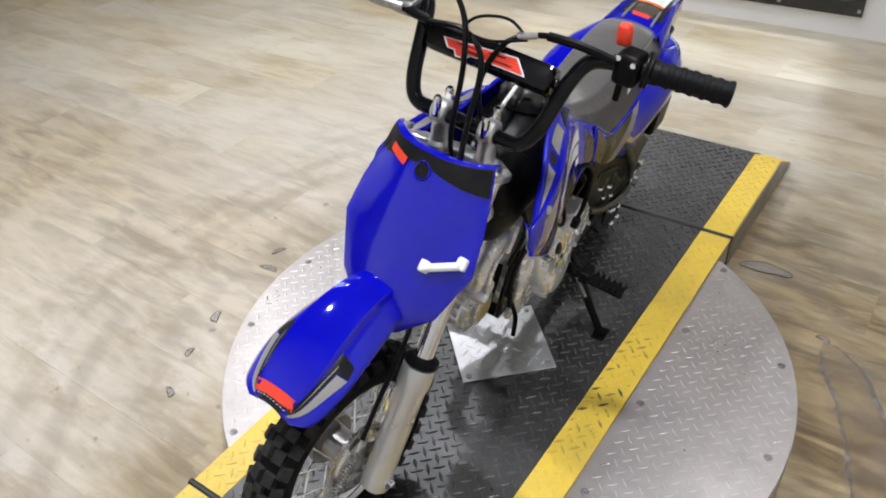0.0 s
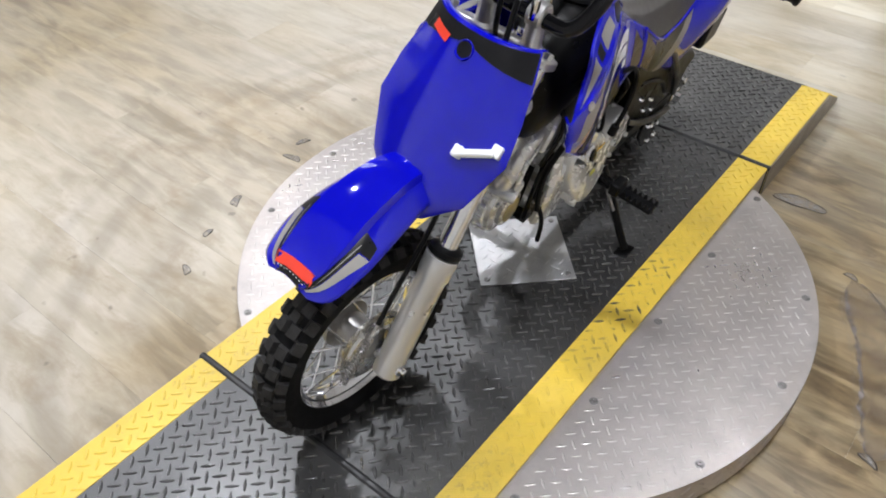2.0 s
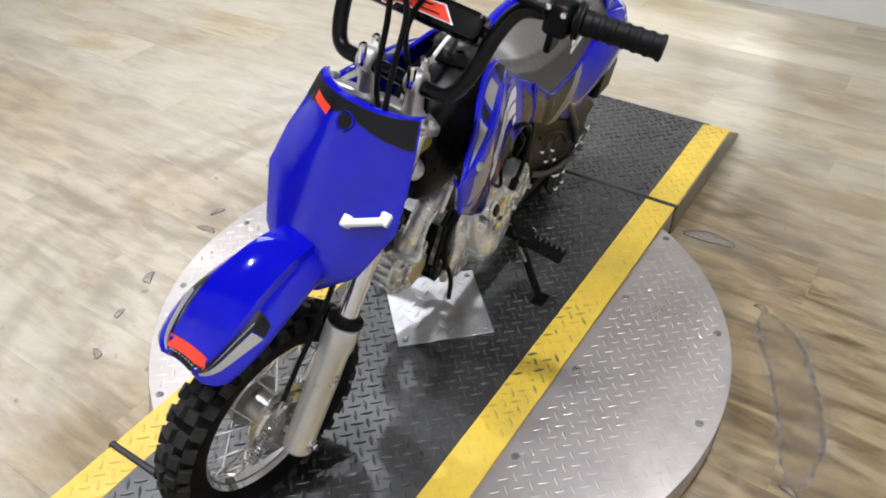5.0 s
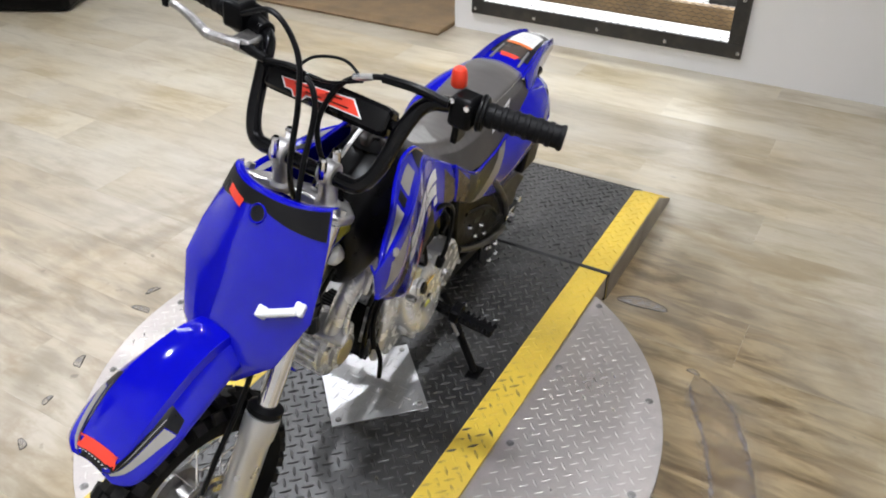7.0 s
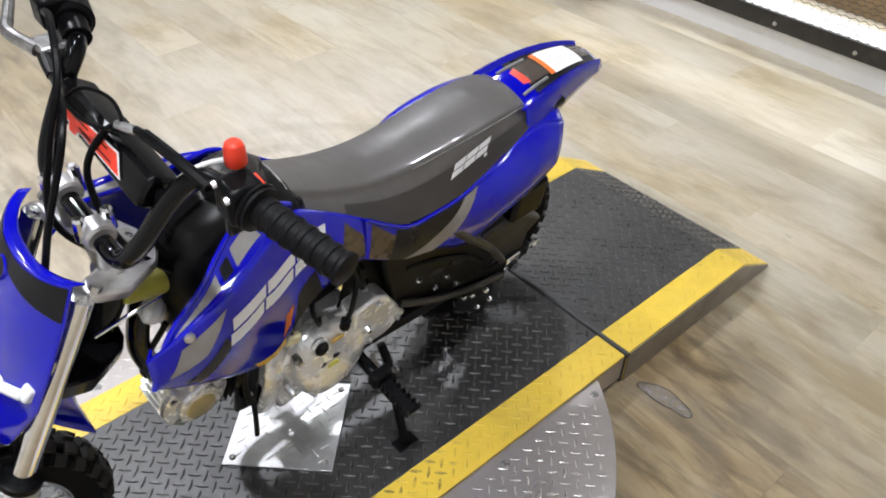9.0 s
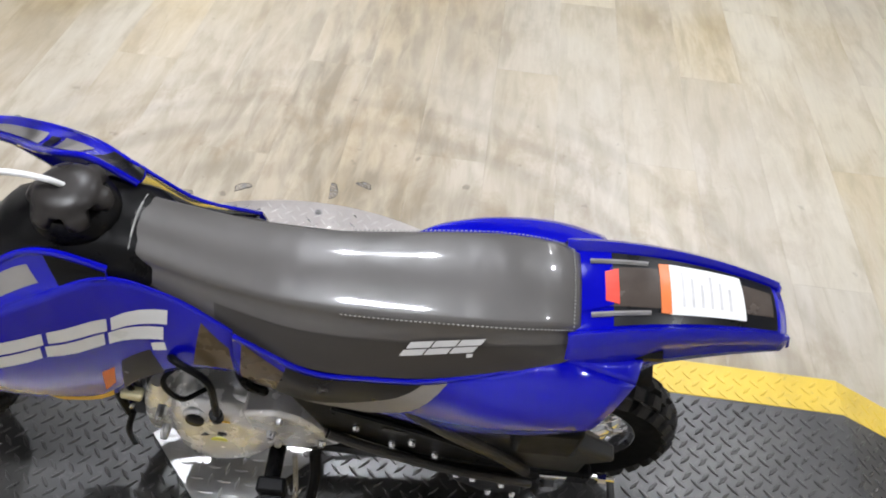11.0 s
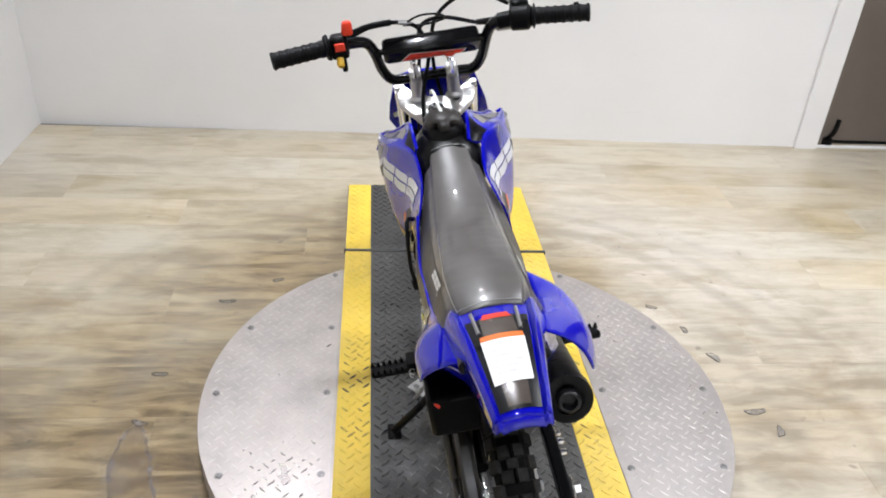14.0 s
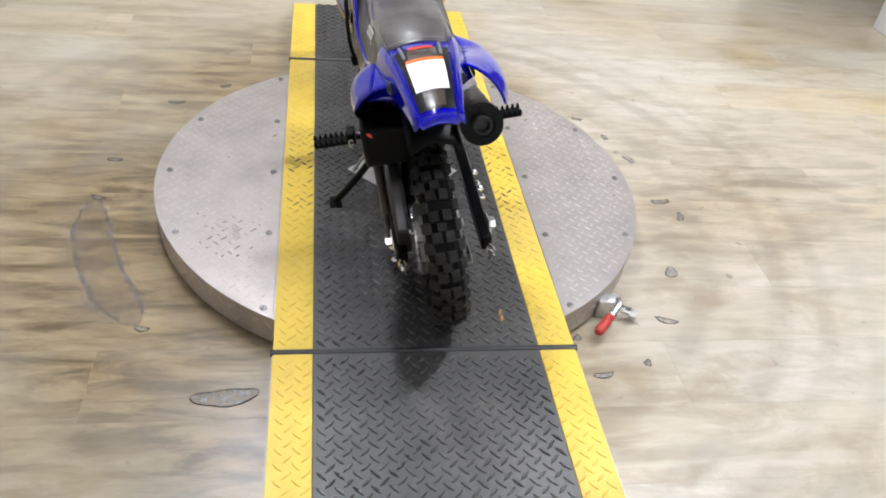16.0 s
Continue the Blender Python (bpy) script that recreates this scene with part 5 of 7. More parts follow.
# ---- body: tank, seat, shrouds, panels, tail ----
def tank_and_seat():
    rings = []
    for y, half, top, low in ((0.168, 0.046, 0.580, 0.44), (0.150, 0.058, 0.606, 0.425), (0.125, 0.066, 0.630, 0.425), (0.08, 0.072, 0.650, 0.44), (0.03, 0.074, 0.652, 0.46), (-0.02, 0.066, 0.638, 0.50), (-0.05, 0.052, 0.610, 0.51)):
        mid = (top + low) / 2
        ring = []
        for k in range(24):
            a = k * math.tau / 24
            c, s = math.cos(a), math.sin(a)
            ring.append(Vector((half * math.copysign(abs(c) ** 0.75, c), y, mid + (top - low) / 2 * math.copysign(abs(s) ** 0.8, s))))
        rings.append(ring)
    tank = bp("fuel_tank", loft(rings), TANK_GREY, None, "dark grey plastic fuel tank", angle=60)
    cap = Vector((0.0, 0.040, 0.648))
    neck = bp("filler_neck", turned([(0.044, 0), (0.041, 0.6), (0.035, 1.0)], cap, cap + Vector((0, -0.002, 0.018)), 28), TANK_GREY, tank)
    bm = bmesh.new()
    rows = []
    for r, z, lobes in ((0.034, 0.010, 0.0), (0.042, 0.012, 0.24), (0.042, 0.022, 0.24), (0.038, 0.0255, 0.14), (0.034, 0.027, 0.0), (0.032, 0.0305, 0.0), (0.025, 0.0355, 0.0), (0.012, 0.038, 0.0)):
        row = []
        for k in range(48):
            a = k * math.tau / 48
            q = r * (1 - lobes * (0.5 + 0.5 * math.cos(6 * a)) ** 3 * 1.6)
            row.append(cap + Vector((q * math.cos(a), q * math.sin(a), z)))
        rows.append(row)
    bp("tank_cap", loft(rows, bm), CAP_BROWN, tank, "black lobed fuel cap", angle=50)
    bp("breather_hose", tube([cap + Vector((0, 0, 0.036)), cap + Vector((-0.004, 0.012, 0.050)), cap + Vector((-0.006, 0.045, 0.058)), cap + Vector((-0.008, 0.080, 0.052)), cap + Vector((-0.008, 0.118, 0.034))],
                            0.0032, 8), WHITE_PLASTIC, tank, "clear white breather hose")
    # seat: flat top, rolled edges, tapering skirts
    stations_ = ((-0.016, 0.0385, 0.632, 0.048, 0.612), (-0.06, 0.0425, 0.612, 0.060, 0.575), (-0.11, 0.0465, 0.593, 0.074, 0.543), (-0.165, 0.0505, 0.580, 0.086, 0.515),
                 (-0.22, 0.0535, 0.576, 0.090, 0.500), (-0.28, 0.0565, 0.580, 0.088, 0.496), (-0.34, 0.059, 0.587, 0.085, 0.499), (-0.40, 0.060, 0.592, 0.083, 0.517),
                 (-0.455, 0.0565, 0.592, 0.080, 0.545), (-0.488, 0.049, 0.583, 0.070, 0.562))

    def seat_at(u, v):
        x = min(max(u, 0.0), 1.0) * (len(stations_) - 1)
        i = min(int(x), len(stations_) - 2)
        t = x - i
        p = []
        for q in range(5):
            a0, a1, a2, a3 = (stations_[min(max(i + k, 0), len(stations_) - 1)][q] for k in (-1, 0, 1, 2))
            p.append(0.5 * (2 * a1 + (a2 - a0) * t + (2 * a0 - 5 * a1 + 4 * a2 - a3) * t * t + (3 * a1 - a0 - 3 * a2 + a3) * t ** 3))
        y, half, top, low_half, low = p
        s = (v - 0.5) * 2
        a = abs(s)
        crown = 0.007
        if a < 0.5:
            px, pz = half * a / 0.5 * 0.86, top + crown * (1 - (a / 0.5) ** 2)
        elif a < 0.64:
            q = (a - 0.5) / 0.14
            px, pz = half * (0.86 + 0.14 * math.sin(q * math.pi / 2)), top - 0.012 * (1 - math.cos(q * math.pi / 2))
        else:
            q = (a - 0.64) / 0.36
            px, pz = half + (low_half - half) * q ** 0.8, top - 0.012 + (low - top + 0.012) * q
        return Vector((math.copysign(px, s), y, pz))

    seat = bp("seat", sheet(seat_at, 48, 44), VINYL, None, "dark grey vinyl seat with pale stitching", solid=0.004, offset=-1, angle=50)
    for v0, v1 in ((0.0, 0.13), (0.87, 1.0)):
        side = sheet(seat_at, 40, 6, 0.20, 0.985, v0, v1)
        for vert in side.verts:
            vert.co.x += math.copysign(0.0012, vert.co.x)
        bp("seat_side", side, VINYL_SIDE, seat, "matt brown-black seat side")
    base = [[seat_at(k / 20, 0.0) + Vector((0.003, 0, 0.004)), seat_at(k / 20, 1.0) + Vector((-0.003, 0, 0.004)), seat_at(k / 20, 1.0) + Vector((-0.006, 0, -0.010)),
             seat_at(k / 20, 0.0) + Vector((0.006, 0, -0.010))] for k in range(21)]
    bp("seat_base", loft(base), BLACK_PLASTIC, seat, "black plastic seat base", smooth=False)
    for v in (0.205, 0.795):  # stitched seam over the rear half of each side
        bm = bmesh.new()
        for k in range(54):
            u0 = 0.47 + k * 0.0092
            rod(seat_at(u0, v) + Vector((math.copysign(0.001, v - 0.5), 0, 0.001)), seat_at(u0 + 0.0044, v) + Vector((math.copysign(0.001, v - 0.5), 0, 0.001)), 0.0008, 5, bm=bm, edge=0.0002)
        tagged(bp("stitching", bm, THREAD, seat, "pale stitched seam"), kind="stuff")
    bm = bmesh.new()
    for k in range(26):  # and across its rear end
        v = 0.215 + 0.57 * k / 25
        rod(seat_at(0.962, v) + Vector((0, -0.0006, 0.0012)), seat_at(0.962, v + 0.011) + Vector((0, -0.0006, 0.0012)), 0.0008, 5, bm=bm, edge=0.0002)
    tagged(bp("stitching", bm, THREAD, seat, "pale stitched seam"), kind="stuff")
    bp("piping", tube([seat_at(0.012, 0.14 + 0.72 * k / 16) + Vector((0, 0, 0.0012)) for k in range(17)], 0.0012, 6, 2), THREAD, seat, "pale piping")
    for m in (1, -1):  # slanted pale badge on the seat side
        v = lambda q: q if m > 0 else 1 - q
        edge = lambda u, q: (u, v(0.082 + 0.16 * (u - 0.57) + q * 0.046))
        bp("seat_print", decal(seat_at, badge(0.590, 0.150, edge, 0.020), 0.0004, 3, (-m, 0, 0.3)), WHITE_PRINT, seat, "pale slanted printed badge", smooth=False)


tank_and_seat()


def flared(f, tuck=0.0):
    """The right shroud stands further out and higher towards its tip; its shelf reaches in to the tank."""
    def g(u, v):
        p = f(u, v)
        return p + Vector((0.016, -0.010, 0.014)) * min(1.0, max(0.0, (p.y + 0.05) / 0.28)) - Vector((tuck * v, 0, 0))

    return g


def shroud(side):
    """Blue side shroud: a wedge that flares out ahead of the tank, a silver scoop on top, its lower point beside the engine."""
    low = [(-0.142, 0.243, 0.535), (-0.140, 0.185, 0.490), (-0.130, 0.120, 0.440), (-0.112, 0.058, 0.403), (-0.101, 0.000, 0.452), (-0.095, -0.060, 0.482), (-0.093, -0.120, 0.484)]
    high = [(-0.131, 0.241, 0.578), (-0.128, 0.185, 0.594), (-0.118, 0.125, 0.606), (-0.094, 0.060, 0.625), (-0.067, 0.000, 0.628), (-0.062, -0.060, 0.590), (-0.077, -0.120, 0.553)]
    bulge = [(-0.002, 0, 0), (-0.006, 0, 0), (-0.008, 0, 0.002), (-0.008, 0, 0.002), (-0.006, 0, 0), (-0.004, 0, 0), (-0.003, 0, 0)]
    f = stations(list(zip(low, high, bulge)))
    rim = [(-0.143, 0.245, 0.536), (-0.122, 0.208, 0.588), (-0.100, 0.150, 0.613), (-0.082, 0.115, 0.634), (-0.067, 0.075, 0.657), (-0.064, 0.038, 0.662), (-0.061, -0.005, 0.634)]
    outer = [(-0.131, 0.241, 0.578), (-0.129, 0.195, 0.591), (-0.122, 0.150, 0.601), (-0.1145, 0.115, 0.608), (-0.101, 0.075, 0.621), (-0.084, 0.038, 0.626), (-0.068, -0.005, 0.627)]
    inner = stations([(o, r, (0.0, 0.0, -0.006)) for o, r in zip(outer, rim)])
    if side > 0:
        f, inner = flared(mirrored(f)), flared(mirrored(inner), 0.020)
    out, up = (side, 0, 0.3), (0, 0.2, 1)
    ob = bp("side_shroud", sheet(f, 36, 16), BLUE, None, "blue side shroud with white, silver and orange prints", solid=0.0035)
    bp("scoop_shelf", sheet(inner, 22, 10), BLUE, ob, "blue upper shelf of the scoop", solid=0.003)
    bp("scoop_rim", tube([inner(k / 14, 1.0) for k in range(15)], 0.0038, 8, 2), BLUE, ob, "rounded blue rim of the scoop")
    bp("scoop_insert", decal(inner, [((0.05, 0.26), (0.44, 0.26), (0.44, 0.80), (0.05, 0.60))], 0.0003, 8, up), SILVER_PRINT, ob, "silver scoop insert")
    bp("scoop_insert", decal(inner, [((0.57, 0.30), (0.76, 0.36), (0.72, 0.80), (0.57, 0.82))], 0.0003, 6, up), SILVER_PRINT, ob, "silver scoop insert")
    # shade in the slot and the recess, laid on as flat dark patches
    bp("scoop_recess", decal(inner, [((0.475, 0.34), (0.545, 0.34), (0.545, 0.78), (0.475, 0.78))], 0.0004, 5, up), BLACK_PRINT, ob, "black patch for the shaded slot across the scoop")
    bp("scoop_recess", decal(inner, [((0.84, 0.10), (0.995, 0.10), (0.995, 0.98), (0.80, 0.98))], 0.0004, 6, up), TANK_GREY, ob, "dark patch for the shaded recess beside the tank")
    bp("shroud_print", decal(f, [((0.05, 0.30), (0.20, 0.52), (0.31, 0.90), (0.12, 0.80))], 0.0003, 8, out), SILVER_PRINT, ob, "silver stripe along the front edge")
    bp("shroud_print", decal(f, [((0.10, 0.10), (0.16, 0.06), (0.30, 0.50), (0.28, 0.62))], 0.0005, 8, out), BLACK_PRINT, ob, "black curved stripe")

    def edge(u, q):
        """The badge runs straight along the bike: find v where the panel has the line's height."""
        low, high = 0.0, 1.0
        for _ in range(18):
            v = (low + high) / 2
            p = f(u, v)
            if p.z < 0.527 + 0.04 * (0.142 - p.y) + 0.041 * q:
                low = v
            else:
                high = v
        return u, v

    bp("shroud_print", decal(f, badge(0.290, 0.510, edge, 0.020), 0.0008, 4, out), WHITE_PRINT, ob, "large white slanted badge", smooth=False)
    bp("shroud_print", decal(f, [((0.40, 0.010), (0.55, 0.010), (0.56, 0.06), (0.38, 0.07))], 0.0003, 6, out), YELLOW_PRINT, ob, "dull yellow print")
    bp("shroud_print", decal(f, [((0.54, 0.10), (0.585, 0.12), (0.61, 0.26), (0.565, 0.28))], 0.0005, 6, out), ORANGE_PRINT, ob, "orange print")
    bp("shroud_print", decal(f, [((0.60, 0.010), (0.76, 0.010), (0.74, 0.34), (0.64, 0.28))], 0.0003, 6, out), BLACK_PRINT, ob, "black print")
    bp("shroud_print", decal(f, [((0.86, 0.10), (0.985, 0.06), (0.985, 0.62), (0.91, 0.86))], 0.0003, 6, out), BRONZE_PRINT, ob, "bronze print")
    p = f(0.16, 0.90)
    bp("shroud_bolt", turned([(0.007, 0), (0.007, 0.6), (0.004, 1.0)], p, p + Vector((side * 0.006, 0.001, 0.002)), 12), ZINC, ob, "small steel screw")
    front_lip = lambda u, v: f(0.0, u).lerp(f(0.0, u) + Vector((-side * 0.014, -0.012, 0.0)), v)
    bp("front_lip", sheet(front_lip, 10, 3), BLUE, ob, solid=0.003)


def side_panel(side):
    """Blue rear number panel below the seat, cut off sharply at its rear corner."""
    rows = [((-0.094, -0.116, 0.480), (-0.081, -0.121, 0.550), (-0.002, 0, 0)), ((-0.100, -0.187, 0.438), (-0.092, -0.196, 0.500), (-0.004, 0, 0)),
            ((-0.095, -0.275, 0.400), (-0.090, -0.262, 0.491), (-0.004, 0, 0)), ((-0.097, -0.354, 0.364), (-0.087, -0.330, 0.493), (-0.010, 0, 0.004)),
            ((-0.110, -0.408, 0.407), (-0.081, -0.400, 0.518), (-0.021, 0, 0.013)), ((-0.121, -0.462, 0.450), (-0.074, -0.468, 0.552), (-0.022, 0, 0.014)),
            ((-0.124, -0.516, 0.494), (-0.090, -0.553, 0.545), (-0.003, 0, 0.001))]
    if side > 0:  # the right one spreads out over the muffler
        rows = [((0.106, -0.282, 0.468), (0.088, -0.275, 0.490), (0.004, 0, 0.002)), ((0.134, -0.325, 0.450), (0.087, -0.315, 0.491), (0.016, 0, 0.015)), ((0.150, -0.375, 0.448), (0.085, -0.360, 0.496), (0.020, 0, 0.020)),
                ((0.156, -0.430, 0.451), (0.081, -0.415, 0.517), (0.020, 0, 0.019)), ((0.153, -0.482, 0.458), (0.075, -0.472, 0.540), (0.016, 0, 0.016)), ((0.138, -0.528, 0.468), (0.072, -0.528, 0.556), (0.009, 0, 0.009))]
    f = stations(rows)
    ob = bp("side_panel", sheet(f, 30, 12), BLUE, None, "glossy blue rear side panel", solid=0.0035)
    if side > 0:
        return
    shelf = lambda u, v: f(0.60 + 0.40 * u, 1.0).lerp(Vector((-0.050, -0.415 - 0.150 * u, 0.520 + 0.034 * u)), v) + Vector((0, 0, 0.004 * math.sin(v * math.pi)))
    bp("panel_shelf", sheet(shelf, 14, 6), BLUE, ob, "blue upper shelf of the side panel", solid=0.003)
    out = (side, 0, 0.2)
    bp("panel_print", decal(f, [((0.01, 0.04), (0.13, 0.04), (0.22, 0.60), (0.02, 0.96))], 0.0006, 8, out), BRONZE_PRINT, ob, "bronze print")
    bp("panel_print", decal(f, [((0.10, 0.03), (0.17, 0.02), (0.50, 0.97), (0.12, 0.93))], 0.0009, 8, out), BLACK_PRINT, ob, "black print")
    bp("panel_print", decal(f, [((0.17, 0.02), (0.31, 0.02), (0.56, 0.97), (0.49, 0.97))], 0.0012, 8, out), SILVER_PRINT, ob, "silver slanted stripe")
    bp("panel_rim", tube([f(0.80 * k / 16, 1.0) + Vector((-0.001, 0, 0.001)) for k in range(17)], 0.0032, 8, 2), BLUE, ob, "rounded blue rim below the seat")


def tail():
    """Rear fender: blue tray with raised rims round a dark crowned inset, a paper label bent over it."""
    def f(u, v):
        y = -0.475 - 0.234 * u
        s = (v - 0.5) * 2
        half = 0.066 - 0.030 * u ** 1.2
        z = 0.574 + 0.072 * u - 0.074 * u * u
        a = abs(s)
        if a < 0.66:
            px, pz = half * a / 0.66 * 0.80, 0.0065 * (1 - (a / 0.66) ** 2)
        elif a < 0.80:
            px, pz = half * (0.80 + 0.20 * (a - 0.66) / 0.14), 0.008 * math.sin((a - 0.66) / 0.14 * math.pi) + 0.001
        else:
            q = (a - 0.80) / 0.20
            px, pz = half * (1.0 + 0.03 * q) + 0.030 * q * max(0.0, 1 - 2.2 * u), 0.001 - q * (0.075 * (1 - u) ** 1.0 + 0.016)
        return Vector((math.copysign(px, s), y, z + pz))

    ob = bp("tail_fender", sheet(f, 30, 44), BLUE, None, "glossy blue tail fender with a dark inset and paper label", solid=0.0035)
    end = lambda u, v: f(1.0, 0.1 + 0.8 * u) + Vector((0, -0.006 * math.sin(v * math.pi / 2), -0.012 * v))
    bp("tail_lip", sheet(end, 16, 5), BLUE, ob, solid=0.003)
    bp("tail_inset", decal(f, [((0.20, 0.20), (0.955, 0.215), (0.955, 0.785), (0.20, 0.80))], 0.0010, 14), BLACK_PRINT, ob, "black inset panel")
    bp("tail_inset", decal(f, [((0.16, 0.345), (0.47, 0.32), (0.47, 0.68), (0.16, 0.655))], 0.0015, 8), LENS_GREY, ob, "brown-grey printed strip")
    bp("tail_field", decal(f, [((0.06, 0.31), (0.20, 0.35), (0.20, 0.65), (0.06, 0.69))], 0.0018, 6), BLUE, ob, "blue field ahead of the strip")
    bp("tail_mark", decal(f, [((0.165, 0.385), (0.225, 0.355), (0.225, 0.645), (0.165, 0.615))], 0.0023, 5), RED_PRINT, ob, "red oval badge", smooth=False)
    bp("tail_lens", decal(f, [((0.78, 0.34), (0.935, 0.35), (0.935, 0.65), (0.78, 0.66))], 0.0018, 6), LENS_GREY, ob, "glossy smoked brown lens")
    label = bp("paper_label", decal(f, [((0.445, 0.275), (0.795, 0.265), (0.785, 0.735), (0.445, 0.725))], 0.0026, 12), PAPER, ob, "white paper label")
    bp("label_band", decal(f, [((0.405, 0.285), (0.452, 0.277), (0.452, 0.723), (0.405, 0.715))], 0.0030, 8), ORANGE_PRINT, label, "orange band")
    for v in (0.285, 0.715):
        bp("rail", tube([f(0.10 + 0.26 * k / 3, v) + Vector((0, 0, 0.003)) for k in range(4)], 0.0030, 6, 3), GREY_PLASTIC, ob, "grey plastic rail")
    ink = worn("faint_grey_ink", (0.62, 0.61, 0.60), 0.6)
    for k in range(6):
        u = 0.50 + 0.043 * k
        bp("label_writing", decal(f, [((u, 0.34), (u + 0.013, 0.34), (u + 0.013, 0.66 - 0.05 * (k % 3)), (u, 0.66 - 0.05 * (k % 3)))], 0.0031, 4), ink, label, "faint grey writing bar", smooth=False)


for side in (-1, 1):
    shroud(side)
    side_panel(side)
tail()


# ---- chassis, engine, running gear ----
def chassis():
    frame_ = bp("frame", tube([(0, 0.16, 0.56), (0, 0.08, 0.53), (0, -0.08, 0.47), (0, -0.22, 0.42), (0, -0.36, 0.46)], 0.019, 14), BLACK_GLOSS, None, "black painted steel frame")
    bp("down_tube", tube([(0, 0.185, 0.53), (0, 0.205, 0.43), (0.0, 0.19, 0.34)], 0.016, 12), BLACK_GLOSS, frame_)
    for x in (-0.055, 0.055):
        bp("subframe_rail", tube([(x, -0.10, 0.46), (x, -0.28, 0.44), (x, -0.45, 0.53), (x, -0.58, 0.56)], 0.011, 10), BLACK_GLOSS, frame_)
        bp("engine_cradle", tube([(x, -0.12, 0.45), (x, -0.15, 0.33), (x, -0.13, 0.22)], 0.014, 10), BLACK_GLOSS, frame_)
    peg_bar = bp("peg_mount", rod((-0.155, -0.125, 0.205), (0.180, -0.125, 0.205), 0.012, 14), BLACK_GLOSS, frame_)
    for side in (-1, 1):
        lift = 0.022 if side > 0 else 0.0
        peg = bp("footpeg", cuboid((0.084, 0.032, 0.010), (side * 0.192 + lift, -0.130, 0.200)), BLACK_PLASTIC, None, "black toothed footpeg", bevel=0.003)
        for k in range(7):
            for dy in (-0.0135, 0.0135):
                bp("tooth", turned([(0.0055, 0), (0.0024, 1.0)], (side * (0.156 + 0.0125 * k) + lift, -0.130 + dy, 0.203), (side * (0.156 + 0.0125 * k) + lift, -0.130 + dy, 0.215), 5), BLACK_PLASTIC, peg, smooth=False)
        bp("peg_clevis", cuboid((0.022, 0.040, 0.030), (side * 0.148, -0.128, 0.208)), BLACK_PLASTIC, peg, bevel=0.004)
        bp("peg_spring", tube([(side * 0.150 + 0.005 * math.cos(k * 1.4), -0.150 - 0.002 * k, 0.205 + 0.006 * math.sin(k * 1.4)) for k in range(10)], 0.0014, 5, 2), ZINC, peg)
    stand = bp("side_stand", tube([(-0.090, -0.178, 0.196), (-0.119, -0.178, 0.156), (-0.166, -0.164, 0.098), (-0.213, -0.150, 0.045)], 0.0088, 10), BLACK_PLASTIC, None, "black steel side stand")
    bp("stand_foot", cuboid((0.030, 0.045, 0.006), (0, 0, 0), matrix=pose(-0.214, -0.150, 0.041, 0, 11, 0)), BLACK_PLASTIC, stand, bevel=0.002)
    bp("stand_spring", tube([(-0.098, -0.150, 0.200), (-0.128, -0.152, 0.160), (-0.156, -0.150, 0.125)], 0.0042, 6), BOLT, stand)
    # swing arm, chain, adjusters, shock
    for side in (-1, 1):
        x = side * 0.082
        arm = bp("swing_arm", loft([[Vector((x + dx, y, z + dz)) for dx, dz in ((-0.011, -h), (0.011, -h), (0.011, h), (-0.011, h))] for y, z, h in ((-0.13, 0.235, 0.016), (-0.30, 0.222, 0.018), (-0.50, 0.200, 0.019), (-0.575, 0.197, 0.016))]),
                 BLACK_PLASTIC, None, "black box-section swing arm", bevel=0.004)
        bp("chain_adjuster", rod((x + side * 0.004, -0.50, 0.197), (x + side * 0.004, -0.612, 0.196), 0.0042, 8), CHROME, arm, "chrome chain adjuster")
        bp("adjuster_plate", cuboid((0.006, 0.040, 0.036), (x + side * 0.013, -0.520, 0.197)), CHROME, arm, bevel=0.003)
        bp("axle_nut", turned([(0.013, 0), (0.013, 1)], (x + side * 0.014, -0.515, 0.197), (x + side * 0.028, -0.515, 0.197), 6), CHROME, arm, smooth=False)
        bp("adjuster_nut", turned([(0.008, 0), (0.008, 1)], (x + side * 0.004, -0.586, 0.196), (x + side * 0.004, -0.598, 0.196), 6), CHROME, arm, smooth=False)
        for dy, dz in ((0.02, 0.03), (0.05, -0.008), (0.075, 0.02), (0.095, -0.012)) if side > 0 else ():
            bp("frame_bolt", turned([(0.0065, 0), (0.0065, 0.6), (0.004, 1)], (x + side * 0.012, -0.36 - dy, 0.222 + dz * 0.2), (x + side * 0.022, -0.36 - dy, 0.222 + dz * 0.2), 8), CHROME, arm, "small chrome bolt")
    bp("brake_rod", tube([(0.100, -0.10, 0.20), (0.104, -0.30, 0.16), (0.092, -0.56, 0.135)], 0.0035, 6), CHROME, None, "thin brake rod")
    run = []
    for k in range(60):
        t = k / 60
        if t < 0.40:
            run.append((-0.044, -0.045 - 0.47 * t / 0.40, 0.262 + 0.010 * t / 0.40))
        elif t < 0.5:
            a = (t - 0.40) / 0.1 * math.pi
            run.append((-0.044, -0.515 - 0.075 * math.sin(a), 0.197 + 0.075 * math.cos(a)))
        elif t < 0.90:
            run.append((-0.044, -0.515 + 0.47 * (t - 0.5) / 0.40, 0.122 + 0.100 * (t - 0.5) / 0.40))
        else:
            a = (t - 0.90) / 0.1 * math.pi
            run.append((-0.044, -0.045 + 0.020 * math.sin(a), 0.242 - 0.020 * math.cos(a)))
    bm = bmesh.new()
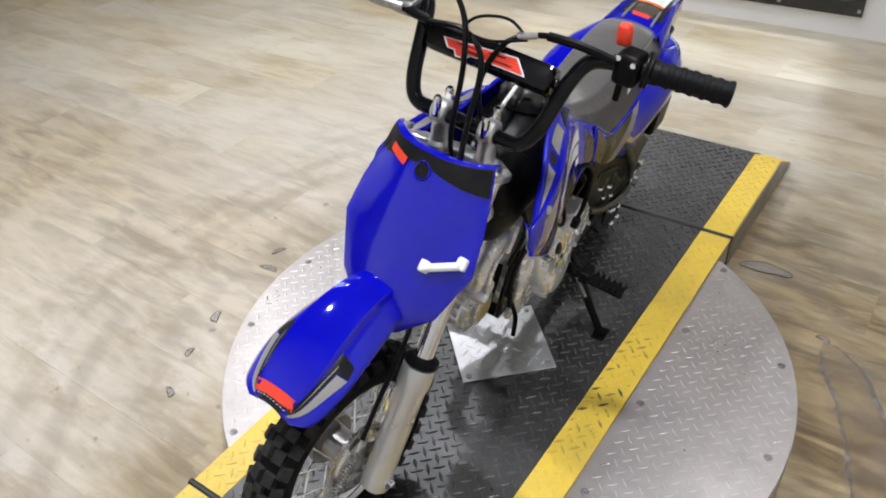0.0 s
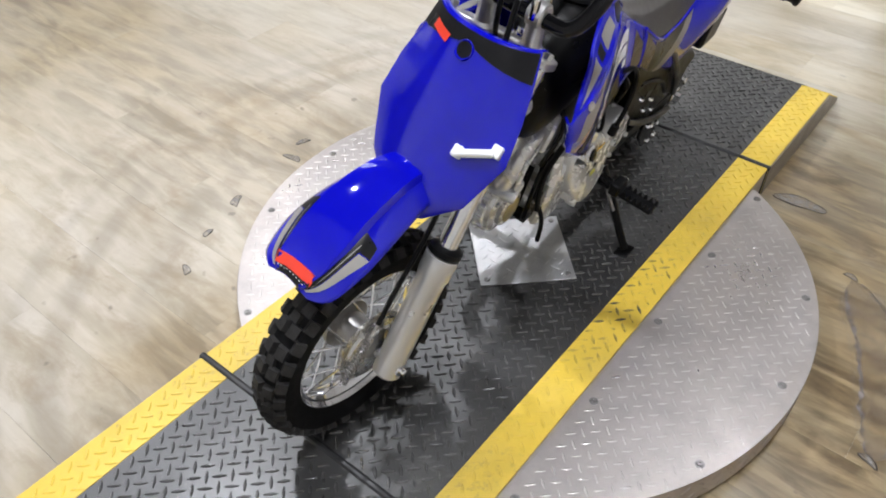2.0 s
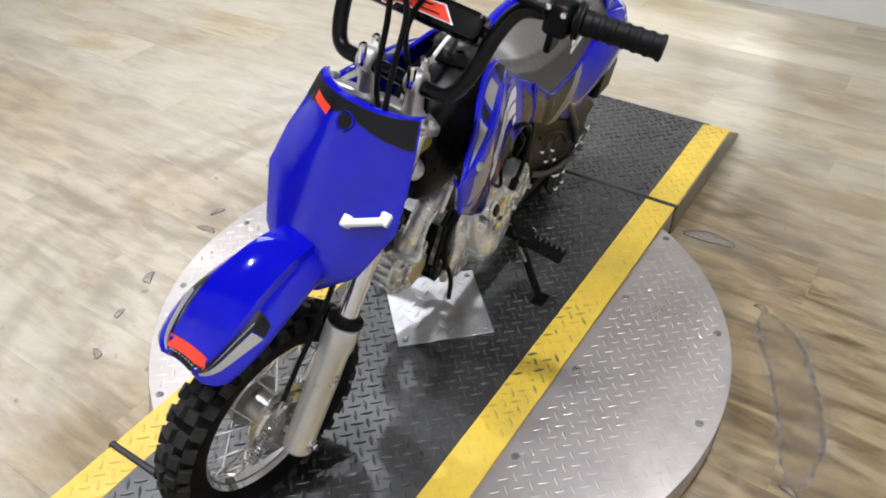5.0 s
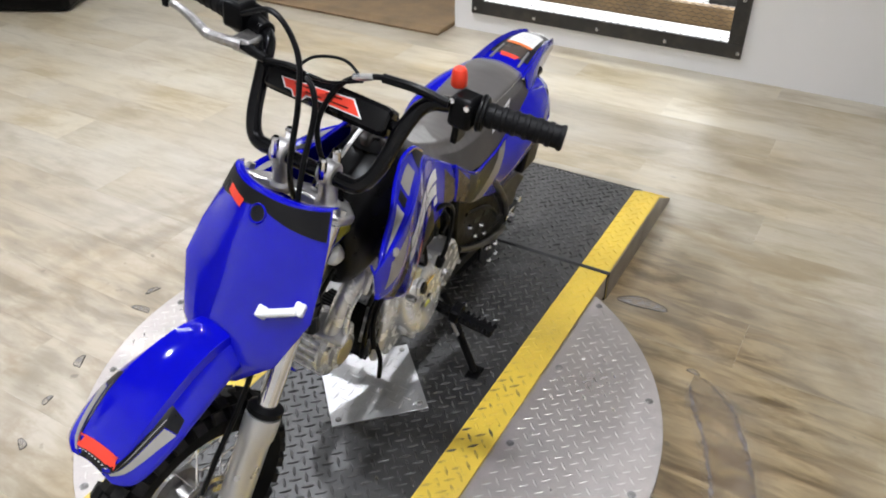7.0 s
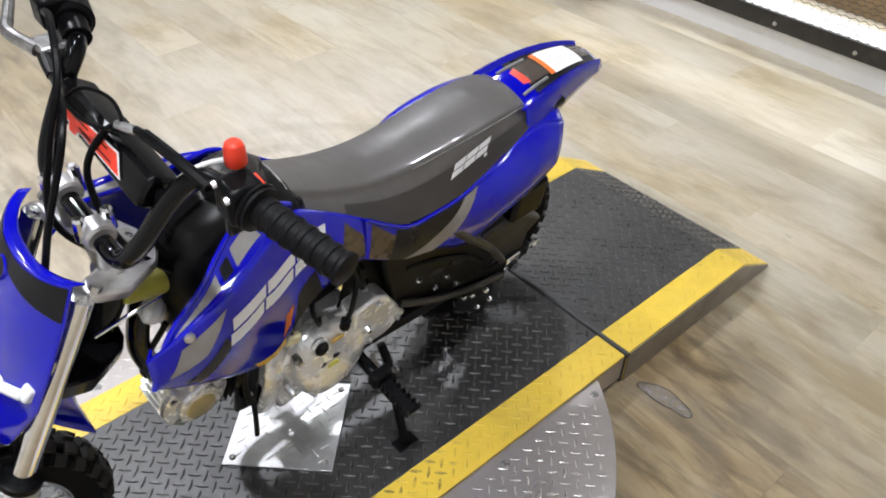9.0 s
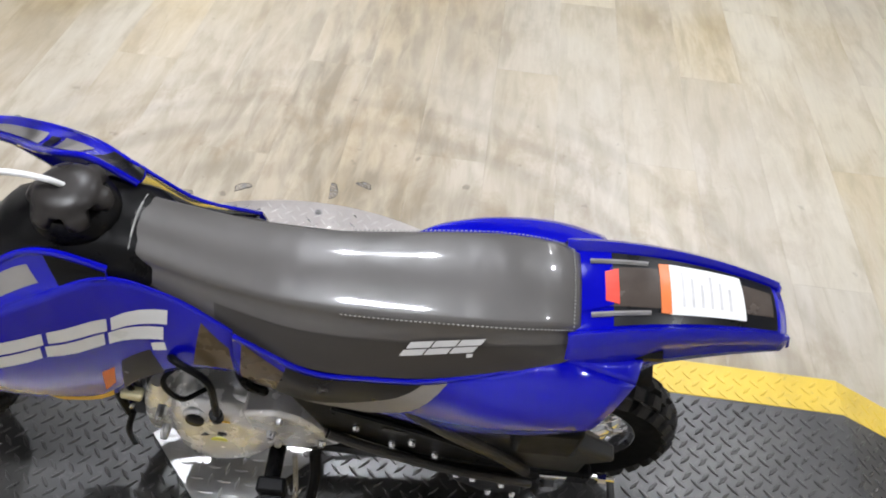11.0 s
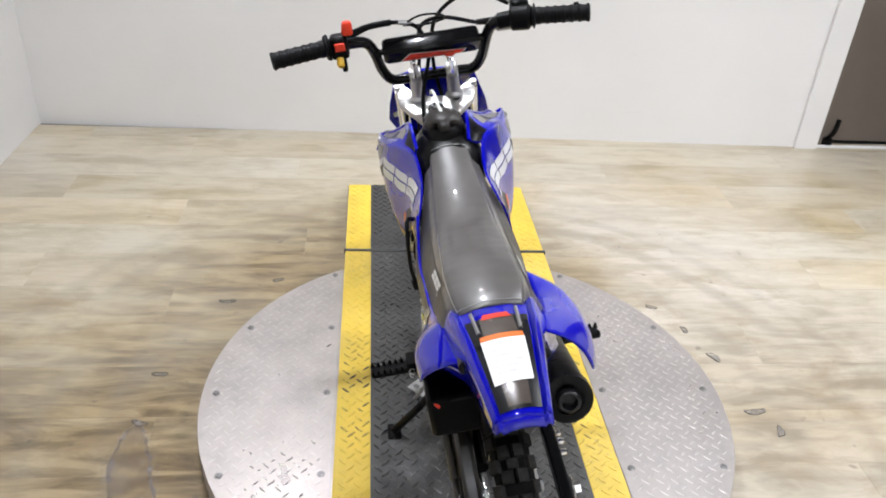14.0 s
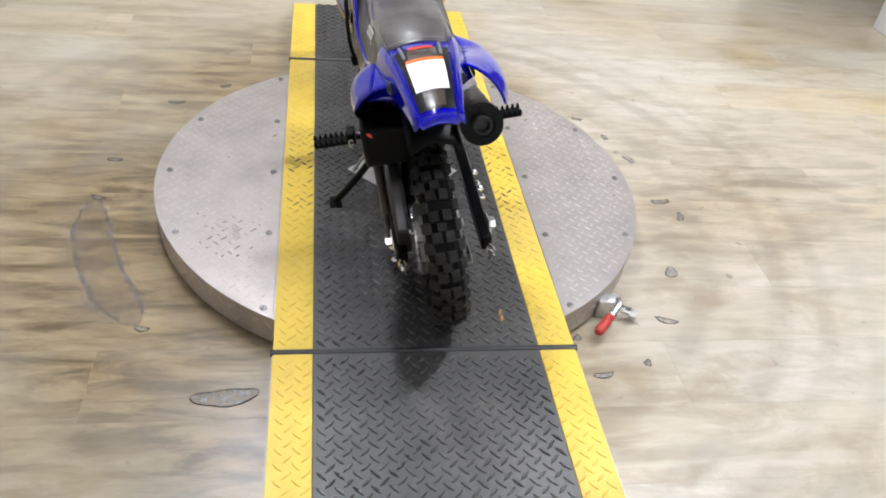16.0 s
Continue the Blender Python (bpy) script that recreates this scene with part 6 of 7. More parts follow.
    for k, p in enumerate(run):
        q = run[(k + 1) % len(run)]
        a, b = Vector(p), Vector(q)
        cuboid((0.010 if k % 2 else 0.007, 0.009, (b - a).length * 0.96), (0, 0, (b - a).length / 2), bm, between(a, b))
    tagged(bp("chain", bm, BOLT, None, "dull steel drive chain", smooth=False), kind="stuff")
    bp("chain_guard", tube([(-0.052, -0.20, 0.285), (-0.052, -0.38, 0.292), (-0.052, -0.52, 0.29)], 0.012, 8), BLACK_PLASTIC, None, "black plastic chain guard")
    shock = bp("shock_spring", tube([(0.021 * math.cos(k * 0.8), -0.29 + 0.0012 * k - 0.02, 0.255 + 0.0028 * k + 0.021 * math.sin(k * 0.8) * 0.3) for k in range(64)], 0.0036, 6, 2), BLACK_PLASTIC, None, "black shock absorber spring")
    bp("shock_body", rod((0, -0.32, 0.24), (0, -0.24, 0.44), 0.013, 14), ZINC, shock)
    # black plastic box under the seat, behind the engine
    box = bp("airbox", cuboid((0.086, 0.080, 0.080), (-0.078, -0.480, 0.414)), BLACK_PLASTIC, None, "black plastic box under the seat", bevel=0.008)
    plate_line = ((-0.150, 0.462), (-0.247, 0.440), (-0.304, 0.420), (-0.354, 0.368), (-0.420, 0.300), (-0.478, 0.222), (-0.488, 0.165), (-0.384, 0.200), (-0.249, 0.276), (-0.195, 0.305))
    bp("box_cover", loft([[Vector((x, y, z)) for y, z in plate_line] for x in (-0.062, -0.090)]), BLACK_PLASTIC, box, "slotted black side cover", angle=30, bevel=0.006)
    # solid black bars stand for the shade inside the cover's slots
    for y, z in ((-0.262, 0.402), (-0.294, 0.322), (-0.345, 0.312)):
        bp("cover_slot", cuboid((0.004, 0.036, 0.013), (0, 0, 0), matrix=pose(-0.0895, y, z, 24, 0, 0)), BLACK_PRINT, box, smooth=False, bevel=0.001)
    bp("cover_rib", tube([(-0.088, -0.215, 0.385), (-0.092, -0.290, 0.358), (-0.092, -0.360, 0.318), (-0.090, -0.420, 0.262)], 0.0055, 8), BLACK_PLASTIC, box)
    bp("cover_strap", tube([(-0.082, -0.292, 0.430), (-0.096, -0.325, 0.408), (-0.100, -0.372, 0.360), (-0.100, -0.425, 0.305), (-0.098, -0.478, 0.232)], (0.010, 0.008), 10), STEEL_BLACK, box, "curved black grab strap")
    bp("lower_rail", tube([(-0.094, -0.205, 0.300), (-0.098, -0.270, 0.262), (-0.100, -0.362, 0.219), (-0.100, -0.430, 0.196), (-0.098, -0.492, 0.178)], 0.0075, 10), STEEL_BLACK, box, "black steel rail")
    guide = bp("chain_guide", loft([[Vector((x, y, z)) for y, z in ((-0.360, 0.205), (-0.480, 0.165), (-0.488, 0.095), (-0.432, 0.088), (-0.372, 0.150))] for x in (-0.086, -0.094)]), BLACK_PLASTIC, None, "black chain guide bracket", bevel=0.003)
    for y, z in ((-0.383, 0.185), (-0.408, 0.172), (-0.452, 0.155), (-0.473, 0.108), (-0.436, 0.110)):
        bp("guide_bolt", turned([(0.0068, 0), (0.0068, 0.6), (0.004, 1)], (-0.093, y, z), (-0.104, y, z), 8), CHROME, guide, "small chrome bolt")
    for y, z in ((-0.291, 0.282), (-0.245, 0.335), (-0.318, 0.296), (-0.350, 0.252)):
        bp("cover_bolt", turned([(0.0062, 0), (0.0062, 0.6), (0.004, 1)], (-0.088, y, z), (-0.100, y, z), 8), CHROME, box, "small chrome bolt")
    wing_line = ((-0.385, 0.325), (-0.455, 0.338), (-0.530, 0.324), (-0.596, 0.276), (-0.560, 0.252), (-0.556, 0.190), (-0.500, 0.196), (-0.440, 0.248))
    bp("chain_case", loft([[Vector((x, y, z)) for y, z in wing_line] for x in (-0.060, -0.088)]), STEEL_BLACK, box, "dull black pointed chain case", bevel=0.007)
    guard = lambda u, v: Vector((-0.052 - 0.010 * math.sin(v * math.pi), -0.085 - 0.395 * u - 0.03 * v, 0.285 - 0.08 * u + (0.175 + 0.01 * u) * v))
    bp("side_guard", sheet(guard, 14, 10), BLACK_PLASTIC, box, "black inner side guard", solid=0.003)
    bp("tail_wire", tube([(-0.105, -0.49, 0.44), (-0.112, -0.51, 0.447), (-0.102, -0.525, 0.444)], 0.0028, 6), RED_PRINT, box, "short red wire")
    bp("inner_fender", sheet(lambda u, v: Vector(((v - 0.5) * 0.09, -0.30 - 0.30 * u, 0.425 + 0.065 * math.sin(u * 2.6) - 0.07 * (v - 0.5) ** 2)), 14, 8), BLACK_PLASTIC, None, "black inner rear fender", solid=0.003)
    # exhaust on the right
    pipe = bp("exhaust_pipe", tube([(0.03, 0.12, 0.215), (0.07, 0.10, 0.18), (0.10, 0.0, 0.20), (0.105, -0.14, 0.27), (0.100, -0.24, 0.355)], 0.0155, 14), BLACK_GLOSS, None, "black exhaust pipe")
    bp("muffler", turned([(0.018, 0), (0.028, 0.07), (0.034, 0.12), (0.034, 0.93), (0.037, 0.94), (0.037, 1.0), (0.024, 1.0), (0.026, 0.985), (0.0, 0.985)][:8], (0.098, -0.22, 0.340), (0.084, -0.588, 0.474), 28), BLACK_PLASTIC, None,
       "matt black round muffler")
    tip = Vector((0.084, -0.588, 0.474))
    way = (tip - Vector((0.098, -0.22, 0.340))).normalized()
    bp("muffler_outlet", turned([(0.017, 0), (0.017, 0.9), (0.015, 1.0), (0.012, 1.0), (0.011, 0.2)], tip - way * 0.004, tip + way * 0.012, 20), BLACK_PRINT, pipe, "dark muffler outlet")
    bp("heat_shield", tube([(0.128, -0.02, 0.235), (0.132, -0.14, 0.31), (0.128, -0.22, 0.37)], 0.012, 8), BLACK_PLASTIC, pipe)


def engine(shift):
    def ep(name, bm, *rest, **more):
        bm.transform(shift)
        return bp(name, bm, *rest, **more)

    case = ep("crankcase", loft([[Vector((x, y, z)) for y, z in ((0.030, 0.150), (0.048, 0.215), (0.036, 0.270), (-0.01, 0.305), (-0.06, 0.325), (-0.12, 0.325), (-0.150, 0.27), (-0.13, 0.20), (-0.06, 0.165), (0.02, 0.150))]
                                for x in (-0.074, 0.075)]), CAST, None, "bare cast aluminium engine case", bevel=0.008)
    ep("case_front", loft([[Vector((x + 0.010 * math.cos(a), 0.052 - 0.006 * k + 0.020 * math.sin(a) * (1.0 if k < 5 else 0.6), 0.170 + 0.030 * k)) for a in (q * math.tau / 14 for q in range(14))] for k, x in enumerate((-0.062, -0.066, -0.068, -0.066, -0.060, -0.054))]), CAST, case, "smooth front lobe of the engine case")
    ep("case_seam", loft([[Vector((x, y, z)) for y, z in ((0.034, 0.145), (0.053, 0.215), (0.041, 0.273), (-0.006, 0.309), (-0.012, 0.30), (0.02, 0.265), (0.03, 0.215), (0.015, 0.15))] for x in (-0.062, -0.056)]), ZINC, case, smooth=False)
    # round left cover that bulges towards its foot, with a plug, a badge and a yellow tag
    c = Vector((-0.062, -0.054, 0.258))

    def ring(x, s):
        row = []
        for k in range(36):
            a = k * math.tau / 36
            dy, dz = s * (0.076 * math.cos(a) - 0.010 * math.cos(2 * a)), s * 0.074 * math.sin(a)
            row.append(c + Vector((x - max(0.0, 0.016 - 0.24 * (dz + 0.06)) * min(1.0, -x / 0.03) + max(0.0, dz) * 0.10, dy, dz)))
        return row

    cover = ep("left_cover", loft([ring(0.0, 1.0), ring(-0.018, 1.0), ring(-0.028, 0.95), ring(-0.035, 0.84), ring(-0.038, 0.62), ring(-0.039, 0.3)]), CAST, case, "smooth silver engine side cover", angle=40)
    ep("plug_seat", turned([(0.018, 0), (0.018, 0.8), (0.015, 1)], (-0.084, -0.034, 0.304), (-0.098, -0.034, 0.307), 18), CAST, cover)
    ep("cover_plug", turned([(0.0125, 0), (0.0125, 0.7), (0.009, 1)], (-0.096, -0.034, 0.306), (-0.102, -0.034, 0.308), 18), BLACK_GLOSS, cover, "black round plug")
    ep("cover_badge", turned([(0.015, 0), (0.015, 0.6), (0.012, 1)], (-0.099, -0.056, 0.244), (-0.1045, -0.056, 0.243), 20), YELLOW_FILTER, cover, "dull gold round badge")
    for k in range(5):
        a = 0.7 + k * 1.15
        p = Vector((-0.1015, -0.056 + 0.024 * math.cos(a), 0.244 + 0.024 * math.sin(a)))
        ep("badge_bar", cuboid((0.003, 0.012, 0.007), (0, 0, 0), matrix=Matrix.Translation(p) @ Matrix.Rotation(a + 1.57, 4, "X")), BLACK_PRINT, cover, "dark printed bar", smooth=False)
    ep("yellow_tag", cuboid((0.0015, 0.024, 0.014), (0, 0, 0), matrix=pose(-0.0975, -0.066, 0.305, 0, -14, 0)), YELLOW_PRINT, cover, "small yellow sticker", smooth=False)
    tail_cover = loft([[Vector((x, y, z)) for y, z in ((-0.105, 0.225), (-0.100, 0.340), (-0.145, 0.352), (-0.170, 0.336), (-0.222, 0.252), (-0.17, 0.222))] for x in (-0.050, -0.096)])
    ep("sprocket_cover", tail_cover, CAST, case, "silver sprocket cover", bevel=0.006)
    for y, z in ((-0.148, 0.334), (-0.196, 0.262), (-0.135, 0.245)):
        ep("case_bolt", turned([(0.0055, 0), (0.0055, 0.6), (0.004, 1)], (-0.097, y, z), (-0.105, y, z), 6), ZINC, case, smooth=False)
    for y, z in ((0.010, 0.312), (0.024, 0.235), (-0.02, 0.188), (-0.085, 0.190), (-0.130, 0.28)):
        ep("case_bolt", turned([(0.007, 0), (0.007, 0.6), (0.0045, 1)], (-0.086, y, z), (-0.106, y, z), 8), ZINC, case, smooth=False)
    # black cylinder lying forward, silver head with a round cap on the left
    a, b = Vector((0.010, 0.055, 0.240)), Vector((0.010, 0.175, 0.266))
    m = between(a, b)
    cyl = ep("cylinder", turned([(0.034, 0), (0.034, 1)], a, a.lerp(b, 0.62), 24), BLACK_PLASTIC, None, "black finned cylinder")
    for k in range(7):
        ep("fin", cuboid((0.080, 0.094, 0.0034), (0, 0, 0.012 + 0.0095 * k), None, m), BLACK_PLASTIC, cyl, smooth=False, bevel=0.001)
    head = ep("cylinder_head", cuboid((0.080, 0.104, 0.058), (0, 0, 0.108), matrix=m), HEAD, cyl, "cast cylinder head", bevel=0.010)
    for k in range(5):
        ep("head_fin", cuboid((0.088, 0.0032, 0.050), (0, -0.036 + 0.018 * k, 0.122), None, m), HEAD, head, smooth=False, bevel=0.001)
    h = m @ Vector((0, 0, 0.102))
    ep("head_cap", turned([(0.054, 0), (0.056, 0.2), (0.054, 0.45), (0.042, 0.58), (0.035, 0.60), (0.035, 0.9), (0.028, 1.0)], h + Vector((-0.030, 0, 0)), h + Vector((-0.058, 0.0, 0.0)), 32), HEAD, head, "round silver cam cap")
    ep("cap_plate", turned([(0.025, 0), (0.025, 0.6), (0.020, 1)], h + Vector((-0.056, 0, 0)), h + Vector((-0.0605, 0, 0)), 24), YELLOWED, head, "yellowed oval plate")
    for dy, dz in ((0.034, 0.028), (-0.034, 0.028), (0.034, -0.028), (-0.034, -0.028)):
        ep("head_bolt", turned([(0.007, 0), (0.007, 0.6), (0.005, 1)], h + Vector((-0.034, dy, dz)), h + Vector((-0.048, dy, dz)), 8), ZINC, head)
        p = m @ Vector((dy * 0.9, dz * 1.2, 0.126))
        ep("head_stud", turned([(0.007, 0), (0.007, 0.6), (0.004, 1)], p, p + (b - a).normalized() * 0.016, 8), CHROME, head)
    for side in (-1, 1):  # valve caps above and below
        p = m @ Vector((0, 0.042 * side, 0.100))
        n = (m.to_3x3() @ Vector((0, side, 0))).normalized()
        ep("valve_cap", turned([(0.022, 0), (0.022, 0.5), (0.018, 0.7), (0.012, 0.72), (0.012, 1.0)], p, p + n * 0.022, 18), CAST, head)
    # intake, carburettor, yellow canister, wiring
    elbow = ep("intake", tube([(-0.020, 0.168, 0.300), (-0.030, 0.164, 0.345), (-0.034, 0.150, 0.385), (-0.036, 0.122, 0.412), (-0.036, 0.086, 0.424)], 0.0165, 16), CAST, None, "cast aluminium intake elbow")
    ep("intake_foot", cuboid((0.064, 0.050, 0.016), (0, 0, 0), matrix=pose(-0.024, 0.164, 0.312, -12, 0, 10)), CAST, elbow, bevel=0.005)
    ep("intake_flange", cuboid((0.056, 0.010, 0.074), (0, 0, 0), matrix=pose(-0.036, 0.112, 0.424, 28, 0, 0)), CAST, elbow, "cast flange with two bolts", bevel=0.005)
    for dz in (-0.026, 0.026):
        ep("flange_bolt", turned([(0.0065, 0), (0.0065, 0.6), (0.004, 1)], (-0.036, 0.114 - 0.5 * dz, 0.426 + dz), (-0.036, 0.128 - 0.5 * dz, 0.434 + dz), 8), CHROME, elbow, smooth=False)
    ep("intake_rib", tube([(-0.050, 0.166, 0.322), (-0.052, 0.158, 0.375), (-0.052, 0.125, 0.402)], 0.0045, 8), CAST, elbow)
    carb = ep("carburettor", turned([(0.014, 0), (0.020, 0.15), (0.020, 0.8), (0.016, 1)], (0.018, 0.045, 0.372), (0.018, 0.040, 0.455), 20), ZINC, None, "cast carburettor")
    ep("carb_body", rod((0.018, 0.085, 0.403), (0.018, -0.01, 0.407), 0.018, 18), ZINC, carb)
    ep("air_filter", turned([(0.030, 0), (0.036, 0.1), (0.036, 0.9), (0.030, 1)], (0.015, -0.01, 0.407), (0.015, -0.085, 0.412), 20), BLACK_PLASTIC, carb, "black air filter")
    ep("heat_guard", loft([[Vector((x, y, z)) for y, z in ((0.085, 0.36), (0.105, 0.50), (0.08, 0.52), (-0.06, 0.50), (-0.12, 0.44), (-0.10, 0.39), (0.03, 0.37))] for x in (-0.052, -0.046)]), BLACK_PLASTIC, None, "black guard under the tank", bevel=0.002)
    ep("inner_guard", loft([[Vector((x, y, z)) for y, z in ((0.13, 0.37), (0.15, 0.50), (0.0, 0.52), (-0.20, 0.44), (-0.36, 0.44), (-0.30, 0.30), (-0.17, 0.30), (-0.08, 0.36))] for x in (0.036, 0.042)]), BLACK_PLASTIC, None,
       "black inner guard", bevel=0.002)
    ep("bay_liner", loft([[Vector((x, y, z)) for y, z in ((0.060, 0.335), (0.082, 0.480), (-0.060, 0.480), (-0.150, 0.430), (-0.150, 0.345), (-0.060, 0.330))] for x in (-0.040, 0.034)]), BLACK_PLASTIC, None, "black plastic liner behind the shrouds", bevel=0.012)
    ep("ignition_coil", turned([(0.017, 0), (0.020, 0.06), (0.020, 0.94), (0.017, 1)], (-0.012, 0.214, 0.556), (-0.018, 0.158, 0.548), 20), YELLOW_FILTER, None, "olive yellow canister under the tank")
    ep("horn_cap", turned([(0.012, 0), (0.018, 0.3), (0.018, 0.7), (0.010, 1)], (-0.030, 0.176, 0.497), (-0.018, 0.196, 0.512), 16), WHITE_PLASTIC, None, "pale rubber cap")
    ep("stay_rod", rod((-0.030, 0.170, 0.535), (-0.020, 0.262, 0.505), 0.0030, 8), CHROME, None, "thin chrome stay")
    ep("connector_plug", cuboid((0.014, 0.026, 0.018), (0, 0, 0), matrix=pose(-0.100, 0.024, 0.388, 20, 0, 0)), CREAM, None, "cream wiring connector", bevel=0.003)
    for k, (pts, r) in enumerate((([(-0.072, 0.040, 0.385), (-0.066, 0.066, 0.350), (-0.062, 0.082, 0.310), (-0.064, 0.086, 0.270), (-0.070, 0.084, 0.225)], 0.0060),
                                  ([(-0.070, -0.03, 0.46), (-0.098, -0.055, 0.495), (-0.106, -0.085, 0.465), (-0.110, -0.082, 0.40), (-0.106, -0.074, 0.352)], 0.0045),
                                  ([(-0.06, 0.03, 0.46), (-0.09, 0.03, 0.42), (-0.10, 0.02, 0.385)], 0.0042), ([(0.0, 0.19, 0.31), (0.0, 0.21, 0.36), (-0.02, 0.17, 0.46)], 0.0045),
                                  ([(-0.05, -0.10, 0.45), (-0.085, -0.115, 0.425), (-0.075, -0.13, 0.37)], 0.006), ([(-0.055, -0.06, 0.43), (-0.09, -0.02, 0.42), (-0.095, -0.03, 0.37), (-0.07, -0.05, 0.345)], 0.0036),
                                  ([(-0.04, 0.10, 0.50), (-0.07, 0.095, 0.43), (-0.055, 0.10, 0.34)], 0.0045))):
        ep("wiring", tube(pts, r, 7), BLACK_PLASTIC, None, "black wiring loom")
    ep("plug_boot", rod((-0.107, -0.074, 0.362), (-0.105, -0.072, 0.340), 0.0085, 12), BLACK_PLASTIC, None, "black rubber boot")
    ep("engine_bracket", loft([[Vector((x, y, z)) for y, z in ((0.068, 0.19), (0.105, 0.20), (0.10, 0.25), (0.085, 0.33), (0.06, 0.35), (0.055, 0.28))] for x in (-0.060, -0.050)]), BLACK_GLOSS, None, "black engine bracket", bevel=0.003)
    ep("bracket_bolt", turned([(0.007, 0), (0.007, 0.6), (0.004, 1)], (-0.060, 0.082, 0.24), (-0.070, 0.082, 0.24), 8), CHROME, None, "small chrome bolt")
    ep("drain_hose", tube([(-0.070, 0.078, 0.230), (-0.088, 0.086, 0.205), (-0.093, 0.089, 0.160)], 0.0046, 8), BLACK_PLASTIC, None, "thin black drain hose")
    ep("brake_pedal", tube([(0.10, -0.11, 0.195), (0.13, -0.03, 0.19), (0.150, 0.02, 0.20)], 0.0075, 8), BLACK_PLASTIC, None, "black brake pedal")
    ep("skid_bracket", cuboid((0.09, 0.16, 0.006), (0.0, -0.02, 0.150)), BLACK_GLOSS, None, "black lower engine bracket", bevel=0.002)


chassis()
engine(Matrix.Translation((-0.003, 0.0, 0.016)))


# ---- worn bare patch in the shape of a bent lozenge beside the disc ----
def worn_patch():
    ob = thing("floor_patch", "long bent patch of worn bare floor beside the turntable", "floor patch")
    inner, outer, lip = bmesh.new(), bmesh.new(), []
    rows = []
    n = 40
    for k in range(n + 1):
        t = k / n
        ang = radians(181 + 37 * t)
        wob = lambda: random.uniform(-0.004, 0.004)
        w = 0.046 * min(1, (4 * t) ** 0.5, (5 * (1 - t)) ** 0.5) + 0.001
        mid = 0.770 - 0.020 * t
        rows.append([Vector(((mid + q * w + wob()) * math.cos(ang), (mid + q * w + wob()) * math.sin(ang), 0)) for q in (-1.0, -0.80, 0.78, 1.0)] + [Vector(((mid + q * w) * math.cos(ang), (mid + q * w) * math.sin(ang), 0)) for q in (-1.28, 1.30)])
    smear = bmesh.new()
    ends = [[smear.verts.new(r[q] + Vector((0, 0, 0.0002))) for r in rows] for q in (4, 5)]
    for k in range(n):
        smear.faces.new((ends[0][k], ends[0][k + 1], ends[1][k + 1], ends[1][k]))
    part("smear", smear, DIRT_SOFT, ob, "pale grey smear round the patch")
    for a, b in ((0, 1), (2, 3)):
        va = [outer.verts.new(r[a] + Vector((0, 0, 0.0006))) for r in rows]
        vb = [outer.verts.new(r[b] + Vector((0, 0, 0.0006))) for r in rows]
        for k in range(n):
            outer.faces.new((va[k], va[k + 1], vb[k + 1], vb[k]))
    va = [inner.verts.new(r[1] + Vector((0, 0, 0.0004))) for r in rows]
    vb = [inner.verts.new(r[2] + Vector((0, 0, 0.0004))) for r in rows]
    for k in range(n):
        inner.faces.new((va[k], va[k + 1], vb[k + 1], vb[k]))
    part("bare_area", inner, DIRT_AREA, ob, "faintly grey worn area")
    part("dark_rim", outer, DIRT_RIM, ob, "smeared grey rim")


def dirt(name, least, most, dark, light, scale=22.0):
    n = Nodes(name)
    m = n.noise(n.world(), scale, 6.0, 0.66)
    n.set(color=n.mix(n.ramp(m, 0.35, 0.65), dark, light), rough=0.4, alpha=n.ramp(m, 0.34, 0.62, least, most))
    return n.mat


DIRT_RIM = dirt("smeared_dirt", 0.15, 0.85, (0.105, 0.088, 0.080), (0.22, 0.195, 0.185), 30.0)
DIRT_AREA = dirt("faint_dirt", 0.0, 0.42, (0.20, 0.125, 0.060), (0.30, 0.235, 0.165), 17.0)
DIRT_BARE = dirt("bared_grey_backing", 0.12, 0.62, (0.20, 0.185, 0.175), (0.40, 0.385, 0.37), 70.0)
DIRT_SOFT = dirt("pale_smear", 0.0, 0.16, (0.24, 0.23, 0.19), (0.36, 0.33, 0.30), 15.0)
worn_patch()


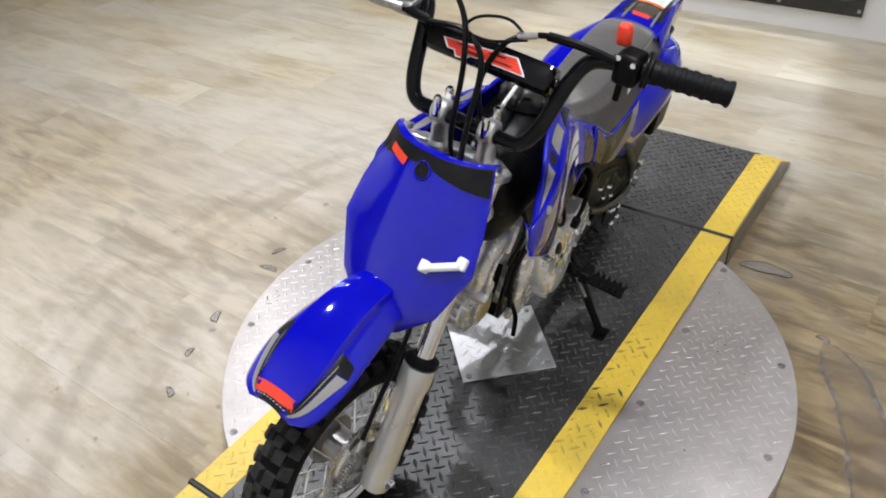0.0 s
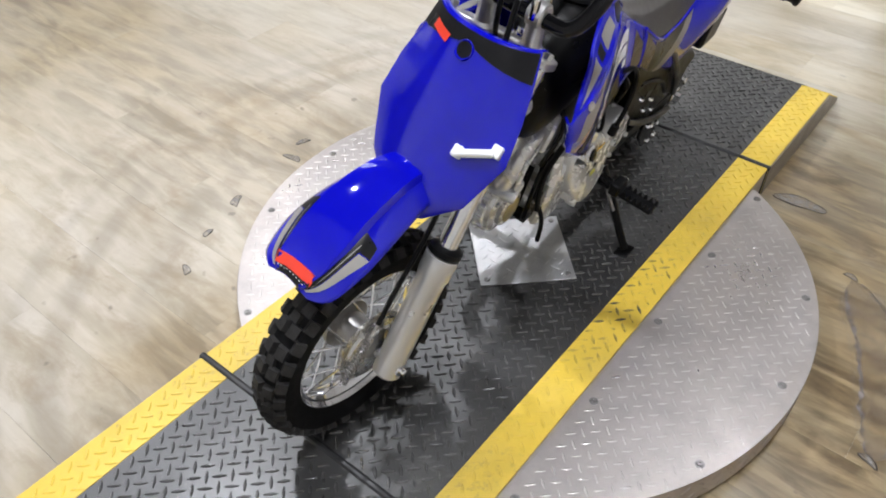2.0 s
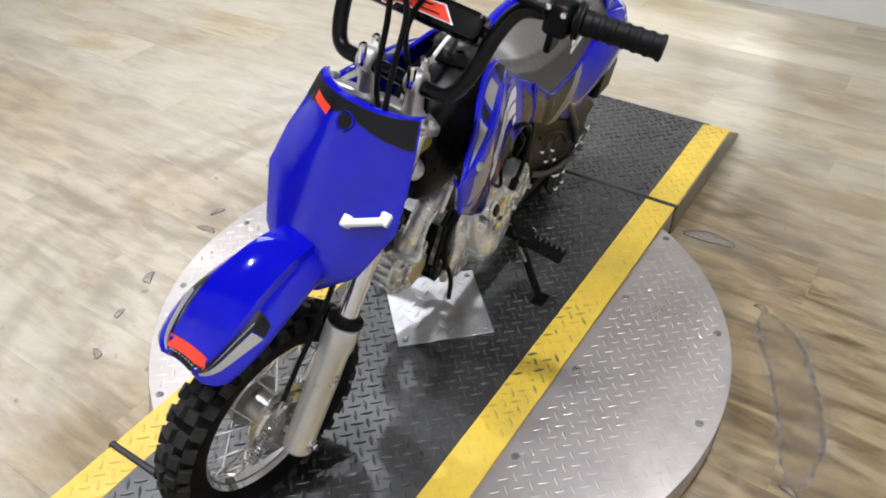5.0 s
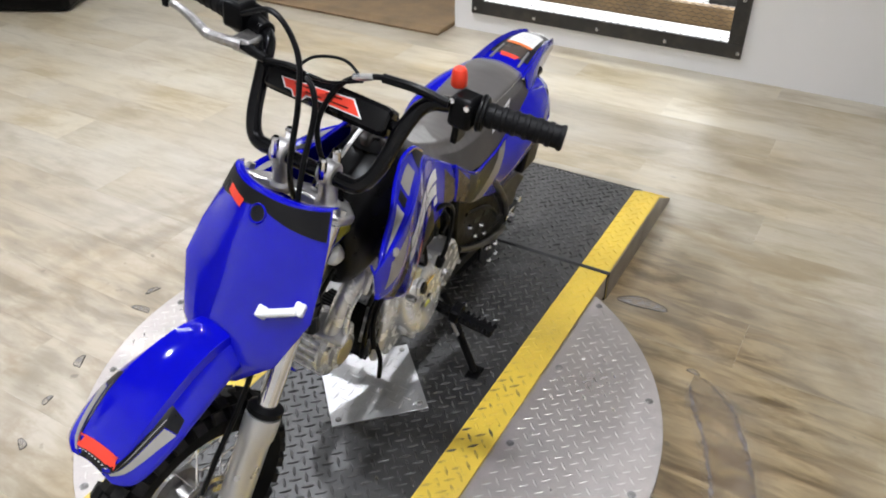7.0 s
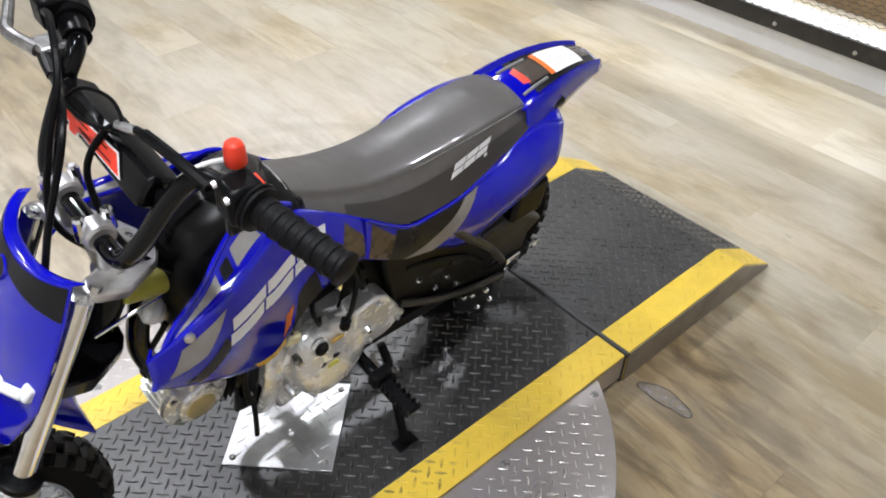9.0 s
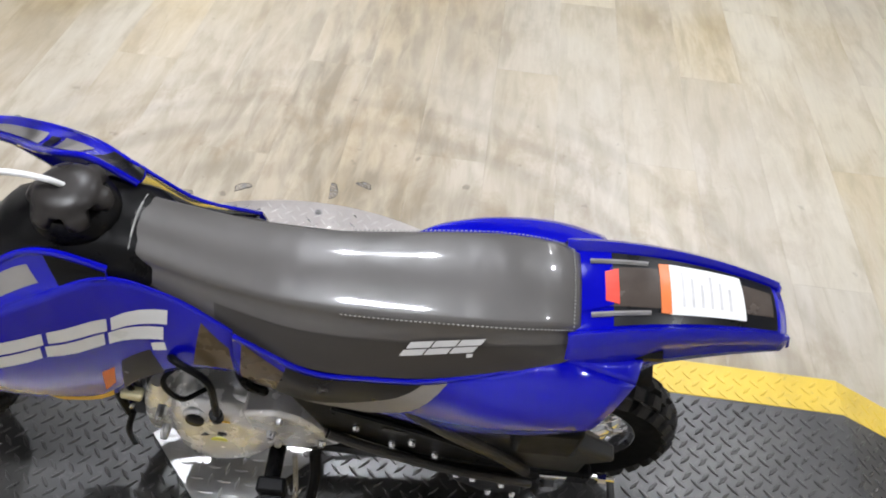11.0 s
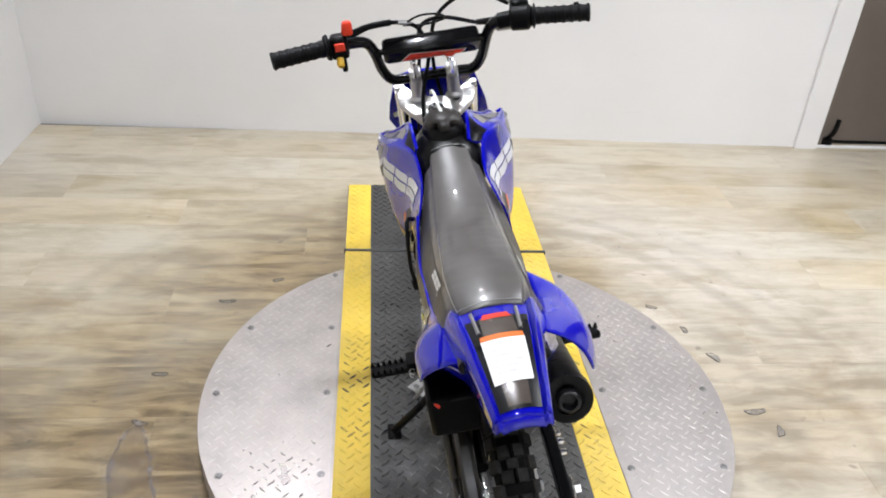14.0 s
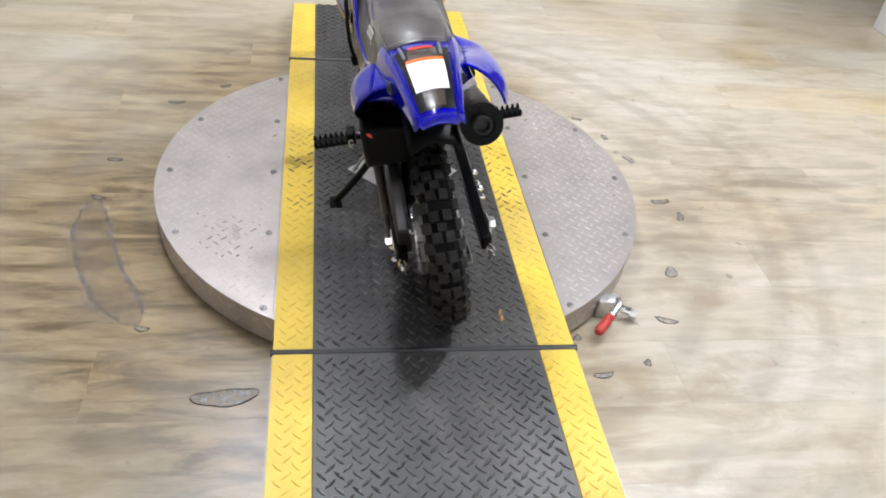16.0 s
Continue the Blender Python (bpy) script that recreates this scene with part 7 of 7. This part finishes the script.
# ---- floor marks: torn bits of the vinyl round the turntable ----
def torn(x, y, length, width, heading, curl=0.3):
    """A ragged bare spot in the vinyl: a grey area with broken dark edges."""
    ob = thing("floor_tear", "small ragged dark-edged tear in the vinyl floor", "floor tear", "floor tears", matrix=pose(x, y, 0.0006, 0, 0, heading))
    area, edge = bmesh.new(), bmesh.new()
    n = 26
    wide = max(width, 0.016)
    ragged = [random.uniform(0.72, 1.18) for _ in range(n)]
    ragged = [(ragged[k - 1] + 2 * ragged[k] + ragged[(k + 1) % n]) / 4 for k in range(n)]
    spot = [Vector((length / 2 * r * math.cos(k * math.tau / n), wide / 2 * r * math.sin(k * math.tau / n) + curl * wide * math.cos(k * math.tau / n) ** 2, 0)) for k, r in enumerate(ragged)]
    area.faces.new([area.verts.new(q) for q in spot])
    rim = []
    for k in range(n):  # the lifted dark edge, one ragged strip that thins out here and there
        p, q = spot[k - 1], spot[(k + 1) % n]
        side = Vector((p.y - q.y, q.x - p.x, 0)).normalized() * (0.0002 if random.random() < 0.40 else random.uniform(0.0010, 0.0026))
        rim.append((edge.verts.new(spot[k] - side * 0.45), edge.verts.new(spot[k] + side * 0.55 + Vector((0, 0, 0.0012)))))
    for k in range(n):
        (a, b), (c, d) = rim[k], rim[(k + 1) % n]
        edge.faces.new((a, c, d, b))
    part("bare_spot", area, DIRT_BARE, ob, "bared grey backing")
    part("split", edge, TEAR, ob, solid=0.0006)


for row in ((-0.765, -0.01, 0.043, 0.009, -20), (-0.585, -0.475, 0.036, 0.007, -15), (0.745, 0.004, 0.061, 0.019, 5), (0.668, -0.3, 0.043, 0.03, 60), (0.59, -0.47, 0.054, 0.017, -18), (0.39, -0.632, 0.05, 0.012, 8), (0.72, 0.224, 0.043, 0.022, 120),
            (0.678, 0.345, 0.036, 0.015, 100), (-0.64, 0.481, 0.05, 0.009, 3), (-0.757, 0.163, 0.043, 0.007, 0), (-0.506, 0.592, 0.036, 0.009, 20), (0.611, 0.456, 0.036, 0.011, -30), (0.778, -0.066, 0.043, 0.015, 70), (-0.398, -0.668, 0.125, 0.042, 4), (0.36, -0.52, 0.022, 0.007, 50), (0.5, -0.6, 0.018, 0.006, 30)):
    torn(*row)


# ---- vinyl planks, each a piece of the floor ----
def planks():
    wide, long = 0.182, 1.22
    meshes = {}
    row = 0
    y = -2.9
    while y < 1.745:
        x = -1.60 - (0.43 * row) % long
        while x < 4.95:
            a, b = max(x, -1.60), min(x + long, 4.95)
            top = min(y + wide, 1.745)
            size = (round(b - a - 0.0003, 4), round(top - y - 0.0003, 4))
            if size[0] > 0.02:
                if size not in meshes:
                    bm = cuboid((*size, 0.006), (0, 0, -0.003))
                    mesh = bpy.data.meshes.new("plank")
                    bm.to_mesh(mesh)
                    bm.free()
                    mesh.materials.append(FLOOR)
                    meshes[size] = mesh
                ob = new("plank", meshes[size])
                ob.parent = sub
                ob.location = ((a + b) / 2, (y + top) / 2, 0)
            x += long
        y += wide
        row += 1
    block("storeroom_sheet", -1.60, 4.95, -5.05, -2.9, -0.006, 0.0, CARTON, sub, "pale storeroom floor")


planks()
